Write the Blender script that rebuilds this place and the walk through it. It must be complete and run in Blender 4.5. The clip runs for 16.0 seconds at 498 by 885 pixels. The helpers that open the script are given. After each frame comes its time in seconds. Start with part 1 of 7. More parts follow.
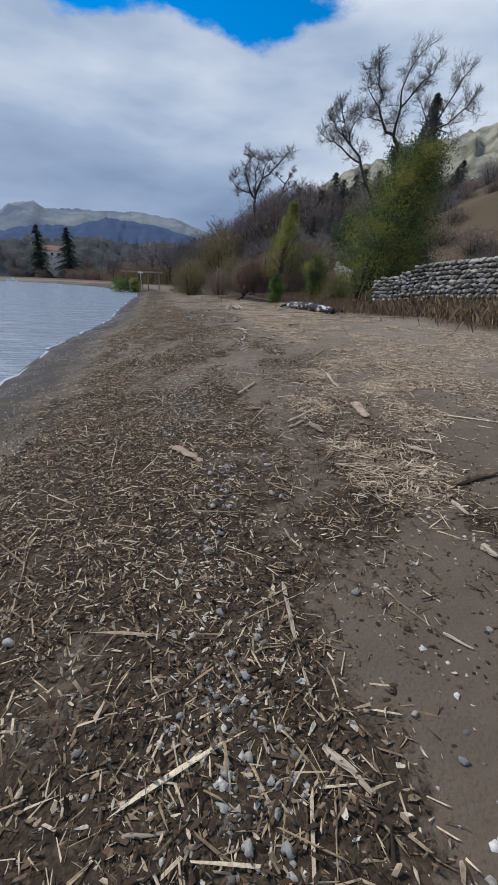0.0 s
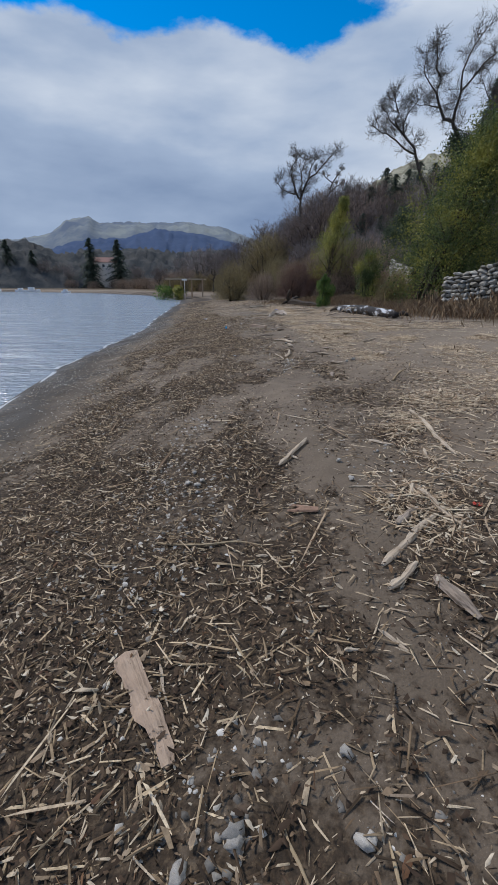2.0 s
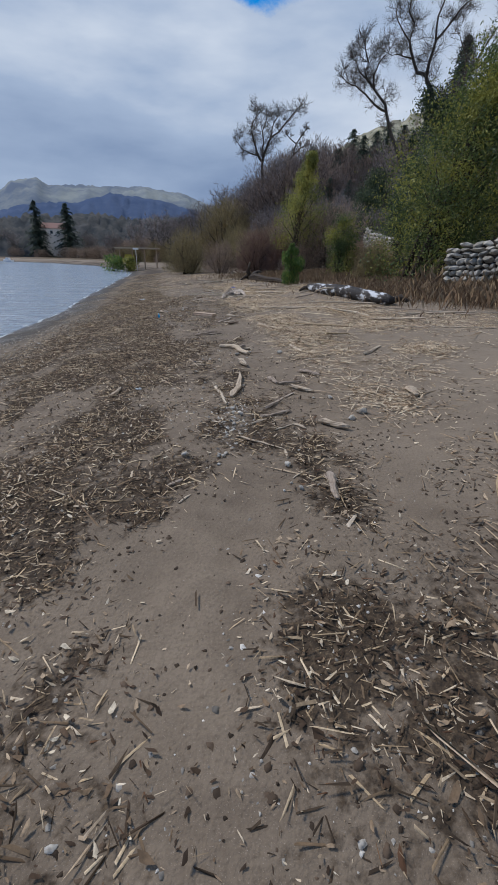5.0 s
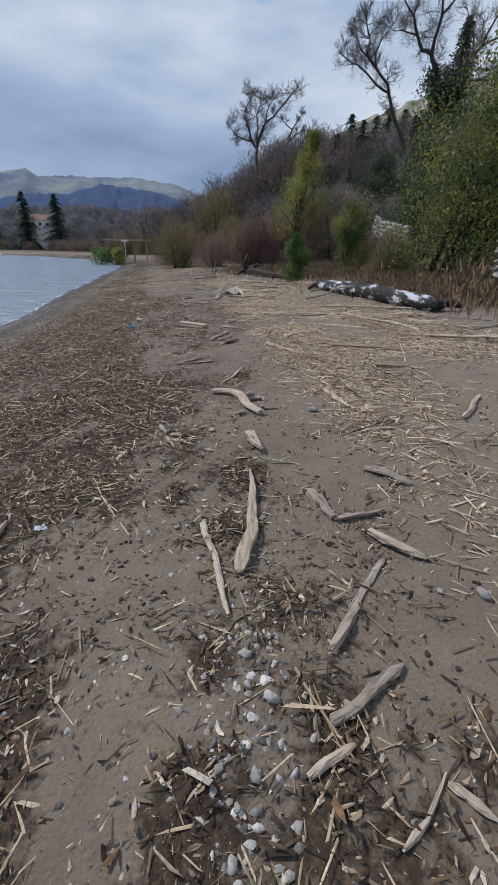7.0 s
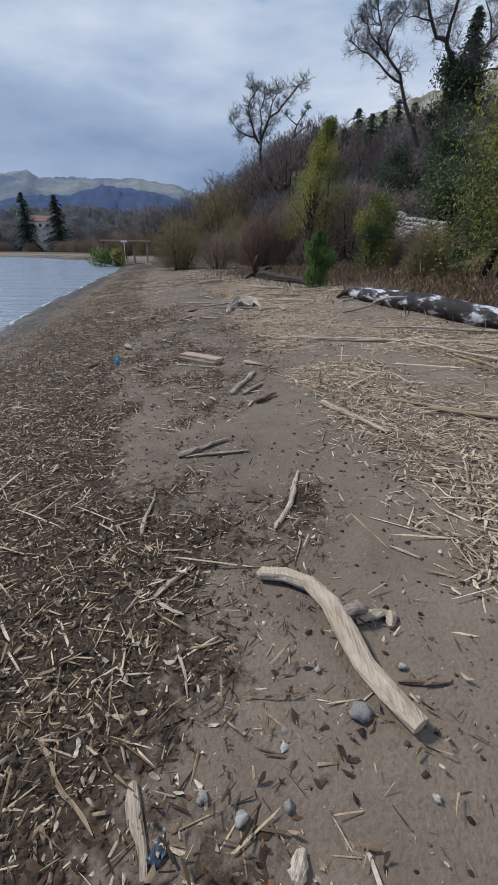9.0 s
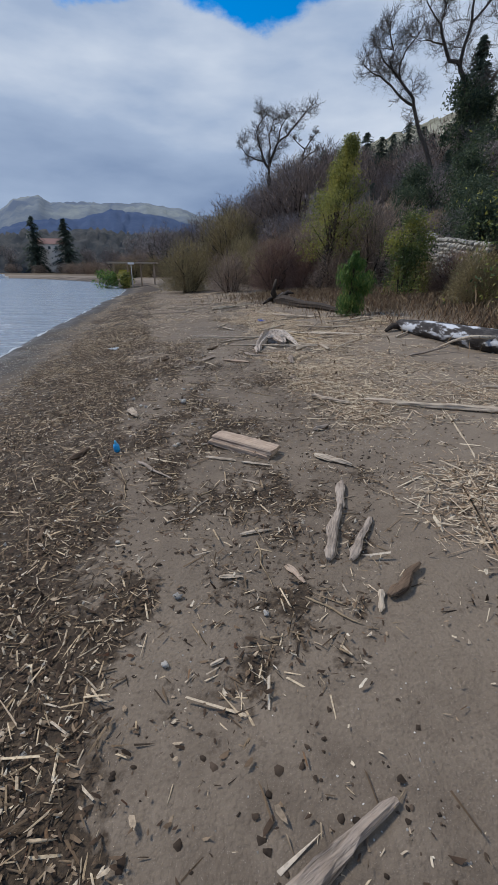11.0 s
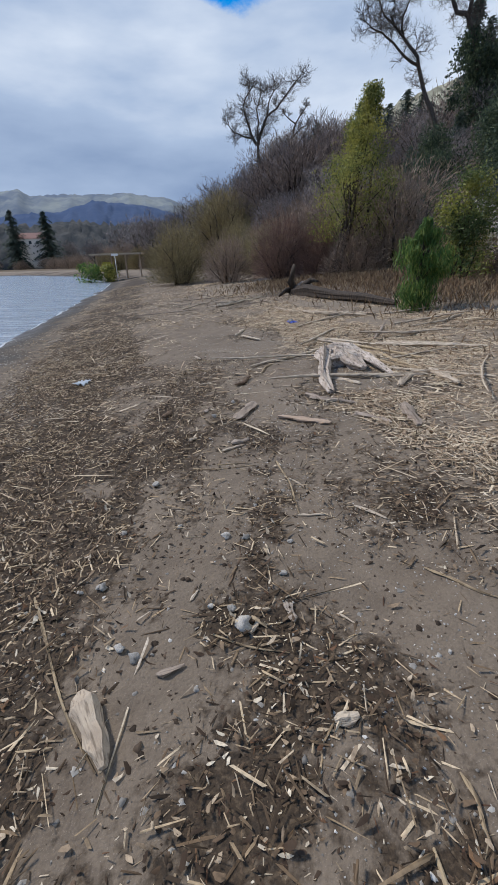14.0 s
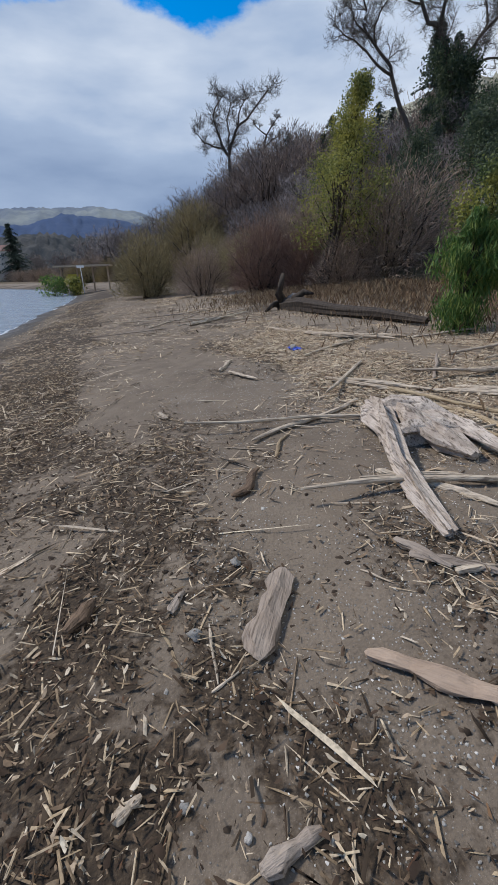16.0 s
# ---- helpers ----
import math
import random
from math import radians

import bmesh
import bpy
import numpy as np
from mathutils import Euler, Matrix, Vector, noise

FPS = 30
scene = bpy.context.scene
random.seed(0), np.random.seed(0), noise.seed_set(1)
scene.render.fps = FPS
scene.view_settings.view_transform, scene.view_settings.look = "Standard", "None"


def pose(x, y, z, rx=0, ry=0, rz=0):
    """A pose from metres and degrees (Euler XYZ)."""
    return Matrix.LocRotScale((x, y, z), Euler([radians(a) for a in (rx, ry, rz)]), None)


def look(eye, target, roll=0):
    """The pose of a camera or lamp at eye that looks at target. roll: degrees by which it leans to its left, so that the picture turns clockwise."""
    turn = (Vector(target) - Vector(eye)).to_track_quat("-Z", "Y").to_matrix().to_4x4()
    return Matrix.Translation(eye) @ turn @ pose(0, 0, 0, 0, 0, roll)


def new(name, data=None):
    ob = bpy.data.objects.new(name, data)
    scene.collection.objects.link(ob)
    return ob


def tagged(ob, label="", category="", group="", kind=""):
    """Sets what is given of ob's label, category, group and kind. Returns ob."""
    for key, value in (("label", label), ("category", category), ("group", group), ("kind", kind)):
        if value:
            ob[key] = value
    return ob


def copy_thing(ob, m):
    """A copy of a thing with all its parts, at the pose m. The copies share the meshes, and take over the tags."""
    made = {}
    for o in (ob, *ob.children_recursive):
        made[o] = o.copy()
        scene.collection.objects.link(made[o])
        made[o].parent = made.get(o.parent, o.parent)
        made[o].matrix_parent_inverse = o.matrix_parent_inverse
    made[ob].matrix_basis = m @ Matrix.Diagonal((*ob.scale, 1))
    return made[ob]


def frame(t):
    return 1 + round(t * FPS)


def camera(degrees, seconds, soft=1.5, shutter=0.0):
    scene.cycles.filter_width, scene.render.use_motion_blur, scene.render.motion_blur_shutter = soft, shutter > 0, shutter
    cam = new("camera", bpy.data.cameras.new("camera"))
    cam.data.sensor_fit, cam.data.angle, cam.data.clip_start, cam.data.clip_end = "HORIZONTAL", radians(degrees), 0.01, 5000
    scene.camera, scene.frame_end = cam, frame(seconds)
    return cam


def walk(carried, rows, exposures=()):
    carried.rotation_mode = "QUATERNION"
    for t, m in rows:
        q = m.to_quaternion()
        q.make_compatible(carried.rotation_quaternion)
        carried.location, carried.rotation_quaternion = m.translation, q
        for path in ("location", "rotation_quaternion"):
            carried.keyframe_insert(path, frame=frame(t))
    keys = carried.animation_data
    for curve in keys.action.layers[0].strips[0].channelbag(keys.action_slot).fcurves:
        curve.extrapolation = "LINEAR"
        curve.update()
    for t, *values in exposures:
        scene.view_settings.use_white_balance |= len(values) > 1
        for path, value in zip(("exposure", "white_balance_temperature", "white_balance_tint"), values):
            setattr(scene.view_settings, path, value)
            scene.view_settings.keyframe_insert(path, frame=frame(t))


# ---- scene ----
cam = camera(62.6, 16.0, soft=1.6)
PATH = [
    (0, (0.0, 0.0, 1.513), (0.104, 2.426, 0.581), 2.3),
    (0.5, (-0.021, 0.742, 1.453), (-0.107, 3.21, 0.638), 0.5),
    (1, (-0.027, 1.42, 1.433), (-0.156, 3.886, 0.619), 0.3),
    (1.5, (0.023, 2.033, 1.425), (-0.13, 4.495, 0.603), 0.4),
    (2, (0.039, 2.69, 1.44), (-0.134, 5.118, 0.528), 0.4),
    (2.5, (0.03, 3.29, 1.408), (-0.118, 5.668, 0.364), -0.9),
    (3, (0.127, 3.947, 1.392), (0.078, 6.326, 0.347), 0.2),
    (3.5, (0.227, 4.629, 1.388), (0.227, 7.026, 0.381), 1.5),
    (6, (0.324, 8.94, 1.539), (0.394, 11.305, 0.46), 0.9),
    (6.5, (0.304, 9.589, 1.495), (0.381, 11.954, 0.417), 1.0),
    (7, (0.177, 10.252, 1.498), (0.25, 12.611, 0.407), 1.0),
    (7.5, (0.088, 10.889, 1.508), (0.16, 13.248, 0.417), 1.1),
    (8, (-0.033, 11.649, 1.564), (0.03, 14.006, 0.469), 0.9),
    (8.5, (-0.15, 12.37, 1.552), (-0.091, 14.729, 0.461), 1.1),
    (9, (-0.205, 13.104, 1.542), (-0.146, 15.462, 0.451), 0.6),
    (11.5, (-1.04, 16.15, 1.656), (-1.017, 18.559, 0.679), 0.3),
    (12, (-1.268, 16.78, 1.574), (-1.235, 19.149, 0.502), -1.4),
    (12.5, (-1.374, 17.459, 1.526), (-1.322, 19.819, 0.437), -2.8),
    (13, (-1.505, 18.13, 1.554), (-1.45, 20.489, 0.463), -0.1),
    (13.5, (-1.593, 18.815, 1.52), (-1.522, 21.193, 0.471), -0.3),
    (14, (-1.613, 19.572, 1.573), (-1.551, 21.949, 0.523), -1.8),
    (14.5, (-1.663, 20.266, 1.582), (-1.607, 22.645, 0.532), -1.6),
    (15, (-1.699, 21.021, 1.516), (-1.652, 23.41, 0.494), -1.5),
    (15.5, (-1.762, 21.772, 1.513), (-1.685, 24.175, 0.524), 0.9),
    (16, (-1.728, 22.473, 1.466), (-1.516, 24.868, 0.474), -1.9),
]
walk(cam, [(t, look(eye, target, roll)) for t, eye, target, roll in PATH], [(0, 0.05), (2.5, -0.02), (3.7, -0.04), (6, 0.1), (9, 0.1), (11.5, 0.02), (12.5, 0.12), (13.5, 0.24), (14.5, 0.24), (16, 0.15)])

# ---- world and sun ----
SUN_ELEV, SUN_AZ = 46.0, -62.0          # degrees; azimuth clockwise from +y
world = bpy.data.worlds.new("world")
scene.world = world
world.use_nodes = True


def build_world():
    nt = world.node_tree
    nt.nodes.clear()
    N, L = nt.nodes.new, nt.links.new
    out = N("ShaderNodeOutputWorld")
    sky = N("ShaderNodeTexSky")
    sky.sky_type, sky.sun_disc = "NISHITA", False
    sky.sun_elevation, sky.sun_rotation = radians(SUN_ELEV), radians(SUN_AZ)
    sky.ozone_density, sky.dust_density, sky.air_density = 4.0, 0.2, 1.0
    blue = N("ShaderNodeBackground")
    blue.inputs[1].default_value = 0.14
    sat = N("ShaderNodeHueSaturation")
    sat.inputs["Saturation"].default_value = 1.6
    L(sky.outputs[0], sat.inputs["Color"])
    L(sat.outputs[0], blue.inputs[0])
    tc = N("ShaderNodeTexCoord")
    sep = N("ShaderNodeSeparateXYZ")
    L(tc.outputs["Generated"], sep.inputs[0])
    # project the direction onto a flat cloud deck
    den = N("ShaderNodeMath")
    den.operation = "ADD"
    den.inputs[1].default_value = 0.22
    L(sep.outputs[2], den.inputs[0])
    mx = N("ShaderNodeMath")
    mx.operation = "MAXIMUM"
    mx.inputs[1].default_value = 0.05
    L(den.outputs[0], mx.inputs[0])
    deck = N("ShaderNodeVectorMath")
    deck.operation = "DIVIDE"
    comb = N("ShaderNodeCombineXYZ")
    for i in range(3):
        L(mx.outputs[0], comb.inputs[i])
    L(tc.outputs["Generated"], deck.inputs[0])
    L(comb.outputs[0], deck.inputs[1])
    big = N("ShaderNodeTexNoise")
    big.inputs["Scale"].default_value, big.inputs["Detail"].default_value = 1.9, 9.0
    big.inputs["Roughness"].default_value = 0.58
    move = N("ShaderNodeVectorMath")
    move.operation = "ADD"
    move.inputs[1].default_value = CLOUD_OFFSET
    L(deck.outputs[0], move.inputs[0])
    L(move.outputs[0], big.inputs["Vector"])
    # more cover towards the horizon
    lift = N("ShaderNodeMapRange")
    lift.inputs["From Min"].default_value, lift.inputs["From Max"].default_value = 0.33, 0.43
    lift.inputs["To Min"].default_value, lift.inputs["To Max"].default_value = 0.40, -0.06
    L(sep.outputs[2], lift.inputs["Value"])
    east = N("ShaderNodeMapRange")
    east.inputs["From Min"].default_value, east.inputs["From Max"].default_value = -0.02, 0.24
    east.inputs["To Min"].default_value, east.inputs["To Max"].default_value = 0.0, 0.30
    L(sep.outputs[0], east.inputs["Value"])
    both = N("ShaderNodeMath")
    L(lift.outputs[0], both.inputs[0])
    L(east.outputs[0], both.inputs[1])
    add = N("ShaderNodeMath")
    L(big.outputs["Fac"], add.inputs[0])
    L(both.outputs[0], add.inputs[1])
    mask = N("ShaderNodeMapRange")
    mask.interpolation_type = "SMOOTHSTEP"
    mask.inputs["From Min"].default_value, mask.inputs["From Max"].default_value = 0.515, 0.625
    L(add.outputs[0], mask.inputs["Value"])
    # tone of the clouds
    tone = N("ShaderNodeTexNoise")
    tone.inputs["Scale"].default_value, tone.inputs["Detail"].default_value = 2.4, 6.0
    move2 = N("ShaderNodeVectorMath")
    move2.operation = "MULTIPLY_ADD"
    move2.inputs[1].default_value = (0.8, 1.0, 2.6)
    move2.inputs[2].default_value = (3.1, 7.2, 0.4)
    L(tc.outputs["Generated"], move2.inputs[0])
    L(move2.outputs[0], tone.inputs["Vector"])
    ramp = N("ShaderNodeValToRGB")
    els = ramp.color_ramp.elements
    els.new(0.5)
    for el, at, c in zip(els, (0.30, 0.52, 0.78), ((0.232, 0.325, 0.51), (0.392, 0.50, 0.69), (0.795, 0.87, 0.98))):
        el.position, el.color = at, (*c, 1)
    rise = N("ShaderNodeMapRange")
    rise.inputs["From Min"].default_value, rise.inputs["From Max"].default_value = 0.02, 0.42
    rise.inputs["To Min"].default_value, rise.inputs["To Max"].default_value = -0.12, 0.24
    L(sep.outputs[2], rise.inputs["Value"])
    add2 = N("ShaderNodeMath")
    L(tone.outputs["Fac"], add2.inputs[0])
    L(rise.outputs[0], add2.inputs[1])
    side = N("ShaderNodeMapRange")
    side.inputs["From Min"].default_value, side.inputs["From Max"].default_value = 0.0, 0.5
    side.inputs["To Min"].default_value, side.inputs["To Max"].default_value = -0.05, 0.17
    L(sep.outputs[0], side.inputs["Value"])
    add3 = N("ShaderNodeMath")
    L(add2.outputs[0], add3.inputs[0])
    L(side.outputs[0], add3.inputs[1])
    L(add3.outputs[0], ramp.inputs[0])
    cloud = N("ShaderNodeBackground")
    cloud.inputs[1].default_value = CLOUD_LEVEL
    L(ramp.outputs[0], cloud.inputs[0])
    mix = N("ShaderNodeMixShader")
    L(mask.outputs[0], mix.inputs[0])
    L(blue.outputs[0], mix.inputs[1])
    L(cloud.outputs[0], mix.inputs[2])
    L(mix.outputs[0], out.inputs[0])


CLOUD_OFFSET = (0.35, 0.1, 0.0)
CLOUD_LEVEL = 0.88
build_world()
sun = new("sun", bpy.data.lights.new("sun", "SUN"))
sun.data.energy, sun.data.angle, sun.data.color = 3.2, radians(9), (1.0, 0.94, 0.86)
_e, _a = radians(SUN_ELEV), radians(SUN_AZ)
sun.matrix_world = look((0, 0, 0), (-math.cos(_e) * math.sin(_a), -math.cos(_e) * math.cos(_a), -math.sin(_e)))

# ---- materials ----


class Mat:
    """A small builder for node materials."""

    def __init__(self, name, rough=0.8, spec=0.3):
        self.m = bpy.data.materials.new(name)
        self.m.use_nodes = True
        self.nt = self.m.node_tree
        self.b = self.nt.nodes["Principled BSDF"]
        self.b.inputs["Roughness"].default_value = rough
        self.b.inputs["Specular IOR Level"].default_value = spec
        self.tc = self.nt.nodes.new("ShaderNodeTexCoord")

    def node(self, kind, **kw):
        n = self.nt.nodes.new(kind)
        for k, v in kw.items():
            n.inputs[k].default_value = v
        return n

    def link(self, a, b):
        self.nt.links.new(a, b)

    def noise(self, scale, detail=4.0, rough=0.55, stretch=None, coord="Object"):
        n = self.node("ShaderNodeTexNoise", Scale=scale, Detail=detail, Roughness=rough)
        src = self.tc.outputs[coord]
        if stretch:
            mp = self.nt.nodes.new("ShaderNodeMapping")
            mp.inputs["Scale"].default_value = stretch
            self.link(src, mp.inputs[0])
            src = mp.outputs[0]
        self.link(src, n.inputs["Vector"])
        return n.outputs["Fac"]

    def ramp(self, fac, stops):
        r = self.nt.nodes.new("ShaderNodeValToRGB")
        els = r.color_ramp.elements
        while len(els) < len(stops):
            els.new(0.5)
        for e, (p, c) in zip(els, stops):
            e.position, e.color = p, (*c, 1)
        self.link(fac, r.inputs[0])
        return r.outputs[0]

    def mixc(self, fac, a, b, mode="MIX"):
        n = self.nt.nodes.new("ShaderNodeMix")
        n.data_type, n.blend_type = "RGBA", mode
        for i, v in ((0, fac), (6, a), (7, b)):
            if isinstance(v, (int, float)):
                n.inputs[i].default_value = v
            elif isinstance(v, tuple):
                n.inputs[i].default_value = (*v, 1)
            else:
                self.link(v, n.inputs[i])
        return n.outputs[2]

    def rng(self, v, a, b, c, d):
        n = self.node("ShaderNodeMapRange")
        for k, x in (("From Min", a), ("From Max", b), ("To Min", c), ("To Max", d)):
            n.inputs[k].default_value = x
        self.link(v, n.inputs["Value"])
        return n.outputs[0]

    def attr(self, name):
        n = self.nt.nodes.new("ShaderNodeAttribute")
        n.attribute_name = name
        return n.outputs["Fac"]

    def island(self):
        return self.nt.nodes.new("ShaderNodeNewGeometry").outputs["Random Per Island"]

    def objrand(self):
        return self.nt.nodes.new("ShaderNodeObjectInfo").outputs["Random"]

    def color(self, c):
        if isinstance(c, tuple):
            self.b.inputs["Base Color"].default_value = (*c, 1)
        else:
            self.link(c, self.b.inputs["Base Color"])
        return self

    def roughness(self, v):
        self.link(v, self.b.inputs["Roughness"])
        return self

    def bump(self, h, strength=0.4, dist=0.01):
        n = self.node("ShaderNodeBump", Strength=strength, Distance=dist)
        self.link(h, n.inputs["Height"])
        self.link(n.outputs[0], self.b.inputs["Normal"])
        return self


def mat_sand():
    M = Mat("beach_sand", 0.85, 0.25)
    s = M.attr("shore")
    big, mid, fine, grit = M.noise(0.55, 4), M.noise(5, 5), M.noise(60, 3), M.noise(240, 2)
    base = M.ramp(big, [(0.35, (0.118, 0.092, 0.068)), (0.65, (0.170, 0.135, 0.100))])
    damp = M.noise(1.6, 5, 0.6)
    base = M.mixc(M.rng(damp, 0.48, 0.64, 0.0, 0.4), base, (0.092, 0.069, 0.050))
    base = M.mixc(M.rng(mid, 0.35, 0.7, 0.0, 0.6), base, (0.208, 0.166, 0.124))
    base = M.mixc(M.rng(fine, 0.45, 0.75, 0.0, 0.55), base, (0.095, 0.072, 0.052))
    base = M.mixc(M.rng(grit, 0.62, 0.75, 0.0, 0.5), base, (0.409, 0.353, 0.295))
    base = M.mixc(M.rng(s, 6.4, 8.6, 0.0, 0.45), base, (0.235, 0.193, 0.147))
    place = M.nt.nodes.new("ShaderNodeSeparateXYZ")
    M.link(M.tc.outputs["Object"], place.inputs[0])
    soak = M.node("ShaderNodeMath")
    M.link(place.outputs[1], soak.inputs[0])
    M.link(M.rng(damp, 0.3, 0.7, -2.5, 2.5), soak.inputs[1])
    base = M.mixc(M.rng(soak.outputs[0], 3.5, 7.5, 0.6, 0.0), base, (0.078, 0.058, 0.040))
    # crumbled bark and leaf mould where the strand line lies
    mould = M.ramp(M.noise(38, 5, 0.65), [(0.36, (0.016, 0.011, 0.007)), (0.54, (0.042, 0.028, 0.017)), (0.68, (0.100, 0.072, 0.045)), (0.78, (0.24, 0.185, 0.125))])
    patchy = M.node("ShaderNodeMath")
    M.link(M.attr("litter"), patchy.inputs[0])
    M.link(M.rng(M.noise(14, 4, 0.6), 0.3, 0.7, -0.28, 0.28), patchy.inputs[1])
    base = M.mixc(M.rng(patchy.outputs[0], 0.26, 0.52, 0.0, 0.9), base, mould)
    wet = M.mixc(M.rng(grit, 0.4, 0.7, 0.0, 0.5), (0.034, 0.029, 0.024), (0.07, 0.062, 0.052))
    wob = M.noise(0.8, 3)
    add = M.node("ShaderNodeMath")
    M.link(s, add.inputs[0])
    M.link(M.rng(wob, 0.3, 0.7, -0.6, 0.6), add.inputs[1])
    dry = M.rng(add.outputs[0], 0.7, 2.0, 0.0, 1.0)
    low = M.mixc(dry, wet, base)
    # leaf mould, moss and dead grass on the bank
    bank = M.ramp(M.noise(0.35, 6), [(0.3, (0.082, 0.055, 0.033)), (0.5, (0.115, 0.080, 0.048)), (0.7, (0.10, 0.085, 0.042))])
    bank = M.mixc(M.rng(M.noise(9, 4), 0.4, 0.7, 0, 0.6), bank, (0.049, 0.036, 0.023))
    M.color(M.mixc(M.rng(add.outputs[0], 12.0, 13.6, 0.0, 1.0), low, bank))
    M.roughness(M.rng(add.outputs[0], 0.0, 1.0, 0.5, 0.9))
    h = M.node("ShaderNodeMath")
    h.operation = "MULTIPLY_ADD"
    M.link(mid, h.inputs[0])
    h.inputs[1].default_value = 2.0
    M.link(fine, h.inputs[2])
    return M.bump(h.outputs[0], 0.7, 0.012).m


def mat_water():
    M = Mat("lake_water", 0.20, 0.6)
    M.color((0.25, 0.29, 0.33))
    M.b.inputs["IOR"].default_value = 1.333
    a, b, c = M.noise(0.35, 3, stretch=(0.5, 1.4, 1)), M.noise(2.2, 4, stretch=(0.6, 1.5, 1)), M.noise(9, 3)
    h = M.node("ShaderNodeMath")
    h.operation = "MULTIPLY_ADD"
    M.link(a, h.inputs[0])
    h.inputs[1].default_value = 3.0
    M.link(b, h.inputs[2])
    h2 = M.node("ShaderNodeMath")
    h2.operation = "MULTIPLY_ADD"
    M.link(c, h2.inputs[0])
    h2.inputs[1].default_value = 0.25
    M.link(h.outputs[0], h2.inputs[2])
    return M.bump(h2.outputs[0], 1.0, 0.17).m


def mat_wood(name, pale, dark, rnd="object", axis="x", contrast=1.0):
    """Weathered drift wood: grain along the piece, cracks, stained ends."""
    M = Mat(name, 0.82, 0.2)
    r = M.objrand() if rnd == "object" else M.island()
    grain = M.noise(1.0, 5, 0.6, stretch=(6, 90, 90) if axis == "x" else (90, 6, 90))
    crack = M.noise(1.0, 3, 0.5, stretch=(3, 45, 45) if axis == "x" else (45, 3, 45))
    blot = M.noise(9, 4)
    c = M.ramp(grain, [(0.34, tuple((1 - 0.64 * contrast) * v for v in pale)), (0.47, pale), (0.72, tuple(min(1, 1.22 * v) for v in pale))])
    c = M.mixc(M.rng(blot, 0.42, 0.72, 0.0, 0.6), c, dark)
    c = M.mixc(M.rng(crack, 0.57, 0.64, 0.0, 0.85 * contrast), c, tuple(0.3 * v for v in dark))
    c = M.mixc(M.rng(r, 0, 1, 0.0, 0.45), c, dark)
    M.color(c)
    return M.bump(grain, 0.9, 0.012).m


def mat_litter(name, stops, rough=0.85):
    """Many small loose pieces: the colour changes from piece to piece."""
    M = Mat(name, rough, 0.2)
    c = M.ramp(M.island(), stops)
    c = M.mixc(M.rng(M.noise(70, 3), 0.4, 0.7, 0.0, 0.45), c, (0.05, 0.036, 0.025))
    return M.color(c).m


def mat_stone(name, a, b, scale=14):
    M = Mat(name, 0.88, 0.25)
    c = M.ramp(M.objrand(), [(0.0, a), (1.0, b)])
    n = M.noise(scale, 5)
    c = M.mixc(M.rng(n, 0.4, 0.72, 0.0, 0.6), c, tuple(0.45 * v for v in a))
    c = M.mixc(M.rng(M.noise(scale * 5, 3), 0.58, 0.75, 0.0, 0.5), c, tuple(min(0.75, 1.5 * v) for v in b))
    return M.color(c).bump(n, 0.6, 0.012).m


def mat_bark(name, a, b, scale=6):
    M = Mat(name, 0.9, 0.15)
    n = M.noise(scale, 5, stretch=(3, 3, 0.6))
    return M.color(M.ramp(n, [(0.35, a), (0.65, b)])).bump(n, 0.7, 0.02).m


def mat_leaf(name, stops, tips=None):
    """Leaves: a little change from leaf to leaf, more from spray to spray; tips is the colour of the younger sprays."""
    M = Mat(name, 0.6, 0.3)
    c = M.ramp(M.island(), stops)
    spray = M.noise(0.85, 5, 0.6)
    c = M.mixc(M.rng(spray, 0.32, 0.48, 0.55, 0.0), c, stops[0][1])
    if tips:
        c = M.mixc(M.rng(spray, 0.47, 0.58, 0.0, 0.8), c, tips)
    M.color(c)
    tr = M.nt.nodes.new("ShaderNodeBsdfTranslucent")
    M.link(c, tr.inputs["Color"])
    mix = M.nt.nodes.new("ShaderNodeMixShader")
    mix.inputs[0].default_value = 0.35
    out = M.nt.nodes["Material Output"]
    M.link(M.b.outputs[0], mix.inputs[1])
    M.link(tr.outputs[0], mix.inputs[2])
    M.link(mix.outputs[0], out.inputs["Surface"])
    return M.m


SAND, WATER = mat_sand(), mat_water()
PALE_WOOD = mat_wood("pale_driftwood", (0.52, 0.44, 0.34), (0.30, 0.23, 0.165))
GREY_WOOD = mat_wood("grey_driftwood", (0.36, 0.30, 0.245), (0.19, 0.145, 0.11))
BONE_WOOD = mat_wood("bone_driftwood", (0.56, 0.47, 0.36), (0.33, 0.25, 0.17), axis="y", contrast=0.45)
ROOT_WOOD = mat_wood("silver_root", (0.56, 0.485, 0.41), (0.24, 0.185, 0.145), axis="y")
BROWN_WOOD = mat_wood("wet_driftwood", (0.17, 0.115, 0.075), (0.07, 0.048, 0.034))
STRAW_WOOD = mat_wood("straw_twig", (0.42, 0.33, 0.21), (0.22, 0.155, 0.095))
PINK_WOOD = mat_wood("split_timber", (0.45, 0.345, 0.26), (0.30, 0.215, 0.155), contrast=0.5)
SPLINTER = mat_litter("dark_litter", [(0.0, (0.022, 0.015, 0.010)), (0.36, (0.055, 0.038, 0.024)), (0.57, (0.16, 0.115, 0.073)), (0.75, (0.36, 0.28, 0.185)), (1.0, (0.60, 0.50, 0.37))])
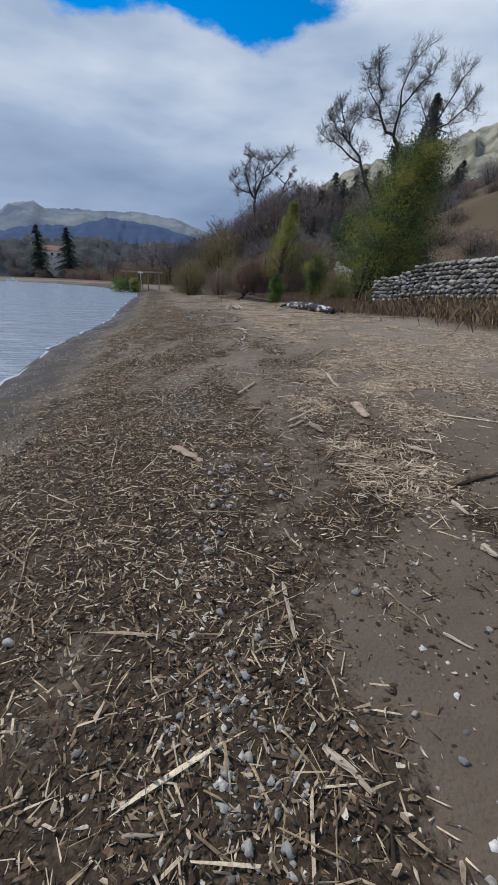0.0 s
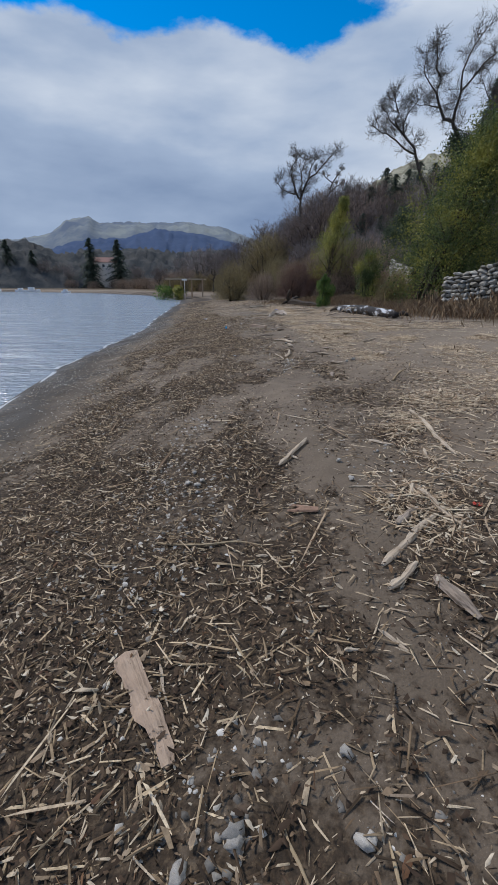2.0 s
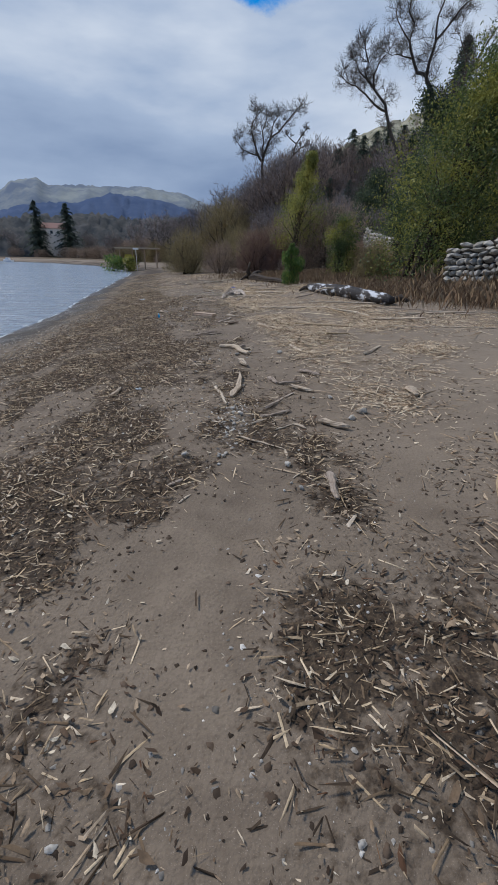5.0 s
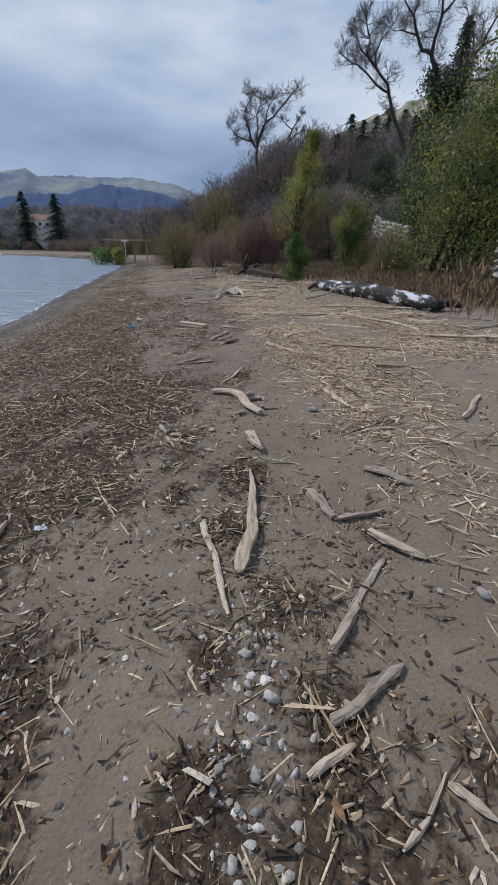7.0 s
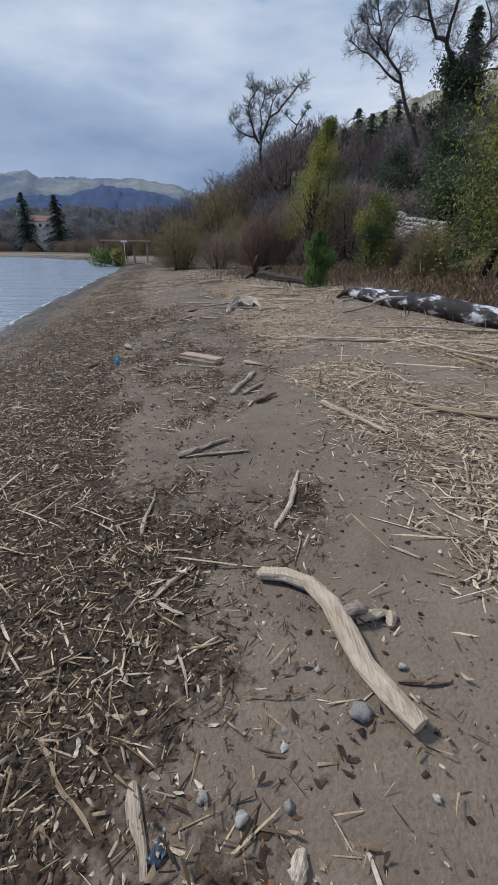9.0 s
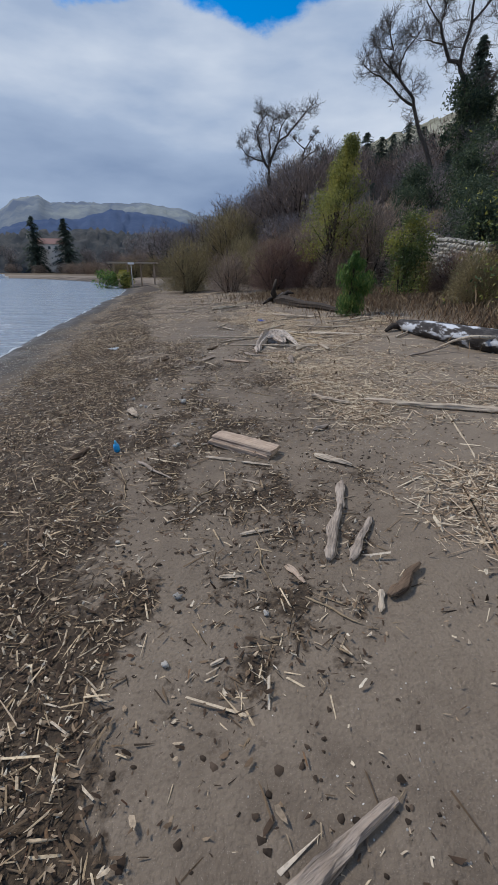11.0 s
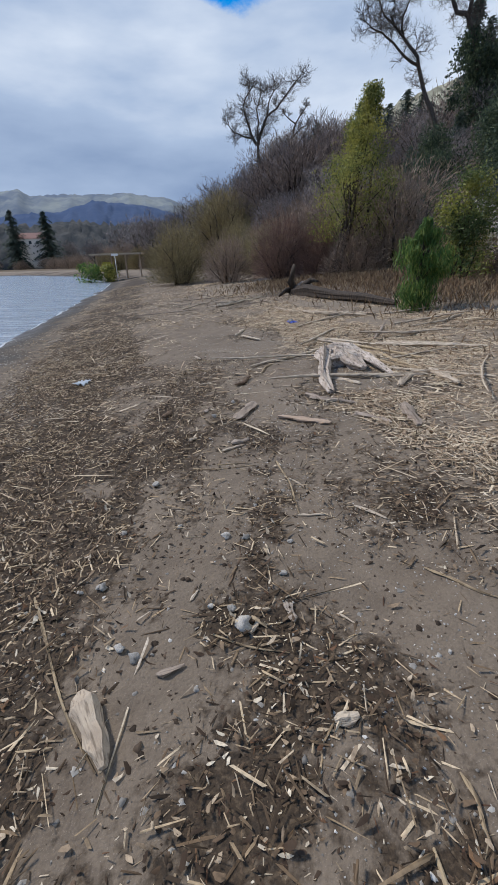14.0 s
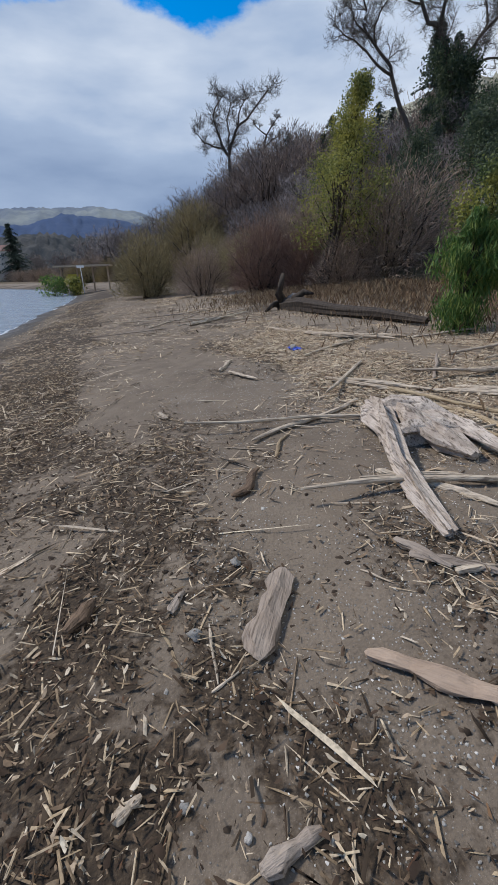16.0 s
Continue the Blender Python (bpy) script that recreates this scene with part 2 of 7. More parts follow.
STRAW = mat_litter("straw_litter", [(0.0, (0.159, 0.107, 0.067)), (0.4, (0.403, 0.299, 0.201)), (1.0, (0.700, 0.598, 0.439))])
FLAKE = mat_litter("leaf_flake", [(0.0, (0.028, 0.018, 0.012)), (0.4, (0.075, 0.048, 0.031)), (0.68, (0.19, 0.132, 0.083)), (0.87, (0.40, 0.31, 0.215)), (1.0, (0.66, 0.58, 0.45))])
TWIGGY = mat_litter("broken_twig", [(0.0, (0.05, 0.033, 0.021)), (0.35, (0.15, 0.103, 0.063)), (0.65, (0.38, 0.285, 0.178)), (1.0, (0.68, 0.55, 0.38))])
PALE_LITTER = mat_litter("pale_litter", [(0.0, (0.20, 0.155, 0.115)), (0.5, (0.38, 0.31, 0.23)), (1.0, (0.56, 0.48, 0.38))])
CLOD = mat_litter("damp_clod", [(0.0, (0.02, 0.014, 0.01)), (0.6, (0.05, 0.035, 0.024)), (1.0, (0.12, 0.085, 0.06))])
DEADLEAF = mat_litter("dead_leaf", [(0.0, (0.06, 0.028, 0.016)), (0.6, (0.13, 0.066, 0.034)), (1.0, (0.22, 0.13, 0.068))], 0.7)
GRAVEL = mat_litter("gravel", [(0.0, (0.10, 0.093, 0.083)), (0.5, (0.26, 0.245, 0.22)), (0.85, (0.46, 0.44, 0.40)), (1.0, (0.68, 0.65, 0.60))])
PEBBLE = mat_stone("pebble", (0.26, 0.25, 0.23), (0.60, 0.56, 0.50), 40)
WALL_STONE = mat_stone("wall_stone", (0.20, 0.188, 0.158), (0.50, 0.47, 0.41), 9)
BARK, DARK_BARK = mat_bark("tree_bark", (0.062, 0.052, 0.044), (0.135, 0.114, 0.094)), mat_bark("dark_bark", (0.031, 0.025, 0.021), (0.073, 0.058, 0.046))
TWIG_BROWN = mat_litter("brown_twig", [(0.0, (0.169, 0.125, 0.097)), (0.6, (0.319, 0.236, 0.179)), (1.0, (0.508, 0.384, 0.282))])
TWIG_GREY = mat_litter("grey_twig", [(0.0, (0.14, 0.122, 0.122)), (0.6, (0.26, 0.228, 0.222)), (1.0, (0.40, 0.355, 0.338))])
TWIG_UMBER = mat_litter("dull_brown_twig", [(0.0, (0.12, 0.092, 0.082)), (0.6, (0.23, 0.178, 0.154)), (1.0, (0.36, 0.285, 0.24))])
TWIG_RED = mat_litter("reddish_twig", [(0.0, (0.13, 0.078, 0.062)), (0.6, (0.24, 0.148, 0.115)), (1.0, (0.36, 0.24, 0.175))])
TWIG_OLIVE = mat_litter("olive_twig", [(0.0, (0.166, 0.136, 0.068)), (0.6, (0.318, 0.257, 0.129)), (1.0, (0.469, 0.378, 0.212))])
TWIG_DARK = mat_litter("dark_twig", [(0.0, (0.07, 0.061, 0.055)), (0.6, (0.14, 0.122, 0.108)), (1.0, (0.23, 0.20, 0.175))])
IVY = mat_leaf("ivy_leaf", [(0.0, (0.03, 0.048, 0.03)), (0.6, (0.06, 0.088, 0.05)), (1.0, (0.12, 0.15, 0.075))])
LEAF_DARK = mat_leaf("dark_green_leaf", [(0.0, (0.04, 0.066, 0.028)), (0.6, (0.10, 0.14, 0.047)), (1.0, (0.14, 0.18, 0.055))], (0.32, 0.305, 0.065))
LEAF_YELLOW = mat_leaf("yellow_green_leaf", [(0.0, (0.06, 0.085, 0.03)), (0.5, (0.20, 0.225, 0.062)), (1.0, (0.36, 0.345, 0.09))], (0.38, 0.345, 0.08))
LEAF_FRESH = mat_leaf("green_needle", [(0.0, (0.046, 0.104, 0.029)), (0.6, (0.104, 0.195, 0.046)), (1.0, (0.260, 0.299, 0.078))])
NEEDLE = mat_leaf("conifer_needle", [(0.0, (0.04, 0.062, 0.052)), (0.6, (0.075, 0.108, 0.088)), (1.0, (0.145, 0.185, 0.145))])
GRASS = mat_litter("dry_grass", [(0.0, (0.115, 0.069, 0.040)), (0.5, (0.218, 0.144, 0.086)), (1.0, (0.356, 0.265, 0.161))])

# ---- geometry helpers ----
rng = np.random.default_rng(7)


def mesh(name, verts, faces, mat):
    me = bpy.data.meshes.new(name)
    me.from_pydata(verts, [], faces)
    me.materials.append(mat)
    return me


def part(name, data, mat, parent, label="", smooth=True):
    """Links data, a pair of vertices and faces or a ready mesh, as one mesh object under a thing or a part."""
    me = data if isinstance(data, bpy.types.Mesh) else mesh(name, data[0], data[1], mat)
    if smooth:
        me.shade_smooth()
    ob = new(name, me)
    ob.parent = parent
    return tagged(ob, label)


def thing(name, m, label, category, group="", kind=""):
    ob = new(name)
    ob.empty_display_size = 0.1
    ob.matrix_world = m
    return tagged(ob, label, category, group, kind)


def solo(name, data, mat, label, category, group="", kind="", m=None, smooth=True):
    """A thing that is one mesh."""
    me = data if isinstance(data, bpy.types.Mesh) else mesh(name, data[0], data[1], mat)
    if smooth:
        me.shade_smooth()
    ob = new(name, me)
    if m is not None:
        ob.matrix_world = m
    return tagged(ob, label, category, group, kind)


def joined(chunks):
    verts, faces, k = [], [], 0
    for v, f in chunks:
        verts.extend(v)
        faces.extend(tuple(i + k for i in q) for q in f)
        k += len(v)
    return verts, faces


def box(cx, cy, cz, sx, sy, sz, turn=0.0):
    c, s = math.cos(turn), math.sin(turn)
    v = []
    for z in (-0.5, 0.5):
        for x, y in ((-0.5, -0.5), (0.5, -0.5), (0.5, 0.5), (-0.5, 0.5)):
            a, b = x * sx, y * sy
            v.append((cx + a * c - b * s, cy + a * s + b * c, cz + z * sz))
    return v, [(3, 2, 1, 0), (4, 5, 6, 7), (0, 1, 5, 4), (1, 2, 6, 5), (2, 3, 7, 6), (3, 0, 4, 7)]


def tube(points, radii, sides=8, flat=1.0, rough=0.0, seed=0, twist=0.0):
    """A swept tube with closed, rounded ends; flat squeezes it upright; rough makes it knotty."""
    r = random.Random(seed)
    pts = [Vector(p) for p in points]
    n = len(pts)
    ridge = [1 + rough * r.uniform(-1, 1) for _ in range(sides)]
    verts, faces = [], []
    ref = Vector((0, 0, 1))
    for i, p in enumerate(pts):
        d = (pts[min(i + 1, n - 1)] - pts[max(i - 1, 0)]).normalized()
        side = d.cross(ref)
        if side.length < 0.05:
            side = d.cross(Vector((0, 1, 0)))
        side.normalize()
        up = side.cross(d)
        for k in range(sides):
            a = 2 * math.pi * k / sides + twist * i
            q = radii[i] * (0.5 * ridge[k] + 0.5) * (1 + rough * 0.5 * r.uniform(-1, 1))
            verts.append(p + side * (q * math.cos(a)) + up * (q * flat * math.sin(a)))
    for i in range(n - 1):
        for k in range(sides):
            a, b = i * sides + k, i * sides + (k + 1) % sides
            faces.append((a, b, b + sides, a + sides))
    for end, ring in ((0, 0), (n - 1, (n - 1) * sides)):
        d = (pts[end] - pts[1 if end == 0 else n - 2]).normalized()
        verts.append(pts[end] + d * radii[end] * (0.35 if rough < 0.15 else r.uniform(-0.5, 0.9)))
        c = len(verts) - 1
        for k in range(sides):
            a, b = ring + k, ring + (k + 1) % sides
            faces.append((b, a, c) if end == 0 else (a, b, c))
    return verts, faces


def vnoise(x, y, seed=0):
    """Smooth value noise on arrays, 0 to 1."""
    xi, yi = np.floor(x).astype(np.int64), np.floor(y).astype(np.int64)
    fx, fy = x - xi, y - yi
    fx, fy = fx * fx * (3 - 2 * fx), fy * fy * (3 - 2 * fy)

    def h(a, b):
        n = (a * 374761393 + b * 668265263 + seed * 974634731) & 0xFFFFFFFF
        n = ((n ^ (n >> 13)) * 1274126177) & 0xFFFFFFFF
        return ((n ^ (n >> 16)) & 0xFFFF) / 65535.0
    return (h(xi, yi) * (1 - fx) + h(xi + 1, yi) * fx) * (1 - fy) + (h(xi, yi + 1) * (1 - fx) + h(xi + 1, yi + 1) * fx) * fy


# ---- the lie of the land ----
WATER_Z = -0.6
SHORE = np.array([(-4, -400), (-4.0, -5), (-4.2, 0), (-4.4, 4), (-4.8, 8.5), (-6.0, 14), (-6.8, 21.8), (-7.3, 25.7), (-8.0, 28.5),
                  (-8.6, 31.5), (-9.2, 34.4), (-10.3, 40.6), (-11.8, 48.3), (-13.9, 60.8), (-18.0, 79.6), (-23.7, 94), (-40, 130),
                  (-70, 170), (-110, 200), (-250, 240), (-2600, 300)], float)


def shore_s(x, y):
    """Distance from the water's edge, positive on land."""
    x, y = np.asarray(x, float), np.asarray(y, float)
    near = x - np.interp(y, SHORE[:, 1], SHORE[:, 0])
    best = np.full(x.shape, 1e9)
    for a, b in zip(SHORE[13:-1], SHORE[14:]):
        d = b - a
        u = np.clip(((x - a[0]) * d[0] + (y - a[1]) * d[1]) / (d @ d), 0, 1)
        best = np.minimum(best, np.hypot(x - a[0] - u * d[0], y - a[1] - u * d[1]))
    far = np.where(near > 0, best, -best)
    w = np.clip((y - 50) / 30, 0, 1)
    return near * (1 - w) + far * w


def land(x, y):
    x, y = np.asarray(x, float), np.asarray(y, float)
    s = shore_s(x, y)
    z = np.interp(s, [-60, -1.2, 0, 2, 5, 8, 12, 16], [-5, -0.75, -0.6, -0.33, 0, 0.2, 0.5, 0.9])
    # steep wooded bank on the landward side of the beach; flat ground round the head of the lake
    toe = np.interp(y, [0, 14, 21, 25, 38, 48], [17.5, 16.2, 14.2, 16.8, 17.5, 14.5])
    up = np.clip(s - toe, 0, None)
    steep = np.clip(1 - (y - 95) / 70, 0, 1) * np.where(x > -60, 1, 0)
    bank = np.where(up < 70, up * 0.42, 29.4 + (up - 70) * 0.25)
    z = z + bank * steep + np.clip(s - 30, 0, 4000) * 0.01 * (1 - steep)
    # wooded knoll at the bend of the bank
    z = z + 6.5 * np.exp(-((x - 8) / 14) ** 2 - ((y - 104) / 22) ** 2) * np.clip(up / 8, 0, 1)
    near = np.exp(-np.clip(np.hypot(x + 1, y - 12) - 25, 0, None) / 20)
    z = z + near * np.clip(s / 1.5, 0, 1) * ((vnoise(x * 0.9, y * 0.9, 1) - 0.5) * 0.07 + (vnoise(x * 3.1, y * 3.1, 2) - 0.5) * 0.03
                                             + (vnoise(x * 9, y * 9, 3) - 0.5) * 0.012)
    z = z + np.clip(up, 0, 6) / 6 * steep * (vnoise(x * 0.13, y * 0.13, 5) - 0.5) * 3.0
    return z


def gz(x, y):
    return float(land(np.array([x]), np.array([y]))[0])


def clumpy(x, y, scale, lo, hi, seed):
    n = 0.6 * vnoise(x * scale, y * scale * 0.7, seed) + 0.3 * vnoise(x * scale * 2.7, y * scale * 2.2, seed + 1) + 0.1 * vnoise(x * scale * 7, y * scale * 6, seed + 2)
    return np.clip((n - lo) / (hi - lo), 0, 1)


CLUMPS_A = [(0.27, 1.93, 0.15), (0.31, 1.42, 0.15), (0.34, 1.03, 0.13), (0.4, 0.77, 0.15), (1.44, 4.3, 0.45), (1.38, 2.83, 0.35), (1.61, 2.34, 0.35), (0.96, 2.61, 0.3), (0.03, 4.29, 0.25), (-0.34, 5.9, 0.3), (0.13, 3.24, 0.22), (0.3, 2.94, 0.2), (1.05, 4.8, 0.3), (0.95, 5.18, 0.35), (1.11, 6.71, 0.4), (0.32, 4.1, 0.2)]
CLUMPS_B = [(1.16, 8.17, 0.35), (1.09, 6.65, 0.3), (0.48, 5.57, 0.12), (1.18, 6.1, 0.25), (0.78, 8.53, 0.3), (0.2, 10.76, 0.28), (0.56, 10.6, 0.25), (0.93, 10.46, 0.2), (0.99, 10.03, 0.25), (0.94, 9.62, 0.25), (1.01, 9.49, 0.2), (0.42, 11.53, 0.2), (0.58, 11.02, 0.25), (0.34, 10.82, 0.25), (-0.25, 13.34, 0.35)]
CLUMPS_C = [(-0.16, 13.41, 0.25), (0.21, 12.89, 0.15), (0.1, 12.28, 0.15), (-0.23, 12.62, 0.12), (-0.81, 17.57, 0.3), (-0.48, 17.54, 0.25), (-1.55, 18.98, 0.25), (-1.39, 18.33, 0.2), (-0.77, 18.27, 0.3), (-1.85, 19.53, 0.25), (-1.61, 20.36, 0.25), (-1.17, 20.65, 0.3), (-1.02, 20.1, 0.2), (-1.16, 19.53, 0.2)]
CLUMPS_D = [(-1.43, 23.14, 0.3), (-1.8, 23.76, 0.3), (-1.39, 22.07, 0.2), (-1.53, 21.41, 0.2), (-1.47, 20.94, 0.25), (-1.93, 24.03, 0.25), (-1.67, 23.39, 0.25), (-2.17, 23.17, 0.2), (-2.43, 22.82, 0.25), (-2.61, 22.61, 0.25), (-1.4, 22.47, 0.15), (-1.35, 21.75, 0.2), (-1.67, 24.04, 0.25), (-1.94, 24.58, 0.25), (-1.79, 23.66, 0.25), (-1.98, 23.26, 0.3), (-2.18, 23.19, 0.3)]


CLUMPS_E = [(-0.9, 9.8, 0.4), (-0.8, 10.6, 0.35), (-1.1, 11.2, 0.5), (-0.75, 9.2, 0.3), (-0.9, 12.6, 0.4), (0.0, 18.6, 0.3), (-0.2, 18.2, 0.25), (-2.2, 18.6, 0.35), (-1.9, 18.0, 0.3), (-2.9, 22.5, 0.4), (-2.6, 21.5, 0.3), (-2.4, 23.6, 0.35), (-2.0, 22.9, 0.3)]
CLUMPS_F = [(-1.29, 12.58, 0.25), (-1.03, 12.11, 0.25), (-0.77, 11.69, 0.22), (-0.78, 11.48, 0.2), (-0.61, 11.23, 0.2), (-0.57, 11.05, 0.2), (-1.07, 12.9, 0.3), (-0.91, 13.53, 0.35), (-0.63, 14.17, 0.35), (-0.45, 15.1, 0.3), (-1.94, 16.33, 0.4), (-1.92, 14.64, 0.4), (0.0, 10.78, 0.12), (0.12, 10.87, 0.14), (0.23, 10.96, 0.16), (0.34, 10.82, 0.14), (0.27, 11.08, 0.15), (0.46, 11.17, 0.15), (0.09, 11.34, 0.12), (0.58, 11.02, 0.15), (0.96, 11.0, 0.12), (-0.11, 2.55, 0.14), (0.01, 2.27, 0.14), (0.13, 2.03, 0.14), (0.2, 1.82, 0.14), (0.25, 1.64, 0.13), (0.29, 1.5, 0.13), (-0.17, 3.08, 0.16)]
CLUMPS_G = [(0.41, 3.63, 0.25), (0.94, 4.51, 0.3), (0.99, 3.57, 0.3), (1.39, 3.73, 0.3), (1.27, 5.38, 0.35), (0.06, 4.11, 0.25), (0.66, 2.44, 0.16), (1.64, 3.71, 0.35), (1.35, 2.95, 0.25), (-0.82, 18.52, 0.2), (-0.76, 18.36, 0.2), (-0.73, 18.2, 0.18), (-0.96, 18.16, 0.15), (-0.57, 18.38, 0.2), (-1.01, 18.35, 0.15), (-1.25, 18.32, 0.15), (-1.41, 18.73, 0.15), (-1.46, 19.03, 0.15), (-2.33, 18.68, 0.2), (-2.08, 18.7, 0.2), (-2.1, 18.37, 0.18), (-2.08, 18.13, 0.15), (-1.93, 18.51, 0.15), (-1.22, 18.07, 0.12), (-0.86, 17.99, 0.14), (-0.71, 19.36, 0.2), (-1.89, 19.84, 0.2), (-0.87, 19.89, 0.25)]
CLUMPS_H = [(-0.89, 23.1, 0.3), (-0.52, 21.73, 0.3), (-0.1, 4.52, 0.15), (0.13, 4.72, 0.2), (-0.46, 4.83, 0.2), (-0.92, 5.74, 0.35), (-0.64, 6.27, 0.35), (-2.99, 22.36, 0.3), (-2.86, 22.96, 0.3), (-2.57, 21.55, 0.2), (-2.16, 21.17, 0.15), (-2.39, 21.02, 0.15), (-1.72, 21.04, 0.15), (-1.42, 20.87, 0.12), (-1.21, 14.88, 0.3), (-0.96, 15.09, 0.25), (-0.6, 14.62, 0.2), (-0.98, 14.21, 0.2), (-0.7, 13.9, 0.18), (-0.5, 13.68, 0.14), (-0.8, 13.71, 0.15), (-0.71, 15.64, 0.25), (-1.55, 16.33, 0.35), (-0.36, 17.59, 0.3), (0.3, 15.39, 0.2)]
CLUMPS_I = [(-3.78, 24.33, 0.33), (-3.13, 23.37, 0.33), (-2.74, 22.79, 0.33), (-2.75, 22.43, 0.33), (-2.47, 22.13, 0.33), (-2.56, 21.94, 0.33), (-2.75, 23.29, 0.33), (-2.78, 24.06, 0.33), (-4.19, 25.7, 0.33), (-3.99, 26.92, 0.33), (-3.14, 23.09, 0.33), (-2.91, 25.23, 0.33), (-1.57, 14.06, 0.25), (-1.04, 13.44, 0.25), (-1.05, 13.07, 0.25), (-1.34, 14.4, 0.25), (-0.81, 12.66, 0.25), (-0.6, 13.59, 0.25), (0.16, 12.89, 0.25)]
CLUMPS_J = [(-0.54, 18.64, 0.16), (-0.41, 18.14, 0.16), (-0.15, 18.12, 0.16), (-0.13, 17.69, 0.16), (-0.57, 18.96, 0.16), (-0.99, 18.19, 0.16), (-0.57, 17.72, 0.16), (-0.55, 17.28, 0.16), (-1.36, 17.32, 0.16), (-0.53, 16.99, 0.12), (-0.72, 16.85, 0.12), (-0.38, 16.9, 0.12), (-0.16, 17.15, 0.12), (-1.51, 17.03, 0.12), (-1.68, 16.96, 0.12), (-0.51, 16.81, 0.12), (-0.67, 10.38, 0.2), (-0.45, 9.97, 0.2), (-0.34, 10.2, 0.2), (-0.1, 10.05, 0.2), (-0.89, 10.79, 0.2), (-0.59, 10.67, 0.2), (-0.28, 9.76, 0.14), (-0.26, 9.55, 0.14), (0.84, 10.12, 0.14), (0.86, 9.88, 0.14)]
CLUMPS_K = [(0.89, 9.62, 0.14), (0.92, 9.49, 0.14), (0.79, 10.33, 0.14), (0.41, 10.61, 0.25), (0.03, 10.87, 0.25), (-1.05, 11.66, 0.25), (-1.03, 11.23, 0.25), (-0.29, 6.95, 0.22), (-0.09, 6.37, 0.22), (-0.11, 6.0, 0.22), (-0.24, 6.39, 0.22), (-0.33, 7.64, 0.22), (-0.34, 8.38, 0.22), (-0.42, 9.51, 0.22), (0.01, 5.72, 0.16), (-0.01, 5.52, 0.16), (-0.01, 5.33, 0.16), (-3.4, 22.42, 0.25), (-2.94, 21.67, 0.25), (-2.86, 21.22, 0.25), (-2.52, 20.85, 0.25), (-3.24, 22.82, 0.25), (-2.69, 21.9, 0.25), (-2.46, 20.51, 0.16), (-2.34, 20.33, 0.16), (-1.48, 20.71, 0.16), (-1.37, 20.52, 0.16), (-2.3, 19.6, 0.3), (-2.2, 19.15, 0.25), (-2.45, 20.1, 0.3), (-2.1, 18.9, 0.2)]


def clumps(x, y):
    w = np.zeros_like(x)
    for cx, cy, r in CLUMPS_A + CLUMPS_B + CLUMPS_C + CLUMPS_D + CLUMPS_E + CLUMPS_F + CLUMPS_G + CLUMPS_H + CLUMPS_I + CLUMPS_J + CLUMPS_K:
        w = np.maximum(w, np.exp(-((x - cx) ** 2 + ((y - cy) * 0.8) ** 2) / (r * r)))
    return w


def strand(s, y, x):
    """The dark strand line beside the walked line, and thin patches elsewhere."""
    edge = np.interp(y, [0, 3, 5.5, 8, 9.5, 12, 14.5, 17, 19.5, 22, 25], [5.1, 4.9, 4.75, 4.5, 4.4, 4.95, 5.7, 5.2, 4.4, 4.35, 4.5])
    edge = edge + 1.0 * (vnoise(y * 0.33, y * 0 + 2.5, 71) - 0.5) * np.clip((y - 20) / 4, 0, 1) + 0.7 * (vnoise(y * 1.2, x * 0.8, 72) - 0.5)
    band = np.clip((s - 1.4) / 0.9, 0, 1) * np.clip((edge - s) / 0.6, 0, 1)
    patch = clumpy(x, y, 1.3, 0.48, 0.70, 40)
    return np.clip(band * (np.interp(y, [0, 5, 9, 14, 16.5, 25], [0.42, 0.36, 0.10, 0.14, 0.55, 0.40]) + 0.80 * clumpy(x * 1.5, y * 0.75, 1.6, 0.40, 0.58, 20)) + (0.22 + 0.25 * np.clip((y - 20) / 5, 0, 1)) * patch * (s > 2.0) + 0.72 * clumps(x, y) * (0.25 + 0.75 * clumpy(x, y, 4, 0.35, 0.6, 33)) + 0.006, 0, 1)


def build_ground():
    xs = np.concatenate([-np.geomspace(3000, 7.2, 60), np.arange(-7, 7.01, 0.08), np.geomspace(7.2, 3000, 80)])
    ys = np.concatenate([-np.geomspace(3000, 2.2, 30), np.arange(-2, 30, 0.08), np.arange(30, 44, 0.2), np.geomspace(44, 3500, 110)])
    X, Y = np.meshgrid(xs, ys)
    Z = land(X.ravel(), Y.ravel())
    V = np.stack([X.ravel(), Y.ravel(), Z], 1)
    nx, ny = len(xs), len(ys)
    i = (np.arange(ny - 1)[:, None] * nx + np.arange(nx - 1)[None]).ravel()
    F = np.stack([i, i + 1, i + 1 + nx, i + nx], 1)
    me = bpy.data.meshes.new("ground")
    me.vertices.add(len(V))
    me.vertices.foreach_set("co", V.ravel())
    me.loops.add(F.size)
    me.loops.foreach_set("vertex_index", F.ravel())
    me.polygons.add(len(F))
    me.polygons.foreach_set("loop_start", np.arange(0, F.size, 4))
    me.update(calc_edges=True)
    at = me.attributes.new("shore", "FLOAT", "POINT")
    at.data.foreach_set("value", shore_s(X.ravel(), Y.ravel()))
    lit = me.attributes.new("litter", "FLOAT", "POINT")
    lit.data.foreach_set("value", strand(shore_s(X.ravel(), Y.ravel()), Y.ravel(), X.ravel()))
    me.materials.append(SAND)
    me.shade_smooth()
    tagged(new("ground", me), "damp brown-grey sand beach rising to a wooded bank", "ground", kind="structure")


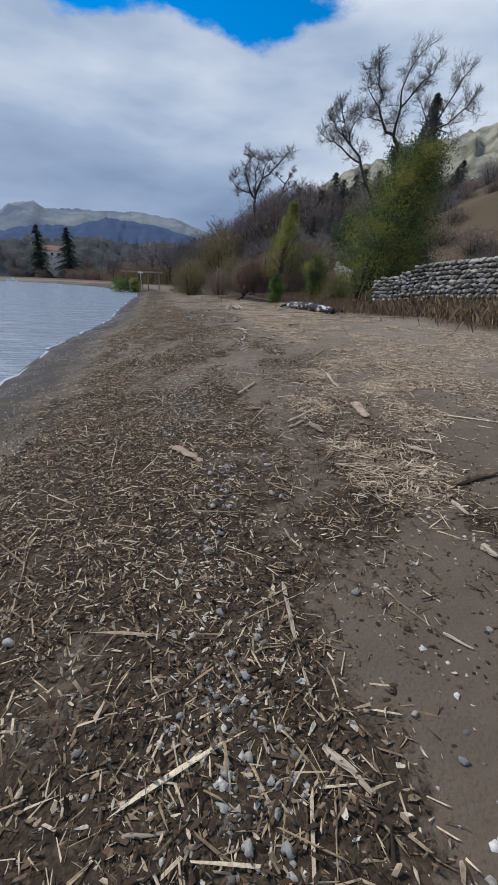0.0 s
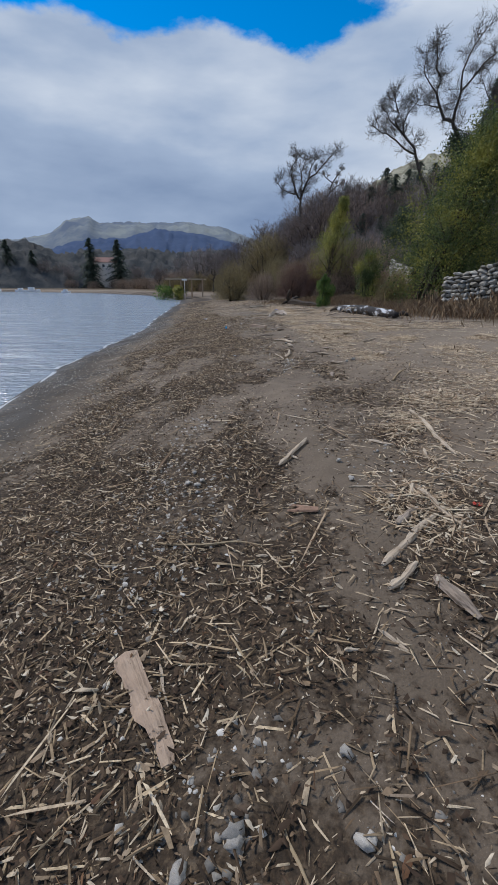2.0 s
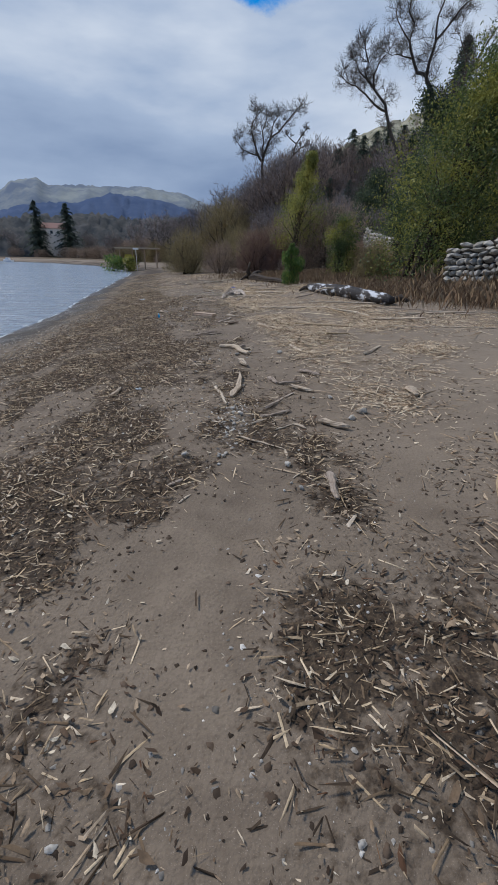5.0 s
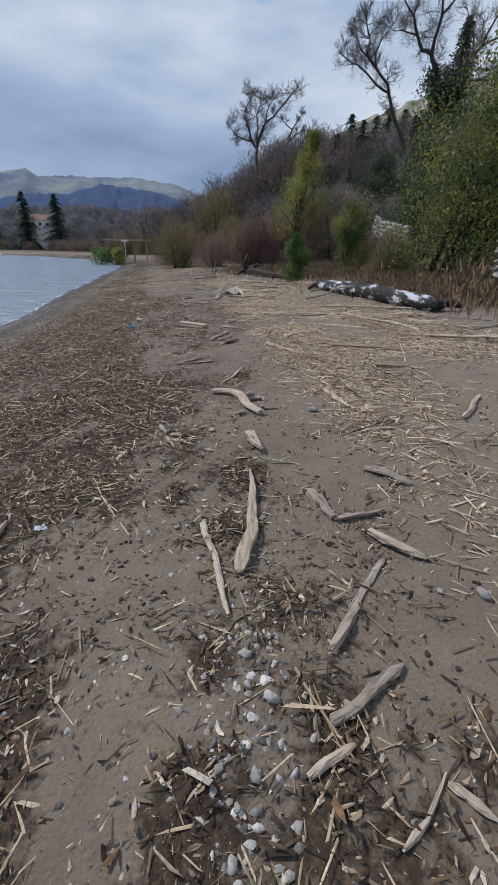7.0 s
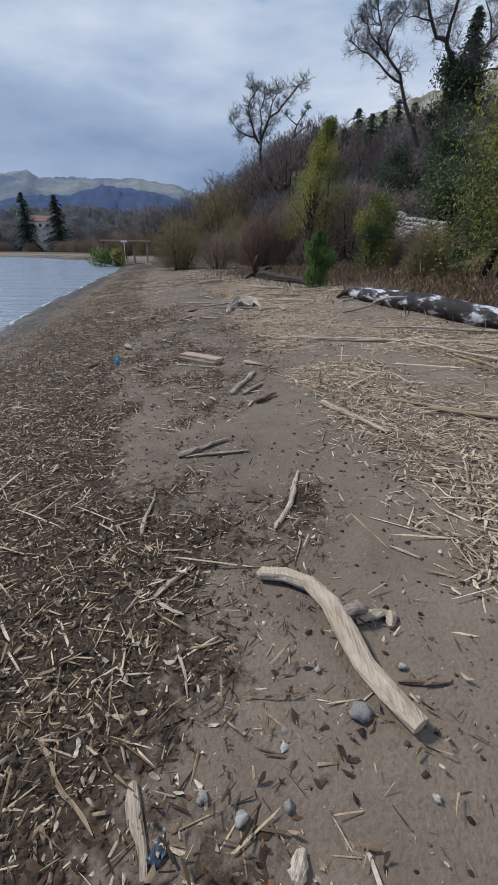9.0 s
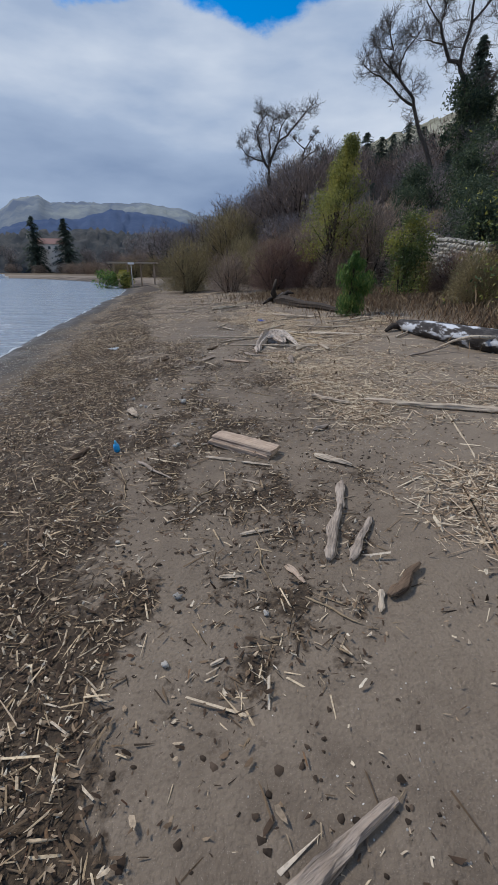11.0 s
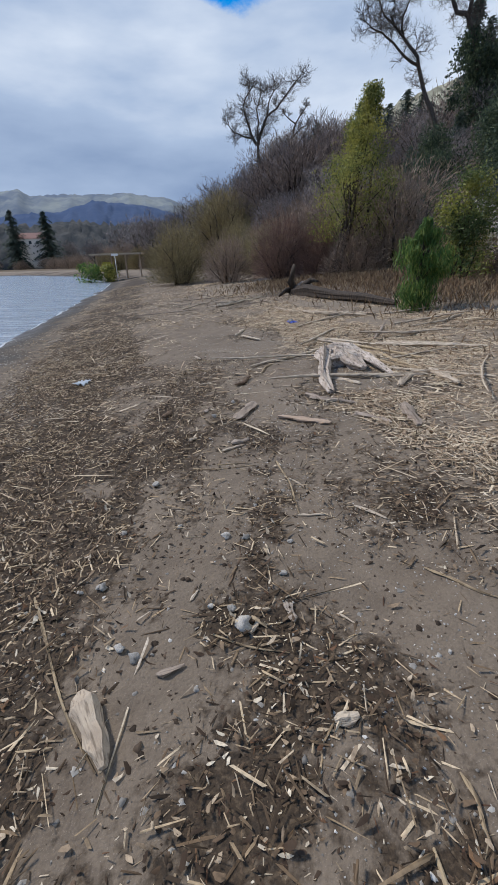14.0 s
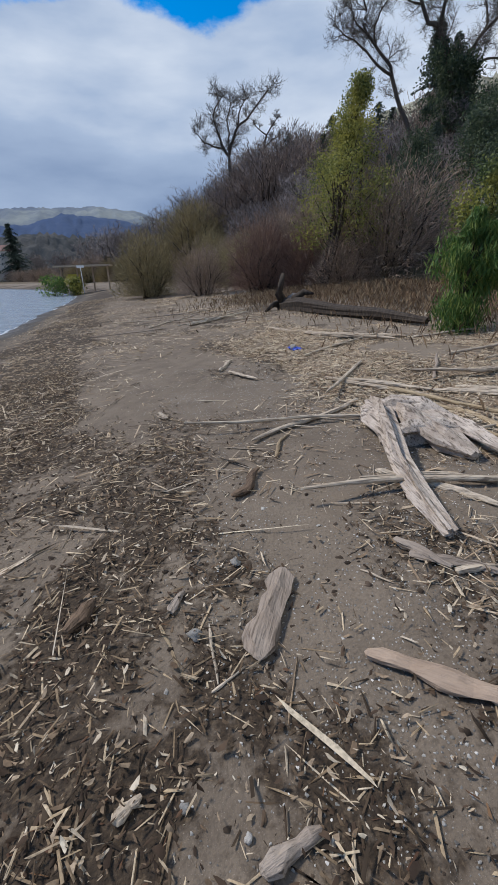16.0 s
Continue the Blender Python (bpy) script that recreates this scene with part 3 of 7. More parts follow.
def build_water():
    v, f = [(-3000, -3000, WATER_Z), (60, -3000, WATER_Z), (60, 2500, WATER_Z), (-3000, 2500, WATER_Z)], [(0, 1, 2, 3)]
    solo("water", (v, f), WATER, "rippled grey-blue lake water", "lake", kind="structure", smooth=False)


build_ground()
build_water()

# ---- far hills ----


def ridge(name, dist, depth, prof, mat, label, rows=14, jag=0.0, seed=3):
    """A hill whose crest follows bearings and heights in degrees."""
    az = np.linspace(prof[0][0], prof[-1][0], 220)
    el = np.interp(az, [p[0] for p in prof], [p[1] for p in prof])
    V, F = [], []
    n = len(az)
    for j in range(rows + 1):
        u = j / rows
        d = dist + depth * (u - 1)
        crest = np.tan(np.radians(el)) * dist + 1.5
        h = crest * (1 - (1 - u) ** 1.5)
        rough = (vnoise(az * 1.7, np.full(n, j * 0.9), seed) - 0.5) * 0.07 * crest * u * (1 - u) * 4 + (vnoise(az * 9, np.full(n, j * 2.3), seed + 1) - 0.5) * jag
        a = np.radians(az)
        for i in range(n):
            V.append((d * math.sin(a[i]), d * math.cos(a[i]), h[i] + rough[i] * min(1, 3 * u)))
    for j in range(rows):
        for i in range(n - 1):
            k = j * n + i
            F.append((k, k + 1, k + n + 1, k + n))
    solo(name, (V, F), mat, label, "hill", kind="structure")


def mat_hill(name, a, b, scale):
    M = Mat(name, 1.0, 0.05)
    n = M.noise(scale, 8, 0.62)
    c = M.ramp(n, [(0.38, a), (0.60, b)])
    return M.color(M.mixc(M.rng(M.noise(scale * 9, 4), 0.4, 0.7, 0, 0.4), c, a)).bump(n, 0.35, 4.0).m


# Distance haze is mixed into these slope colours as blue-grey.
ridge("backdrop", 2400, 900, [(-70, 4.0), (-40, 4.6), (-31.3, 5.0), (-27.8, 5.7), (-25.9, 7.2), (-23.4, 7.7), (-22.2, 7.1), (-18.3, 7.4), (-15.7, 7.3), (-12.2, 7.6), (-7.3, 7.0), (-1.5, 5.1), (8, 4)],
      mat_hill("hazy_far_hill", (0.11, 0.14, 0.19), (0.24, 0.265, 0.26), 0.004), "far bare mountain range, green and brown slopes with haze in their colour", jag=10)
# The blue is air haze put into the dark forest colour.
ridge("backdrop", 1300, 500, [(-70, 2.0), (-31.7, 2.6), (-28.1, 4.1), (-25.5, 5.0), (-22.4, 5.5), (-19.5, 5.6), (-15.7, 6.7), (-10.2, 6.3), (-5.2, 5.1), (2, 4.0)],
      mat_hill("hazy_forest_hill", (0.04, 0.068, 0.135), (0.065, 0.095, 0.165), 0.006), "dark forested hill beyond the lake, haze blue painted into its colour", jag=6, seed=9)
ridge("backdrop", 420, 260, [(-6, 1.0), (0.6, 4.6), (6, 8.6), (10, 10.8), (13.8, 12.6), (18.5, 13.7), (25, 15.0), (40, 17), (70, 16)],
      mat_hill("heath_hill", (0.15, 0.145, 0.105), (0.36, 0.35, 0.27), 0.06), "sunlit heath hillside above the trees", jag=0.6, seed=15)

# Grey-brown wood, its colour shifted to blue-grey to stand for haze.
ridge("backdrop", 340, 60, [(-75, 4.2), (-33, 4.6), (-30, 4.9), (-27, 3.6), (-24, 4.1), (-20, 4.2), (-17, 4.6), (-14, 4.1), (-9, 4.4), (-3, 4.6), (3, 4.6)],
      mat_hill("hazy_far_wood", (0.04, 0.047, 0.053), (0.088, 0.088, 0.086), 0.12), "dark leafless woodland behind the far shore, greyed with painted haze", jag=5.5, seed=21)

# ---- trees and shrubs ----


def limb_tree(seed, fork, centre, radii, n=700, leaf_r=0.02, wander=0.3, whips=4, whip_l=0.8):
    """A bare tree grown towards points in its crown: crooked limbs, then fine twigs. Returns wood and twigs."""
    g = np.random.default_rng(seed)
    fork, centre, radii = np.array(fork, float), np.array(centre, float), np.array(radii, float)
    nodes = [np.array((0, 0, -0.4))]
    parent = [-1]
    for k in range(1, 7):
        u = k / 6
        nodes.append(fork * u + np.array((g.normal(0, 0.16), g.normal(0, 0.16), 0)) * (u < 1) * fork[2] / 8)
        parent.append(k - 1)
    d = g.normal(0, 1, (n * 2, 3))
    d /= np.linalg.norm(d, axis=1)[:, None]
    lump = 0.80 + 0.20 * np.sin(d[:, 0] * 5 + seed) * np.cos(d[:, 1] * 4 + d[:, 2] * 5)
    P = centre + d * radii * (g.random(n * 2) ** 0.5 * lump)[:, None]
    P = P[P[:, 2] > fork[2] - 0.12 * radii[2]][:n]
    P = P[np.argsort(np.linalg.norm(P - fork, axis=1))]
    pos = np.zeros((len(P) + 7, 3))
    pos[:7] = nodes
    path = np.full(len(P) + 7, 1e9)
    path[6] = 0
    kids = np.zeros(len(P) + 7)
    for i, q in enumerate(P):
        m = 7 + i
        dist = np.linalg.norm(pos[6:m] - q, axis=1)
        best = 6 + int(np.argmin(dist + wander * path[6:m] + (kids[6:m] > 2) * 0.8))
        pos[m], path[m] = q, path[best] + dist[best - 6]
        kids[best] += 1
        parent.append(best)
    total = len(parent)
    area = np.zeros(total)
    for i in range(total - 1, 0, -1):
        area[i] = max(area[i], leaf_r ** 2.3)
        area[parent[i]] += area[i]
    rad = area ** (1 / 2.3)
    main = {}
    for i in range(1, total):
        q = parent[i]
        if q not in main or rad[i] > rad[main[q]]:
            main[q] = i
    wood, twigs = [], []
    for i in range(1, total):
        q = parent[i]
        if q > 0 and main[q] == i:
            continue
        chain, j = [q, i] if q >= 0 else [i], i
        while j in main:
            j = main[j]
            chain.append(j)
        pts = [Vector(pos[c]) for c in chain]
        rr = [rad[c] for c in chain]
        rr[0] = min(rr[0], rr[1] * 1.25)
        thick = rr[1] > 0.045
        fine, fr = [pts[0]], [rr[0]]
        for c in range(1, len(pts)):
            mid = pts[c - 1].lerp(pts[c], 0.5)
            if 0 < c < len(pts) - 1:
                mid += (pts[c] - (pts[c - 1] + pts[c + 1]) * 0.5) * 0.22
            fine += [mid, pts[c]]
            fr += [(rr[c - 1] + rr[c]) / 2, rr[c]]
        (wood if thick else twigs).append(tube(fine, fr, 8 if rr[1] > 0.15 else (6 if thick else 3), rough=0.08 if thick else 0, seed=i))
    V, F = [], []
    for i in range(7, total):
        if rad[i] > leaf_r * 2.6:
            continue
        out = Vector(pos[i] - pos[parent[i]]).normalized()
        for _ in range(whips):
            dd = (out * 0.7 + Vector(g.normal(0, 0.55, 3)) + Vector((0, 0, 0.12))).normalized()
            w = dd.cross(Vector((0.3, 0.5, 0.81))).normalized() * leaf_r * 0.6
            o = Vector(pos[i]) - out * g.random() * 0.4
            l = whip_l * g.uniform(0.5, 1.2)
            bend = o + dd * l * 0.5 + Vector(g.normal(0, 0.06 * whip_l, 3))
            k = len(V)
            V += [o - w, o + w, bend + w * 0.7, bend - w * 0.7, o + dd * l + Vector((0, 0, 0.06))]
            F += [(k, k + 1, k + 2, k + 3), (k + 3, k + 2, k + 4)]
    twigs.append((V, F))
    return joined(wood), joined(twigs)


def bare_tree(name, m, label, mat=None, **kw):
    t = thing(name, m, label, "tree")
    a, b = limb_tree(**kw)
    part("trunk", a, BARK, t)
    part("crown", b, mat or TWIG_GREY, t, "fine leafless twigs", smooth=False)
    return t


def leaf_cloud(r, n, shape, size, droop=0.0, slim=0.42):
    """n leaves, folded quads, spread in clumps by shape(), which gives a place."""
    V, F = [], []
    for _ in range(n):
        c = shape()
        a, b = Vector((r.gauss(0, 1), r.gauss(0, 1), r.gauss(0, 1) - droop)).normalized(), Vector((r.gauss(0, 1), r.gauss(0, 1), r.gauss(0, 1))).normalized()
        w = a.cross(b)
        if w.length < 0.01:
            continue
        w.normalize()
        l = size * r.uniform(0.6, 1.4)
        k = len(V)
        V += [c - a * l, c + w * l * slim, c + a * l, c - w * l * slim]
        F.append((k, k + 1, k + 2, k + 3))
    return V, F


def leafy(name, m, label, category, h, wid, mat, seed, n=5000, size=0.09, stems=4, low=0.1, taper=0.6, clumps=60, droop=0.3, lean=0.0, flame=0.0):
    """A bush or small tree in leaf: stems, limbs and a ragged crown of leaf clumps."""
    r = random.Random(seed)
    t = thing(name, m, label, category)
    centres, stemlist = [], []
    for _ in range(clumps):
        u = low + (1 - low) * r.random() ** 0.8
        rad = wid * 0.5 * (1 - taper * u ** 1.4) * r.uniform(0.35, 1.0) * (0.75 + 0.25 * math.sin(u * 9 + seed))
        if flame:
            rad = wid * 0.5 * r.uniform(0.2, 1.0) * (u / flame if u < flame else ((1 - u) / (1 - flame)) ** 1.25)
        a = r.uniform(0, 2 * math.pi)
        centres.append((Vector((rad * math.cos(a) + lean * u * h, rad * math.sin(a), u * h)), wid * r.uniform(0.08, 0.17) * (1.15 - (0.85 if flame else 0.5) * u)))

    def shape():
        c, q = r.choice(centres)
        return c + Vector([max(-1.5, min(1.5, r.gauss(0, 1))) * q for _ in range(3)])

    for k in range(stems):
        a = r.uniform(0, 6.28)
        b = Vector((0.08 * wid * math.cos(a), 0.08 * wid * math.sin(a), -0.1))
        e = Vector((0.1 * wid * math.cos(a) + lean * h * 0.75, 0.1 * wid * math.sin(a), h * r.uniform(0.55, 0.8)))
        mid = b.lerp(e, 0.5) + Vector((r.uniform(-0.1, 0.1) * wid, r.uniform(-0.1, 0.1) * wid, 0))
        stemlist.append(tube([b, b.lerp(mid, 0.5), mid, mid.lerp(e, 0.6), e], [0.018 * h, 0.015 * h, 0.011 * h, 0.007 * h, 0.003 * h], 6, rough=0.1, seed=k))
    for c, q in centres[::2]:
        b = Vector((lean * c.z * 0.6, 0, max(0.05, c.z * 0.6)))
        stemlist.append(tube([b, b.lerp(c, 0.5) + Vector((0, 0, 0.05)), c], [0.006 * h, 0.004 * h, 0.002 * h], 4, seed=1))
    part("trunk", joined(stemlist), DARK_BARK, t)
    part("crown", leaf_cloud(r, n, shape, size, droop, 0.42 if droop > -1 else 0.14), mat, t, smooth=False)
    return t


def conifer(name, m, label, h, wid, seed, mat=None, n=60, leaf=0.026):
    r = random.Random(seed)
    t = thing(name, m, label, "tree")
    part("trunk", tube([(0, 0, -0.3), (0, 0, h * 0.5), (0.01 * h, 0, h * 0.97)], [0.014 * h, 0.008 * h, 0.002 * h], 8, rough=0.1), DARK_BARK, t)
    V, F = [], []
    for k in range(n):
        u = 0.08 + 0.92 * k / n
        reach = wid * 0.5 * (1 - u) ** 0.75 * r.uniform(0.45, 1.2) + 0.03 * wid
        for j in range(r.choice((3, 4, 5, 6))):
            a = r.uniform(0, 2 * math.pi)
            steps = max(4, int(10 * (1 - u) + 4))
            for i in range(steps):
                v = (i + 0.6) / steps
                c = Vector((reach * v * math.cos(a), reach * v * math.sin(a), u * h + reach * (0.18 * v - 0.42 * v * v)))
                for _ in range(3):
                    d = Vector((math.cos(a) + r.gauss(0, 0.7), math.sin(a) + r.gauss(0, 0.7), r.gauss(-0.2, 0.5))).normalized()
                    w = d.cross(Vector((r.gauss(0, 0.3), r.gauss(0, 0.3), 1))).normalized()
                    l = h * leaf * r.uniform(0.6, 1.3) * (1.1 - 0.4 * v)
                    q = len(V)
                    V += [c - d * l * 0.6, c + w * l * 0.42, c + d * l, c - w * l * 0.42]
                    F.append((q, q + 1, q + 2, q + 3))
    part("crown", (V, F), mat or NEEDLE, t, smooth=False)
    return t


def twig_bush(name, m, label, mat, seed, h=2.0, wid=2.4, n=520, group="", thick=0.0024):
    """A leafless shrub: many forked whips from one root."""
    r = random.Random(seed)
    t = thing(name, m, label, "shrub", group)
    V, F = [], []

    def whip(p, d, l, rad):
        k = len(V)
        w = d.cross(Vector((0.3, 0.5, 0.81))).normalized() * rad
        u = d.cross(w)
        V.extend((p + w, p - w * 0.5 + u * 0.87, p - w * 0.5 - u * 0.87, p + d * l))
        F.extend(((k, k + 1, k + 3), (k + 1, k + 2, k + 3), (k + 2, k, k + 3)))

    stems = []
    for i in range(16):
        a, u = r.uniform(0, 6.28), r.random() ** 0.6
        b = Vector((0.12 * wid * u * math.cos(a), 0.12 * wid * u * math.sin(a), -0.05))
        e = Vector((0.34 * wid * u * math.cos(a), 0.34 * wid * u * math.sin(a), h * r.uniform(0.45, 0.7) * (1 - 0.35 * u)))
        m2 = b.lerp(e, 0.5) + Vector((r.gauss(0, 0.05), r.gauss(0, 0.05), 0.04)) * wid
        stems.append(tube([b, m2, e], [0.012 * h, 0.008 * h, 0.003 * h], 4, seed=i))
    part("stem", joined(stems), DARK_BARK, t)
    for i in range(n):
        a, u, e = r.uniform(0, 6.28), r.random() ** 0.45, math.asin(r.random() ** 0.9)
        lump = 0.86 + 0.14 * math.sin(3 * a + seed) * math.cos(4 * e) + 0.08 * math.sin(9 * a + seed) * math.sin(7 * e)
        o = Vector((math.cos(a) * math.cos(e), math.sin(a) * math.cos(e), math.sin(e)))
        c = Vector((o.x * wid * 0.46, o.y * wid * 0.46, o.z * h * 0.86 + 0.02 * h)) * (u * lump)
        nd = (o * 0.8 + Vector((r.gauss(0, 0.45), r.gauss(0, 0.45), 0.3 + r.gauss(0, 0.4)))).normalized()
        whip(c, nd, h * r.uniform(0.04, 0.11), thick * h)
    part("crown", (V, F), mat, t, smooth=False)
    return t


def grown_twigs(r, start, way, length, radius, level, out, spread_by=0.9):
    """A crooked branch that bears finer ones; out collects tubes by level."""
    n = 5 if level < 2 else 3
    p, d = Vector(start), Vector(way).normalized()
    pts = [p.copy()]
    for i in range(n):
        d = (d + Vector((r.gauss(0, 0.30), r.gauss(0, 0.30), r.gauss(0.07, 0.26)))).normalized()
        p = p + d * (length / n)
        pts.append(p.copy())
        if level < 2 and i > 0 or level == 0:
            for _ in range(r.choice((2, 3))):
                side = Vector((r.gauss(0, 1), r.gauss(0, 1), r.gauss(0.1, 0.8)))
                grown_twigs(r, p, d * 0.75 + side.normalized() * spread_by + Vector((0, 0, 0.1)), length * r.uniform(0.45, 0.8), radius * 0.5, level + 1, out)
    out[level].append(tube(pts, [radius * (1 - 0.75 * k / n) for k in range(n + 1)], (5, 4, 3)[level]))


def limbed_tree(name, y, ground, limbs, label, seed, reach=2.6, ivy=None, per=1.5):
    """A bare tree: each limb is a row of (x, z) with a radius at either end; branches and twigs grow from the limbs."""
    r = random.Random(seed)
    x0 = limbs[0][0][0][0]
    base = Vector((x0, y, ground))
    t = thing(name, pose(*base), label, "tree")
    deep, wood, out = {}, [], ([], [], [])
    for n, (row, ra, rb) in enumerate(limbs):
        slope, o = r.uniform(-0.55, 0.55) * (n > 0), deep.get(row[0], 0.0)
        rows = ([(row[0][0], ground - 0.6)] if n == 0 else []) + list(row)
        pts = []
        for k, (x, z) in enumerate(rows):
            q = Vector((x, y + o, z))
            deep[(x, z)] = o
            pts.append(q - base)
            if k + 1 < len(rows):
                o += slope * math.hypot(rows[k + 1][0] - x, rows[k + 1][1] - z)
        m = len(pts)
        fine, rad = [], []
        for k in range(m - 1):
            fine += [pts[k], pts[k].lerp(pts[k + 1], 0.5) + Vector((r.gauss(0, 0.07), r.gauss(0, 0.07), r.gauss(0, 0.05)))]
        fine.append(pts[-1])
        rad = [0.74 * ra + (0.8 * rb - 0.74 * ra) * (k / (len(fine) - 1)) ** 0.7 for k in range(len(fine))]
        wood.append(tube(fine, rad, 9 if ra > 0.2 else 7, rough=0.14, seed=seed + n))
        for k in range(3 if n == 0 else 1, m):
            d = (pts[k] - pts[k - 1]).normalized()
            for _ in range(max(1, round(per * (1 + 1.6 * k / m)))):
                side = Vector((r.gauss(0, 1), r.gauss(0, 1), r.gauss(0.15, 0.7))).normalized()
                grown_twigs(r, pts[k], d * 0.5 + side, reach * r.uniform(0.6, 1.15), max(0.03, rb * 0.5), 0, out)
        grown_twigs(r, pts[-1], pts[-1] - pts[-2], reach, rb * 0.8, 0, out)
    part("trunk", joined(wood), BARK, t)
    part("crown", joined(out[0] + out[1] + out[2]), TWIG_DARK, t, "fine leafless twigs", smooth=False)
    if ivy:
        (xa, za), (xb, zb2), wide, many = ivy
        blobs = []
        for k in range(40):
            u = r.random()
            blobs.append((Vector((xa + (xb - xa) * u + r.gauss(0, wide * (1 - 0.6 * u)), y + r.gauss(0, wide * 0.8), za + (zb2 - za) * u)) - base, wide * r.uniform(0.25, 0.5)))

        def shape():
            c, q = r.choice(blobs)
            return c + Vector([max(-1.5, min(1.5, r.gauss(0, 1))) * q for _ in range(3)])
        part("ivy", leaf_cloud(r, many, shape, 0.17, 0.3), IVY, t, "dark green ivy on the trunk", smooth=False)
    return t


# the large bare trees on the bank, and those farther along it
limbed_tree("bare_tree", 73.0, gz(21.0, 73.0), [
    ([(21.9, 12.3), (20.3, 15.8), (19.2, 17.6), (18.4, 19.5), (17.9, 20.5), (16.6, 21.7), (15.6, 22.6), (15.2, 23.3), (15.4, 24.4), (14.9, 25.6)], 0.42, 0.08),
    ([(18.4, 19.5), (16.7, 20.0), (15.2, 20.9), (13.8, 21.5), (12.6, 21.7)], 0.22, 0.07),
    ([(16.6, 21.7), (16.2, 23.1), (16.6, 24.1), (17.6, 25.2)], 0.16, 0.06),
    ([(15.6, 22.6), (14.5, 23.3), (13.9, 24.3)], 0.13, 0.06)], "leaning leafless tree on the bank, seen against the sky", 11, 1.6)
limbed_tree("bare_tree", 73.0, gz(25.0, 73.0), [
    ([(25.2, 17.0), (24.3, 20.4), (23.6, 22.2), (22.9, 23.2), (21.7, 23.5), (20.9, 24.9), (20.2, 26.5), (20.5, 28.2), (19.7, 29.2), (19.6, 30.8)], 0.52, 0.08),
    ([(22.9, 23.2), (22.9, 24.6), (23.1, 26.3), (24.1, 27.4), (25.1, 28.8), (26.2, 29.5)], 0.30, 0.08),
    ([(23.1, 26.3), (22.8, 28.3), (23.3, 30.0), (24.2, 31.6)], 0.20, 0.07),
    ([(20.9, 24.9), (19.6, 25.0), (18.6, 25.1)], 0.14, 0.06),
    ([(20.2, 26.5), (19.0, 28.1), (18.5, 29.1)], 0.14, 0.06)], "tall wide-crowned leafless tree on the bank", 24, 2.0, ivy=((25.6, 14.5), (23.9, 21.5), 1.3, 7000))
limbed_tree("bare_tree", 73.0, gz(27.0, 73.0), [
    ([(26.9, 11.4), (26.5, 14.4), (26.2, 17.4), (26.1, 19.7), (26.2, 21.3), (27.2, 22.6), (28.8, 24.1), (30.8, 25.0), (33.0, 27.0)], 0.50, 0.10),
    ([(26.1, 19.7), (27.6, 20.7), (29.3, 21.1), (31.1, 21.3)], 0.24, 0.08),
    ([(26.2, 17.4), (27.8, 18.1), (29.1, 16.9), (29.8, 15.7)], 0.20, 0.07),
    ([(27.2, 22.6), (28.0, 23.7), (27.9, 25.3), (27.2, 26.9)], 0.22, 0.07),
    ([(28.8, 24.1), (29.4, 26.0), (30.6, 28.2), (31.0, 29.6)], 0.2, 0.07)], "ivy-clad leafless tree beside the tall one", 35, 2.0, ivy=((26.8, 12.0), (26.3, 20.8), 1.5, 9000))
limbed_tree("bare_tree", 98.6, gz(3.6, 98.6), [
    ([(3.8, 14.2), (3.4, 17.2), (3.4, 18.5), (2.6, 19.5), (2.1, 20.8), (1.6, 22.2), (1.2, 23.7), (2.2, 25.4)], 0.55, 0.10),
    ([(3.4, 18.5), (3.4, 20.0), (3.6, 21.5), (3.3, 23.3), (3.9, 25.0)], 0.30, 0.09),
    ([(3.4, 18.5), (4.2, 20.7), (4.7, 21.8), (6.1, 22.5), (7.4, 23.8), (8.8, 25.2)], 0.34, 0.09),
    ([(2.6, 19.5), (1.0, 19.9), (-0.3, 20.5), (-1.2, 21.6)], 0.24, 0.08),
    ([(4.7, 21.8), (4.9, 23.2), (5.7, 24.6)], 0.2, 0.08)], "round-crowned leafless tree above the scrub", 6, 1.8)
limbed_tree("bare_tree", 104.0, gz(7.5, 104.0), [
    ([(7.3, 17.1), (7.7, 18.4), (8.4, 19.5), (9.7, 20.8), (10.1, 22.6), (10.9, 23.7), (11.8, 24.8)], 0.42, 0.10),
    ([(9.7, 20.8), (10.9, 21.8), (11.7, 22.1)], 0.22, 0.09),
    ([(10.1, 22.6), (9.0, 23.4), (8.5, 23.9)], 0.18, 0.08)], "crooked leafless tree leaning beside the round-crowned one", 16, 0.9, per=0.7)
small = bare_tree("bare_tree", pose(-7.5, 130, gz(-7.5, 130)), "small leafless tree at the end of the bank", seed=31, fork=(0.2, 0, 3.6), centre=(0.3, 0, 7.2), radii=(4.2, 4.2, 4.4), n=420, leaf_r=0.024, whips=6, whip_l=1.0)
other = bare_tree("bare_tree", pose(-16, 128, gz(-16, 128)), "small leafless tree in the thicket on the bank", seed=37, fork=(-0.4, 0, 2.6), centre=(0.0, 0, 6.0), radii=(4.6, 4.4, 4.4), n=420, leaf_r=0.026, whips=7, whip_l=1.1)
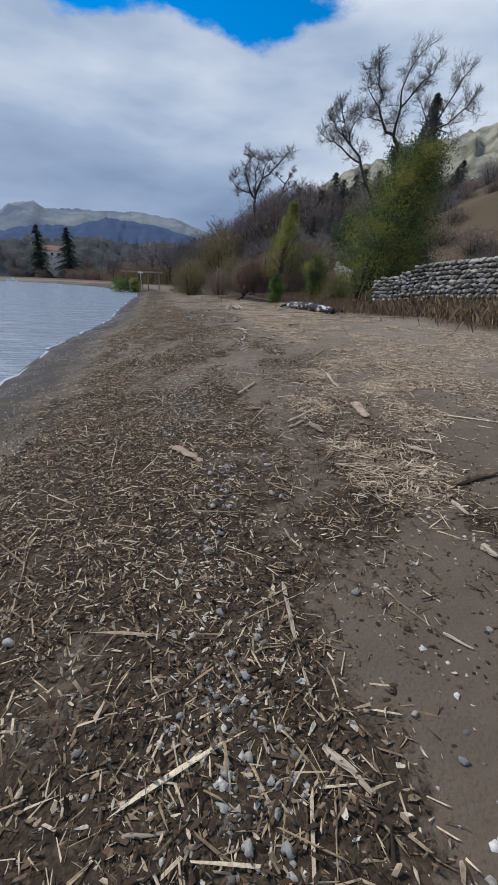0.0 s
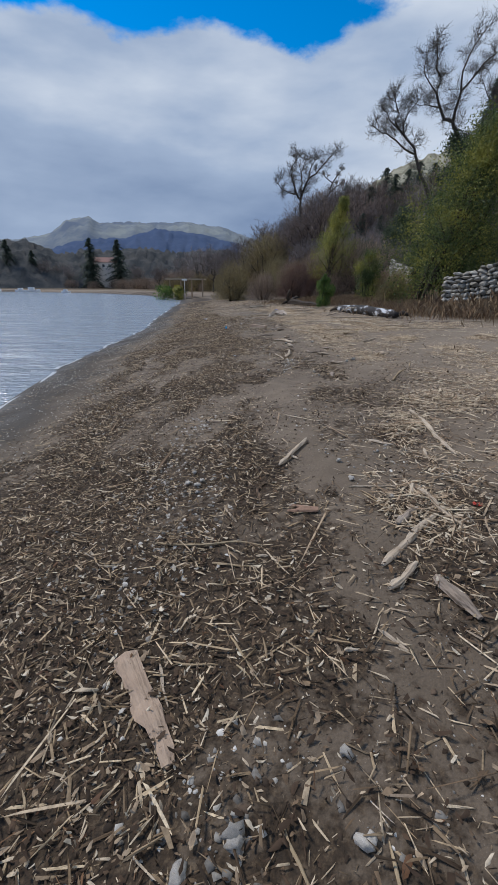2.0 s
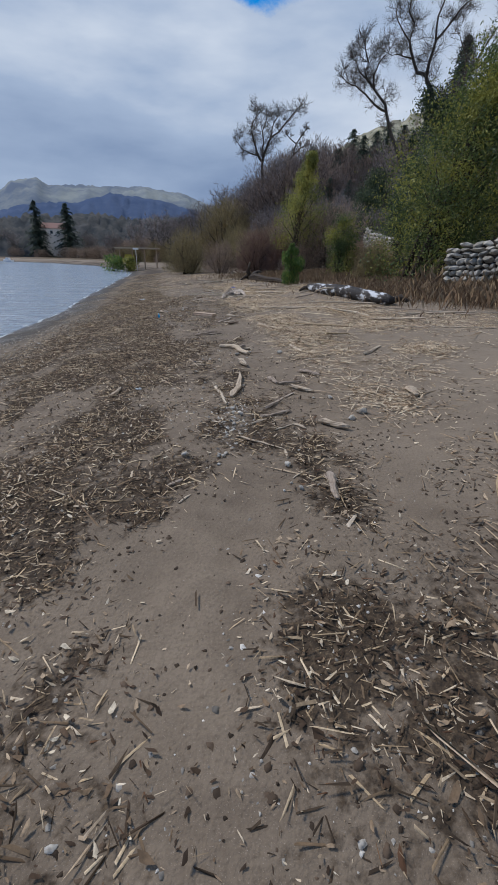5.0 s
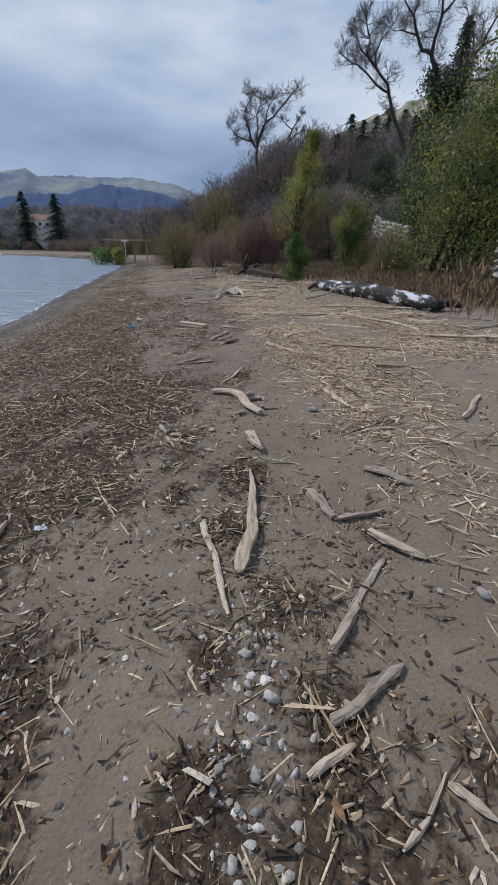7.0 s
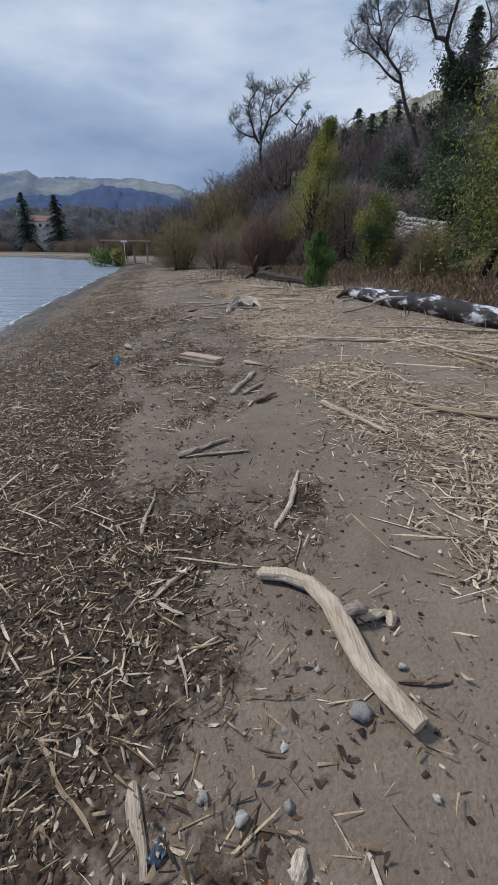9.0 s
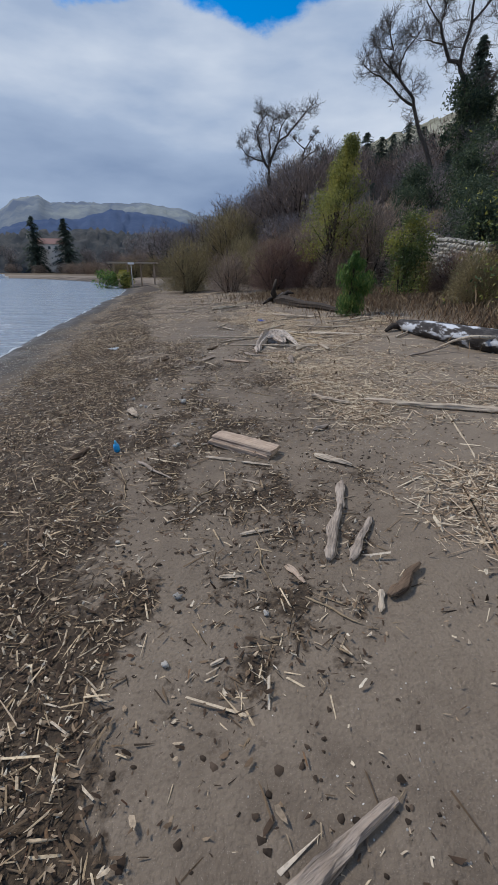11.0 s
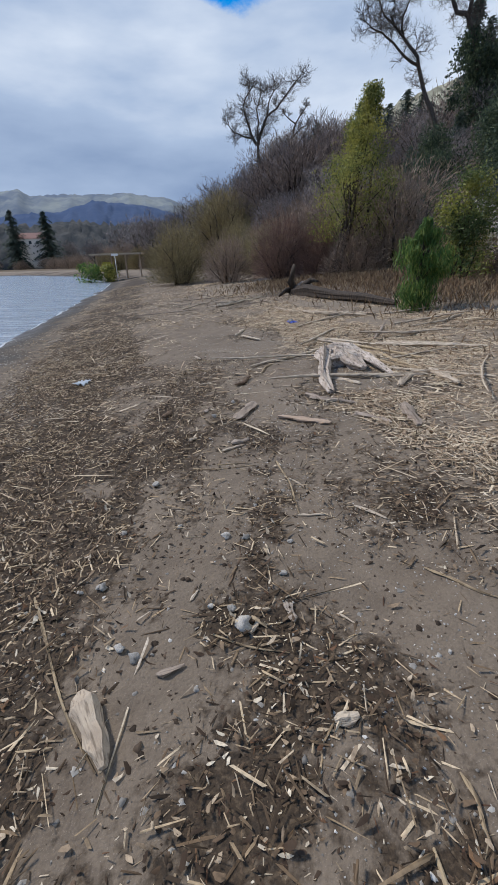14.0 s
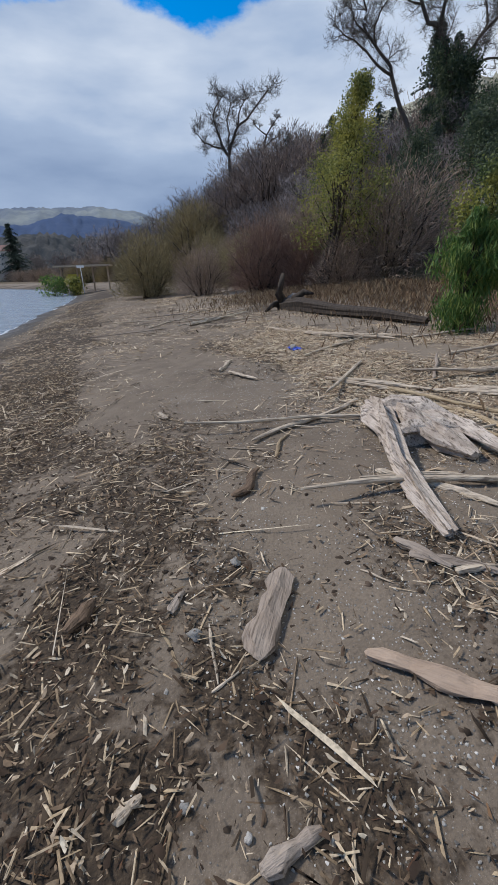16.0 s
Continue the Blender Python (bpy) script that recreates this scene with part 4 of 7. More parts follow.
for x, y, k, rz in ((-25, 135, 1.0, 200), (-4, 118, 1.0, 130), (9, 110, 0.9, 15), (-33, 150, 1.1, 300), (14, 96, 0.8, 250), (-48, 175, 0.9, 30), (-9, 108, 0.85, 80), (2, 112, 1.0, 190), (7, 92, 0.75, 40), (-1, 100, 0.8, 300), (11, 104, 0.9, 120), (-13, 118, 0.85, 10), (-20, 124, 1.0, 260), (17, 92, 0.75, 90), (20, 98, 0.9, 340), (12, 84, 0.7, 160), (10, 74, 0.62, 210), (15, 70, 0.65, 50), (14, 58, 0.55, 280), (18, 52, 0.6, 140),
                    (4, 86, 0.7, 33), (-2, 90, 0.7, 77), (-6, 98, 0.75, 150), (0, 80, 0.6, 280), (6, 78, 0.6, 12), (3, 70, 0.5, 99), (8, 66, 0.55, 170), (12, 64, 0.6, 220), (9, 82, 0.7, 310), (14, 78, 0.7, 25), (18, 80, 0.75, 75), (22, 78, 0.8, 140), (25, 72, 0.8, 200), (19, 62, 0.65, 260), (23, 58, 0.7, 320), (-12, 104, 0.8, 45), (-17, 112, 0.85, 95), (17, 104, 0.9, 12), (24, 86, 0.85, 66), (28, 80, 0.9, 111), (8, 100, 0.9, 280), (13, 90, 0.85, 190), (-5, 86, 0.55, 20), (30, 66, 0.8, 240), (26, 62, 0.7, 80)):
    c = copy_thing(small if rz % 3 else other, pose(x, y, gz(x, y) - 0.3, 0, 0, rz))
    k *= 0.6 if (x > 9 and y < 90) or (x > -3 and 76 < y < 116) else 1.1
    c.scale = (k * 1.1, k * 1.1, k)
# conifers
conifer("conifer_tree", pose(51.4, 131.0, gz(51.4, 131.0) - 0.5), "tall dark green conifer high on the bank behind the bare trees", 50.5 - gz(51.4, 131.0), 20.0, 4, n=120, leaf=0.017)
conifer("conifer_tree", pose(33.0, 88.0, gz(33.0, 88.0) - 0.5), "broad dark green conifer on the bank", 13.0, 10.0, 14, n=60, leaf=0.022)
far_conifer = conifer("conifer_tree", pose(-97, 262, gz(-97, 262)), "dark conifer on the far shore", 27.0, 22.0, 6, n=50, leaf=0.035)
for x, y, k in ((-113, 260, 1.05), (-150, 262, 0.6), (-163, 258, 0.75), (-181, 262, 0.6), (-137, 268, 0.5), (-205, 270, 0.8), (-90, 270, 0.45), (-122, 275, 0.6), (-128, 262, 0.45), (-143, 261, 0.55), (-172, 264, 0.5), (-192, 266, 0.6), (-218, 270, 0.6), (-240, 275, 0.7), (-84, 262, 0.4), (-104, 268, 0.5)):
    c = copy_thing(far_conifer if k > 0.58 else small, pose(x, y, gz(x, y) - 0.5, 0, 0, x * 7))
    k *= 1.35 if k > 0.58 and x < -140 else (1.0 if k > 0.58 else 3.0)
    c.scale = (k * 0.9, k * 0.9, k)
small_conifer = conifer("conifer_tree", pose(21.2, 104, gz(21.2, 104) - 0.3), "dark conifer rising from the scrub", 25.5 - gz(21.2, 104), 11.0, 8, n=60, leaf=0.028)
for x, y, k in ((25, 101, 0.85), (17.5, 108, 0.75), (29, 98, 0.95), (13, 112, 0.6), (33, 104, 0.9), (20, 90, 0.75), (15.5, 88, 0.68), (24.5, 92, 0.85), (12, 94, 0.6), (14.2, 71, 0.42), (16.4, 67, 0.40), (12.6, 77, 0.45), (18.4, 63, 0.36), (20.6, 66.5, 0.40), (23.5, 65, 0.38), (26.5, 66, 0.42), (29.5, 64, 0.45), (22.2, 61, 0.3), (33, 70, 0.6)):
    c = copy_thing(small_conifer, pose(x, y, gz(x, y) - 0.3, 0, 0, x * 31))
    c.scale = (k, k, k)
# green bushes along the top of the beach
leafy("evergreen_bush", pose(7.9, 26.6, gz(7.9, 26.6) - 0.1), "large dark evergreen bush with yellow-green tips", "bush", 7.9, 7.6, LEAF_DARK, 3, n=60000, size=0.055, clumps=190, taper=0.93, low=0.02, lean=0.30)
leafy("evergreen_bush", pose(3.95, 42.7, gz(3.95, 42.7) - 0.1), "slender yellow-green evergreen tree on thin stems", "bush", 7.9, 4.8, LEAF_YELLOW, 12, n=22000, size=0.055, clumps=80, taper=0.9, low=0.26, stems=6, lean=0.15, flame=0.50)
leafy("young_conifer", pose(2.65, 29.4, gz(2.65, 29.4) - 0.1), "young bright green conifer bush at the edge of the sand", "bush", 1.95, 1.4, LEAF_FRESH, 21, n=9000, size=0.07, clumps=46, taper=0.8, low=0.04, droop=-2.4, flame=0.55)
leafy("evergreen_bush", pose(6.1, 34.4, gz(6.1, 34.4) - 0.1), "yellow-green broadleaf bush below the wall", "bush", 3.1, 2.5, LEAF_DARK, 33, n=9000, size=0.05, clumps=44, taper=0.6, low=0.06)
evergreen = leafy("evergreen_shrub", pose(10.6, 37.5, gz(10.6, 37.5) - 0.2), "dark evergreen shrub on the bank above the wall", "shrub", 3.0, 3.6, IVY, 61, n=7000, size=0.07, clumps=60, taper=0.5, low=0.03)
for x, y, k in ((12.3, 41.5, 1.1), (9.6, 44.5, 0.9), (13.8, 46, 1.2), (11.2, 49.5, 1.1), (15.6, 50.5, 1.3), (8.8, 51, 0.9), (16.4, 44, 1.2), (13.2, 54.5, 1.2), (18.5, 55, 1.4), (10.4, 33.0, 0.9), (12.6, 36.0, 1.0), (11.6, 29.5, 1.0)):
    c = copy_thing(evergreen, pose(x, y, gz(x, y) - 0.2, 0, 0, x * 70))
    c.scale = (k, k, k)
# scrub that covers the bank
brown = twig_bush("shrub", pose(-1.9, 48.6, gz(-1.9, 48.6)), "leafless brown shrub on the bank", TWIG_BROWN, 1, h=3.6, wid=4.4, n=7000)
red = twig_bush("shrub", pose(1.3, 45.8, gz(1.3, 45.8)), "leafless reddish-brown shrub on the bank", TWIG_RED, 2, h=4.6, wid=4.6, n=8000)
olive = twig_bush("shrub", pose(-5.6, 53.0, gz(-5.6, 53.0)), "leafless olive-brown shrub on the bank", TWIG_OLIVE, 3, h=5.4, wid=5.6, n=8000)
dusk = twig_bush("shrub", pose(8.5, 56.0, gz(8.5, 56.0)), "leafless grey-purple shrub high on the bank", TWIG_GREY, 4, h=4.2, wid=5.4, n=2400, thick=0.0042)
umber = twig_bush("shrub", pose(5.0, 58.0, gz(5.0, 58.0)), "leafless dull brown shrub high on the bank", TWIG_UMBER, 5, h=4.0, wid=5.4, n=2400, thick=0.0042)


def scrub():
    r = random.Random(77)
    for y in np.arange(14, 150, 5.0):
        for s in np.arange(16.8, 54, 5.2):
            x = float(np.interp(y, SHORE[:, 1], SHORE[:, 0])) + s + r.uniform(-1.4, 1.4)
            yy = float(y) + r.uniform(-1.3, 1.3)
            if (yy < 40 and x < 9.5 + 0.06 * (yy - 20)) or (yy < 26 and x < 12.5) or (yy > 80 and s > 50) or s < 12.0 + (yy > 60) * 2:
                continue
            front = olive if yy > 50 else (red if yy > 43 else brown)
            src = r.choice((front, front, brown)) if s < 21 else r.choice((dusk, dusk, umber, umber, umber))
            k = r.uniform(0.7, 1.15) * (1.4 if s < 21 else 1.35) * (1.6 if yy > 82 and x > -4 else 1.0) * (0.8 if yy > 60 and s < 21 else 1.0) * (0.55 if s > 21 and yy < 62 else (0.72 if x > 11 and yy < 74 else 1.0))
            c = copy_thing(src, pose(x, yy, gz(x, yy) - 0.15, r.uniform(-8, 8), r.uniform(-8, 8), r.uniform(0, 360)))
            c.scale = (k * 1.15, k * 1.15, k)
    for y in np.arange(42.5, 84, 2.1):
        s = float(np.interp(y, [42, 52, 84], [13.6, 13.8, 15.0])) + r.uniform(0, 2.4)
        x, yy = float(np.interp(y, SHORE[:, 1], SHORE[:, 0])) + s, float(y) + r.uniform(-0.6, 0.6)
        k = r.uniform(0.62, 0.92)
        c = copy_thing(r.choice((olive, olive, brown)) if yy > 50.5 else r.choice((red, red, brown)), pose(x, yy, gz(x, yy) - 0.25, r.uniform(-6, 6), r.uniform(-6, 6), r.uniform(0, 360)))
        c.scale = (k * 1.2, k * 1.2, k)
    for x, y, k in ((-97, 255, 1.6), (-110, 254, 1.3), (-125, 256, 1.5), (-140, 257, 1.8), (-160, 262, 1.5), (-180, 262, 1.8), (-85, 235, 1.5), (-75, 225, 1.6), (-66, 215, 1.7), (-58, 205, 1.5),
                    (-50, 195, 2.0), (-45, 185, 2.2), (-38, 170, 2.0), (-34, 160, 1.9), (-28, 145, 2.0), (-200, 270, 2.0), (-225, 275, 2.0)):
        c = copy_thing(brown, pose(x, y, gz(x, y) - 0.3, 0, 0, x * 13))
        c.scale = (k * 1.9, k * 1.9, k * 1.25)


scrub()

# ---- dry-stone wall ----


def stone_mesh(seed):
    r = random.Random(seed)
    bm = bmesh.new()
    bmesh.ops.create_icosphere(bm, subdivisions=1, radius=0.5)
    for v in bm.verts:
        c = v.co
        m = max(abs(c.x), abs(c.y), abs(c.z))
        c *= (0.5 / m) * 0.55 + 0.45
        c += Vector((r.uniform(-1, 1), r.uniform(-1, 1), r.uniform(-1, 1))) * 0.07
    me = bpy.data.meshes.new("stone")
    bm.to_mesh(me)
    bm.free()
    me.materials.append(WALL_STONE)
    return me


WALL_STONES = [stone_mesh(k) for k in range(8)]


def stone_wall(name, pts, label):
    """pts: x, y, height. An earth core behind coursed, uneven stones."""
    w = tagged(new(name), label, "wall", kind="structure")
    core = []
    for (x0, y0, h0), (x1, y1, h1) in zip(pts, pts[1:]):
        d = Vector((x1 - x0, y1 - y0, 0))
        n = Vector((d.y, -d.x, 0)).normalized() * 0.4
        z0, z1 = gz(x0, y0) - 0.4, gz(x1, y1) - 0.4
        q = []
        for x, y, h, z in ((x0, y0, h0, z0), (x1, y1, h1, z1)):
            q += [(x, y, z), (x + n.x, y + n.y, z), (x + n.x, y + n.y, z + 0.35 + h), (x, y, z + 0.35 + h)]
        core.append((q, [(0, 3, 2, 1), (4, 5, 6, 7), (0, 4, 7, 3), (3, 7, 6, 2), (1, 2, 6, 5), (0, 1, 5, 4)]))
    part("core", joined(core), DARK_BARK, w, smooth=False)
    return w


def lay_stones(w, pts, seed):
    r = random.Random(seed)
    for (x0, y0, h0), (x1, y1, h1) in zip(pts, pts[1:]):
        d = Vector((x1 - x0, y1 - y0, 0))
        length, ang = d.length, math.atan2(d.y, d.x)
        z = -0.05
        while z < max(h0, h1):
            ch, u = r.uniform(0.13, 0.23), r.uniform(-0.1, 0.1)
            while u < length:
                l = r.choice((r.uniform(0.14, 0.26), r.uniform(0.24, 0.44)))
                f = min(1, max(0, (u + l / 2) / length))
                if z < h0 + (h1 - h0) * f:
                    x, y = x0 + d.x * f, y0 + d.y * f
                    o = new("stone", WALL_STONES[r.randrange(8)])
                    o.parent = w
                    o.matrix_basis = Matrix.LocRotScale((x, y, gz(x, y) + z + ch / 2), Euler((r.uniform(-0.4, 0.4), r.uniform(-0.4, 0.4), ang + r.uniform(-0.3, 0.3))), (l * 1.0, r.uniform(0.28, 0.42), ch * r.uniform(0.85, 1.2)))
                u += l
            z += ch * 0.96


W1 = [(12.2, 9.5, 1.9), (10.2, 15.5, 1.8), (8.6, 19.4, 1.7), (7.0, 21.8, 1.25)]
W2 = [(8.5, 32.5, 1.7), (8.9, 39.5, 1.8)]
wall_a = stone_wall("wall_east", W1, "rough grey dry-stone retaining wall under the bank")
wall_b = stone_wall("wall_north", W2, "overgrown grey stone wall behind the bushes")

# ---- driftwood ----


def drift(x0, y0, x1, y1, w, mat=None, label="pale weathered driftwood stick lying on the sand", name="driftwood_stick", bend=0.08, flat=0.75, rough=0.38, lift=0.0, taper=0.6, seed=None, group="driftwood", fork=0):
    """One piece of driftwood from end to end on the ground."""
    mat = mat or PALE_WOOD
    seed = int(abs(x0 * 731 + y0 * 977 + x1 * 311)) if seed is None else seed
    r = random.Random(seed)
    L = math.hypot(x1 - x0, y1 - y0)
    n = max(5, min(16, int(L / 0.05)))
    ang = math.atan2(y1 - y0, x1 - x0)
    za, zb = gz(x0, y0), gz(x1, y1)
    t_m = Matrix.LocRotScale((x0, y0, za), Euler((0, -math.atan2(zb - za + lift, L), ang)), None)
    pts, rad = [], []
    b1, b2 = r.uniform(-1, 1) * bend * L, r.uniform(-1, 1) * bend * L * 0.5
    kink, kamt = r.uniform(0.25, 0.75), r.uniform(-1, 1) * bend * L * 1.2
    swell = r.uniform(0.15, 0.85)
    for i in range(n + 1):
        u = i / n
        pts.append((u * L, b1 * math.sin(math.pi * u) + b2 * math.sin(2 * math.pi * u) + kamt * max(0, 1 - abs(u - kink) * 3.5), w * flat * 0.42 + 0.15 * w * r.uniform(-0.3, 0.3)))
        body = (1 - (1 - taper) * u) * (1 + 0.22 * math.exp(-((u - swell) * 6) ** 2)) * (1 + 0.14 * r.uniform(-1, 1))
        rad.append(0.42 * w * body * (r.uniform(0.35, 0.8) if i in (0, n) else 1))
    v, f = tube(pts, rad, 9 if w > 0.03 else 5, flat, rough, seed, twist=r.uniform(-0.12, 0.12))
    if not fork:
        return solo(name, (v, f), mat, label, "driftwood", group, m=t_m, smooth=w < 0.02)
    t = thing(name, t_m, label, "driftwood", group)
    part("stem", (v, f), mat, t)
    for k in range(fork):
        u = r.uniform(0.25, 0.8)
        p = Vector(pts[int(u * n)])
        e = p + Vector((r.uniform(0.05, 0.2), r.choice((-1, 1)) * r.uniform(0.12, 0.25), r.uniform(0.0, 0.08))) * max(0.35, L * 0.6)
        part("branch", tube([p, p.lerp(e, 0.5) + Vector((0, 0, 0.01)), e], [w * 0.3, w * 0.24, w * 0.14], 7, 0.9, rough, seed + k), mat, t)
    return t


# placed pieces: from end to end, and the width


def pale(x0, y0, x1, y1, w):
    drift(x0, y0, x1, y1, w, PALE_WOOD, "pale sun-bleached driftwood stick on the sand", "driftwood_stick", bend=0.035, rough=0.45)


pale(0.30, 1.88, 0.35, 1.17, 0.028)
pale(0.36, 0.99, 0.49, 0.83, 0.035)
pale(-0.31, 0.94, -0.15, 0.90, 0.016)
pale(1.02, 1.46, 1.11, 1.36, 0.021)
pale(1.74, 3.76, 1.94, 3.53, 0.066)
pale(1.57, 2.11, 1.59, 1.98, 0.069)
pale(1.64, 2.64, 1.66, 2.44, 0.057)
pale(0.53, 4.18, 0.63, 4.06, 0.025)
pale(0.15, 5.36, 0.34, 5.31, 0.027)
pale(0.36, 4.06, 0.43, 4.07, 0.021)
pale(-0.44, 4.00, -0.35, 3.80, 0.020)
pale(0.07, 6.04, 0.34, 6.59, 0.058)
pale(0.16, 6.23, 0.24, 6.17, 0.039)
pale(-0.34, 5.39, -0.22, 5.17, 0.023)
pale(0.92, 6.55, 1.14, 6.39, 0.043)
pale(1.17, 6.28, 1.20, 6.16, 0.027)
pale(1.10, 5.64, 1.06, 5.50, 0.048)
pale(0.75, 6.75, 0.94, 6.71, 0.020)
pale(1.40, 6.33, 1.36, 6.06, 0.038)
pale(0.47, 7.24, 0.61, 7.23, 0.032)
pale(0.69, 9.88, 0.82, 10.02, 0.017)
pale(2.21, 11.81, 2.21, 11.53, 0.107)
pale(1.47, 11.17, 1.56, 11.16, 0.055)
pale(-0.10, 9.62, -0.03, 9.71, 0.021)
drift(0.19, 11.85, 0.265, 12.88, 0.105, PALE_WOOD, "long tapering bleached branch half buried in the sand", "driftwood_branch", taper=0.22, bend=0.05)
pale(-0.03, 12.28, 0.14, 11.58, 0.047)
pale(0.40, 10.95, 0.56, 11.03, 0.039)
pale(2.17, 13.59, 2.60, 14.12, 0.053)
pale(1.24, 13.48, 1.54, 13.50, 0.039)
pale(0.27, 13.45, 0.37, 13.13, 0.132)
pale(1.16, 14.55, 1.27, 14.25, 0.043)
pale(-0.44, 13.53, -0.35, 13.34, 0.031)
pale(-0.40, 13.55, -0.30, 13.50, 0.052)
pale(-0.39, 13.47, -0.18, 13.35, 0.025)
pale(0.51, 12.55, 0.52, 12.39, 0.019)
pale(0.47, 14.43, 0.44, 14.35, 0.060)
pale(0.30, 14.39, 0.45, 14.43, 0.065)
pale(-0.14, 19.00, 0.14, 18.75, 0.086)
pale(-0.82, 17.79, -0.62, 17.84, 0.036)
pale(-0.93, 17.40, -0.80, 17.41, 0.029)
pale(-0.07, 17.25, -0.12, 17.11, 0.043)
pale(-0.94, 16.88, -0.88, 16.91, 0.025)
pale(0.08, 20.79, 0.53, 20.46, 0.106)
pale(-1.15, 19.11, -0.87, 19.00, 0.040)
pale(-0.82, 18.99, -0.54, 18.87, 0.038)
pale(-1.34, 18.00, -1.23, 18.08, 0.016)
pale(-2.30, 20.70, -2.13, 20.43, 0.120)
pale(-1.31, 20.50, -1.22, 20.52, 0.060)
pale(-1.24, 19.42, -1.17, 19.44, 0.032)
pale(-1.60, 20.95, -1.55, 21.02, 0.032)
pale(-1.18, 21.02, -1.10, 20.94, 0.014)
pale(-1.76, 22.90, -1.55, 22.99, 0.038)
pale(-1.90, 21.18, -1.86, 21.25, 0.021)
pale(-1.27, 22.38, -1.13, 22.18, 0.017)
pale(-1.24, 21.86, -1.05, 21.82, 0.022)
pale(0.79, 26.61, 1.53, 25.99, 0.104)
pale(-0.13, 27.40, 0.79, 26.61, 0.084)
pale(0.28, 24.14, 0.68, 24.68, 0.102)
pale(-0.61, 23.96, -0.40, 23.96, 0.060)
pale(-1.59, 28.63, -1.37, 29.33, 0.090)
pale(-0.33, 32.70, 1.06, 29.90, 0.097)
pale(0.24, 30.91, 1.44, 29.31, 0.127)
pale(0.89, 30.73, 1.69, 29.42, 0.106)
pale(-1.43, 26.45, -1.16, 26.31, 0.040)
pale(-1.46, 28.49, -1.10, 27.99, 0.081)
pale(-2.35, 26.97, -2.23, 26.80, 0.088)
pale(1.70, 14.48, 1.79, 14.25, 0.051)
pale(1.13, 14.59, 1.28, 14.05, 0.067)
pale(0.84, 26.57, 2.13, 25.56, 0.090)
pale(0.07, 25.45, 1.47, 24.16, 0.067)
pale(-0.27, 27.52, 0.62, 26.44, 0.100)


def grey(x0, y0, x1, y1, w):
    drift(x0, y0, x1, y1, w, GREY_WOOD, "grey weathered piece of driftwood on the sand", "driftwood_stick", rough=0.5, flat=0.65, bend=0.035)


grey(-0.33, 0.76, -0.15, 0.77, 0.018)
grey(-0.43, 0.84, -0.29, 0.87, 0.015)
grey(-0.21, 9.83, -0.11, 9.92, 0.037)
grey(-1.79, 19.08, -1.40, 18.69, 0.048)
grey(-2.01, 20.79, -1.89, 20.82, 0.047)
grey(-1.41, 21.11, -1.39, 20.99, 0.049)
grey(-0.45, 23.47, -0.22, 23.54, 0.055)


def dark(x0, y0, x1, y1, w):
    drift(x0, y0, x1, y1, w, BROWN_WOOD, "dark wet driftwood stick among the litter", "driftwood_stick")


dark(1.77, 2.90, 2.24, 3.07, 0.084)
dark(-0.23, 2.75, -0.23, 2.88, 0.038)
dark(-0.07, 5.48, -0.05, 5.80, 0.029)
dark(-2.15, 19.33, -1.78, 18.60, 0.027)
dark(-2.21, 17.91, -2.24, 18.11, 0.046)
dark(-2.51, 19.28, -2.40, 19.50, 0.093)
dark(-1.66, 19.45, -1.61, 19.51, 0.010)
dark(-2.16, 20.11, -2.14, 20.16, 0.045)


def slab(x0, y0, x1, y1, w):
    drift(x0, y0, x1, y1, w, PINK_WOOD, "split slab of pinkish-brown timber on the sand", "timber_slab", flat=0.35, rough=0.4, bend=0.03)


slab(-0.60, 4.03, -0.29, 3.58, 0.121)
slab(1.62, 5.26, 1.59, 4.68, 0.172)
slab(-0.54, 17.50, -0.46, 17.34, 0.054)


def twig(x0, y0, x1, y1, w):
    drift(x0, y0, x1, y1, w, STRAW_WOOD, "thin straw-coloured twig lying on the beach", "twig", flat=0.9, rough=0.1, taper=0.5, bend=0.05)


twig(0.42, 0.84, 0.55, 0.67, 0.014)
twig(0.22, 1.06, 0.34, 0.85, 0.016)
twig(0.37, 0.86, 0.33, 0.63, 0.010)
twig(-0.43, 1.59, -0.32, 1.27, 0.016)
twig(-1.17, 1.70, -1.45, 2.56, 0.021)
twig(0.84, 1.78, 0.99, 1.49, 0.017)
twig(0.37, 1.51, 0.53, 1.40, 0.016)
twig(-0.15, 4.16, 0.02, 3.88, 0.014)
twig(-0.38, 4.01, -0.17, 3.99, 0.018)
twig(-0.10, 3.99, -0.03, 3.91, 0.013)
twig(0.70, 5.50, 0.89, 5.20, 0.016)
twig(1.82, 9.16, 2.45, 10.46, 0.043)
twig(0.82, 9.82, 0.99, 9.94, 0.018)
twig(0.40, 11.30, 0.56, 10.96, 0.018)
twig(0.06, 11.91, 0.32, 11.81, 0.023)
twig(1.35, 17.08, 2.06, 16.64, 0.052)
twig(-0.44, 14.30, -0.24, 14.34, 0.019)
twig(-0.47, 17.24, -0.22, 17.04, 0.017)
twig(-0.72, 17.73, -0.63, 17.33, 0.013)
twig(-2.31, 19.48, -1.82, 18.73, 0.021)
twig(-1.82, 18.73, -1.74, 18.38, 0.014)
twig(-1.41, 18.26, -1.31, 18.34, 0.015)
twig(-2.79, 21.36, -2.16, 20.43, 0.021)
twig(0.07, 21.79, 0.31, 21.67, 0.036)
twig(-0.67, 21.24, -0.40, 20.96, 0.022)
twig(-1.12, 20.14, -1.12, 19.84, 0.019)
twig(-0.95, 20.32, -0.96, 20.14, 0.021)
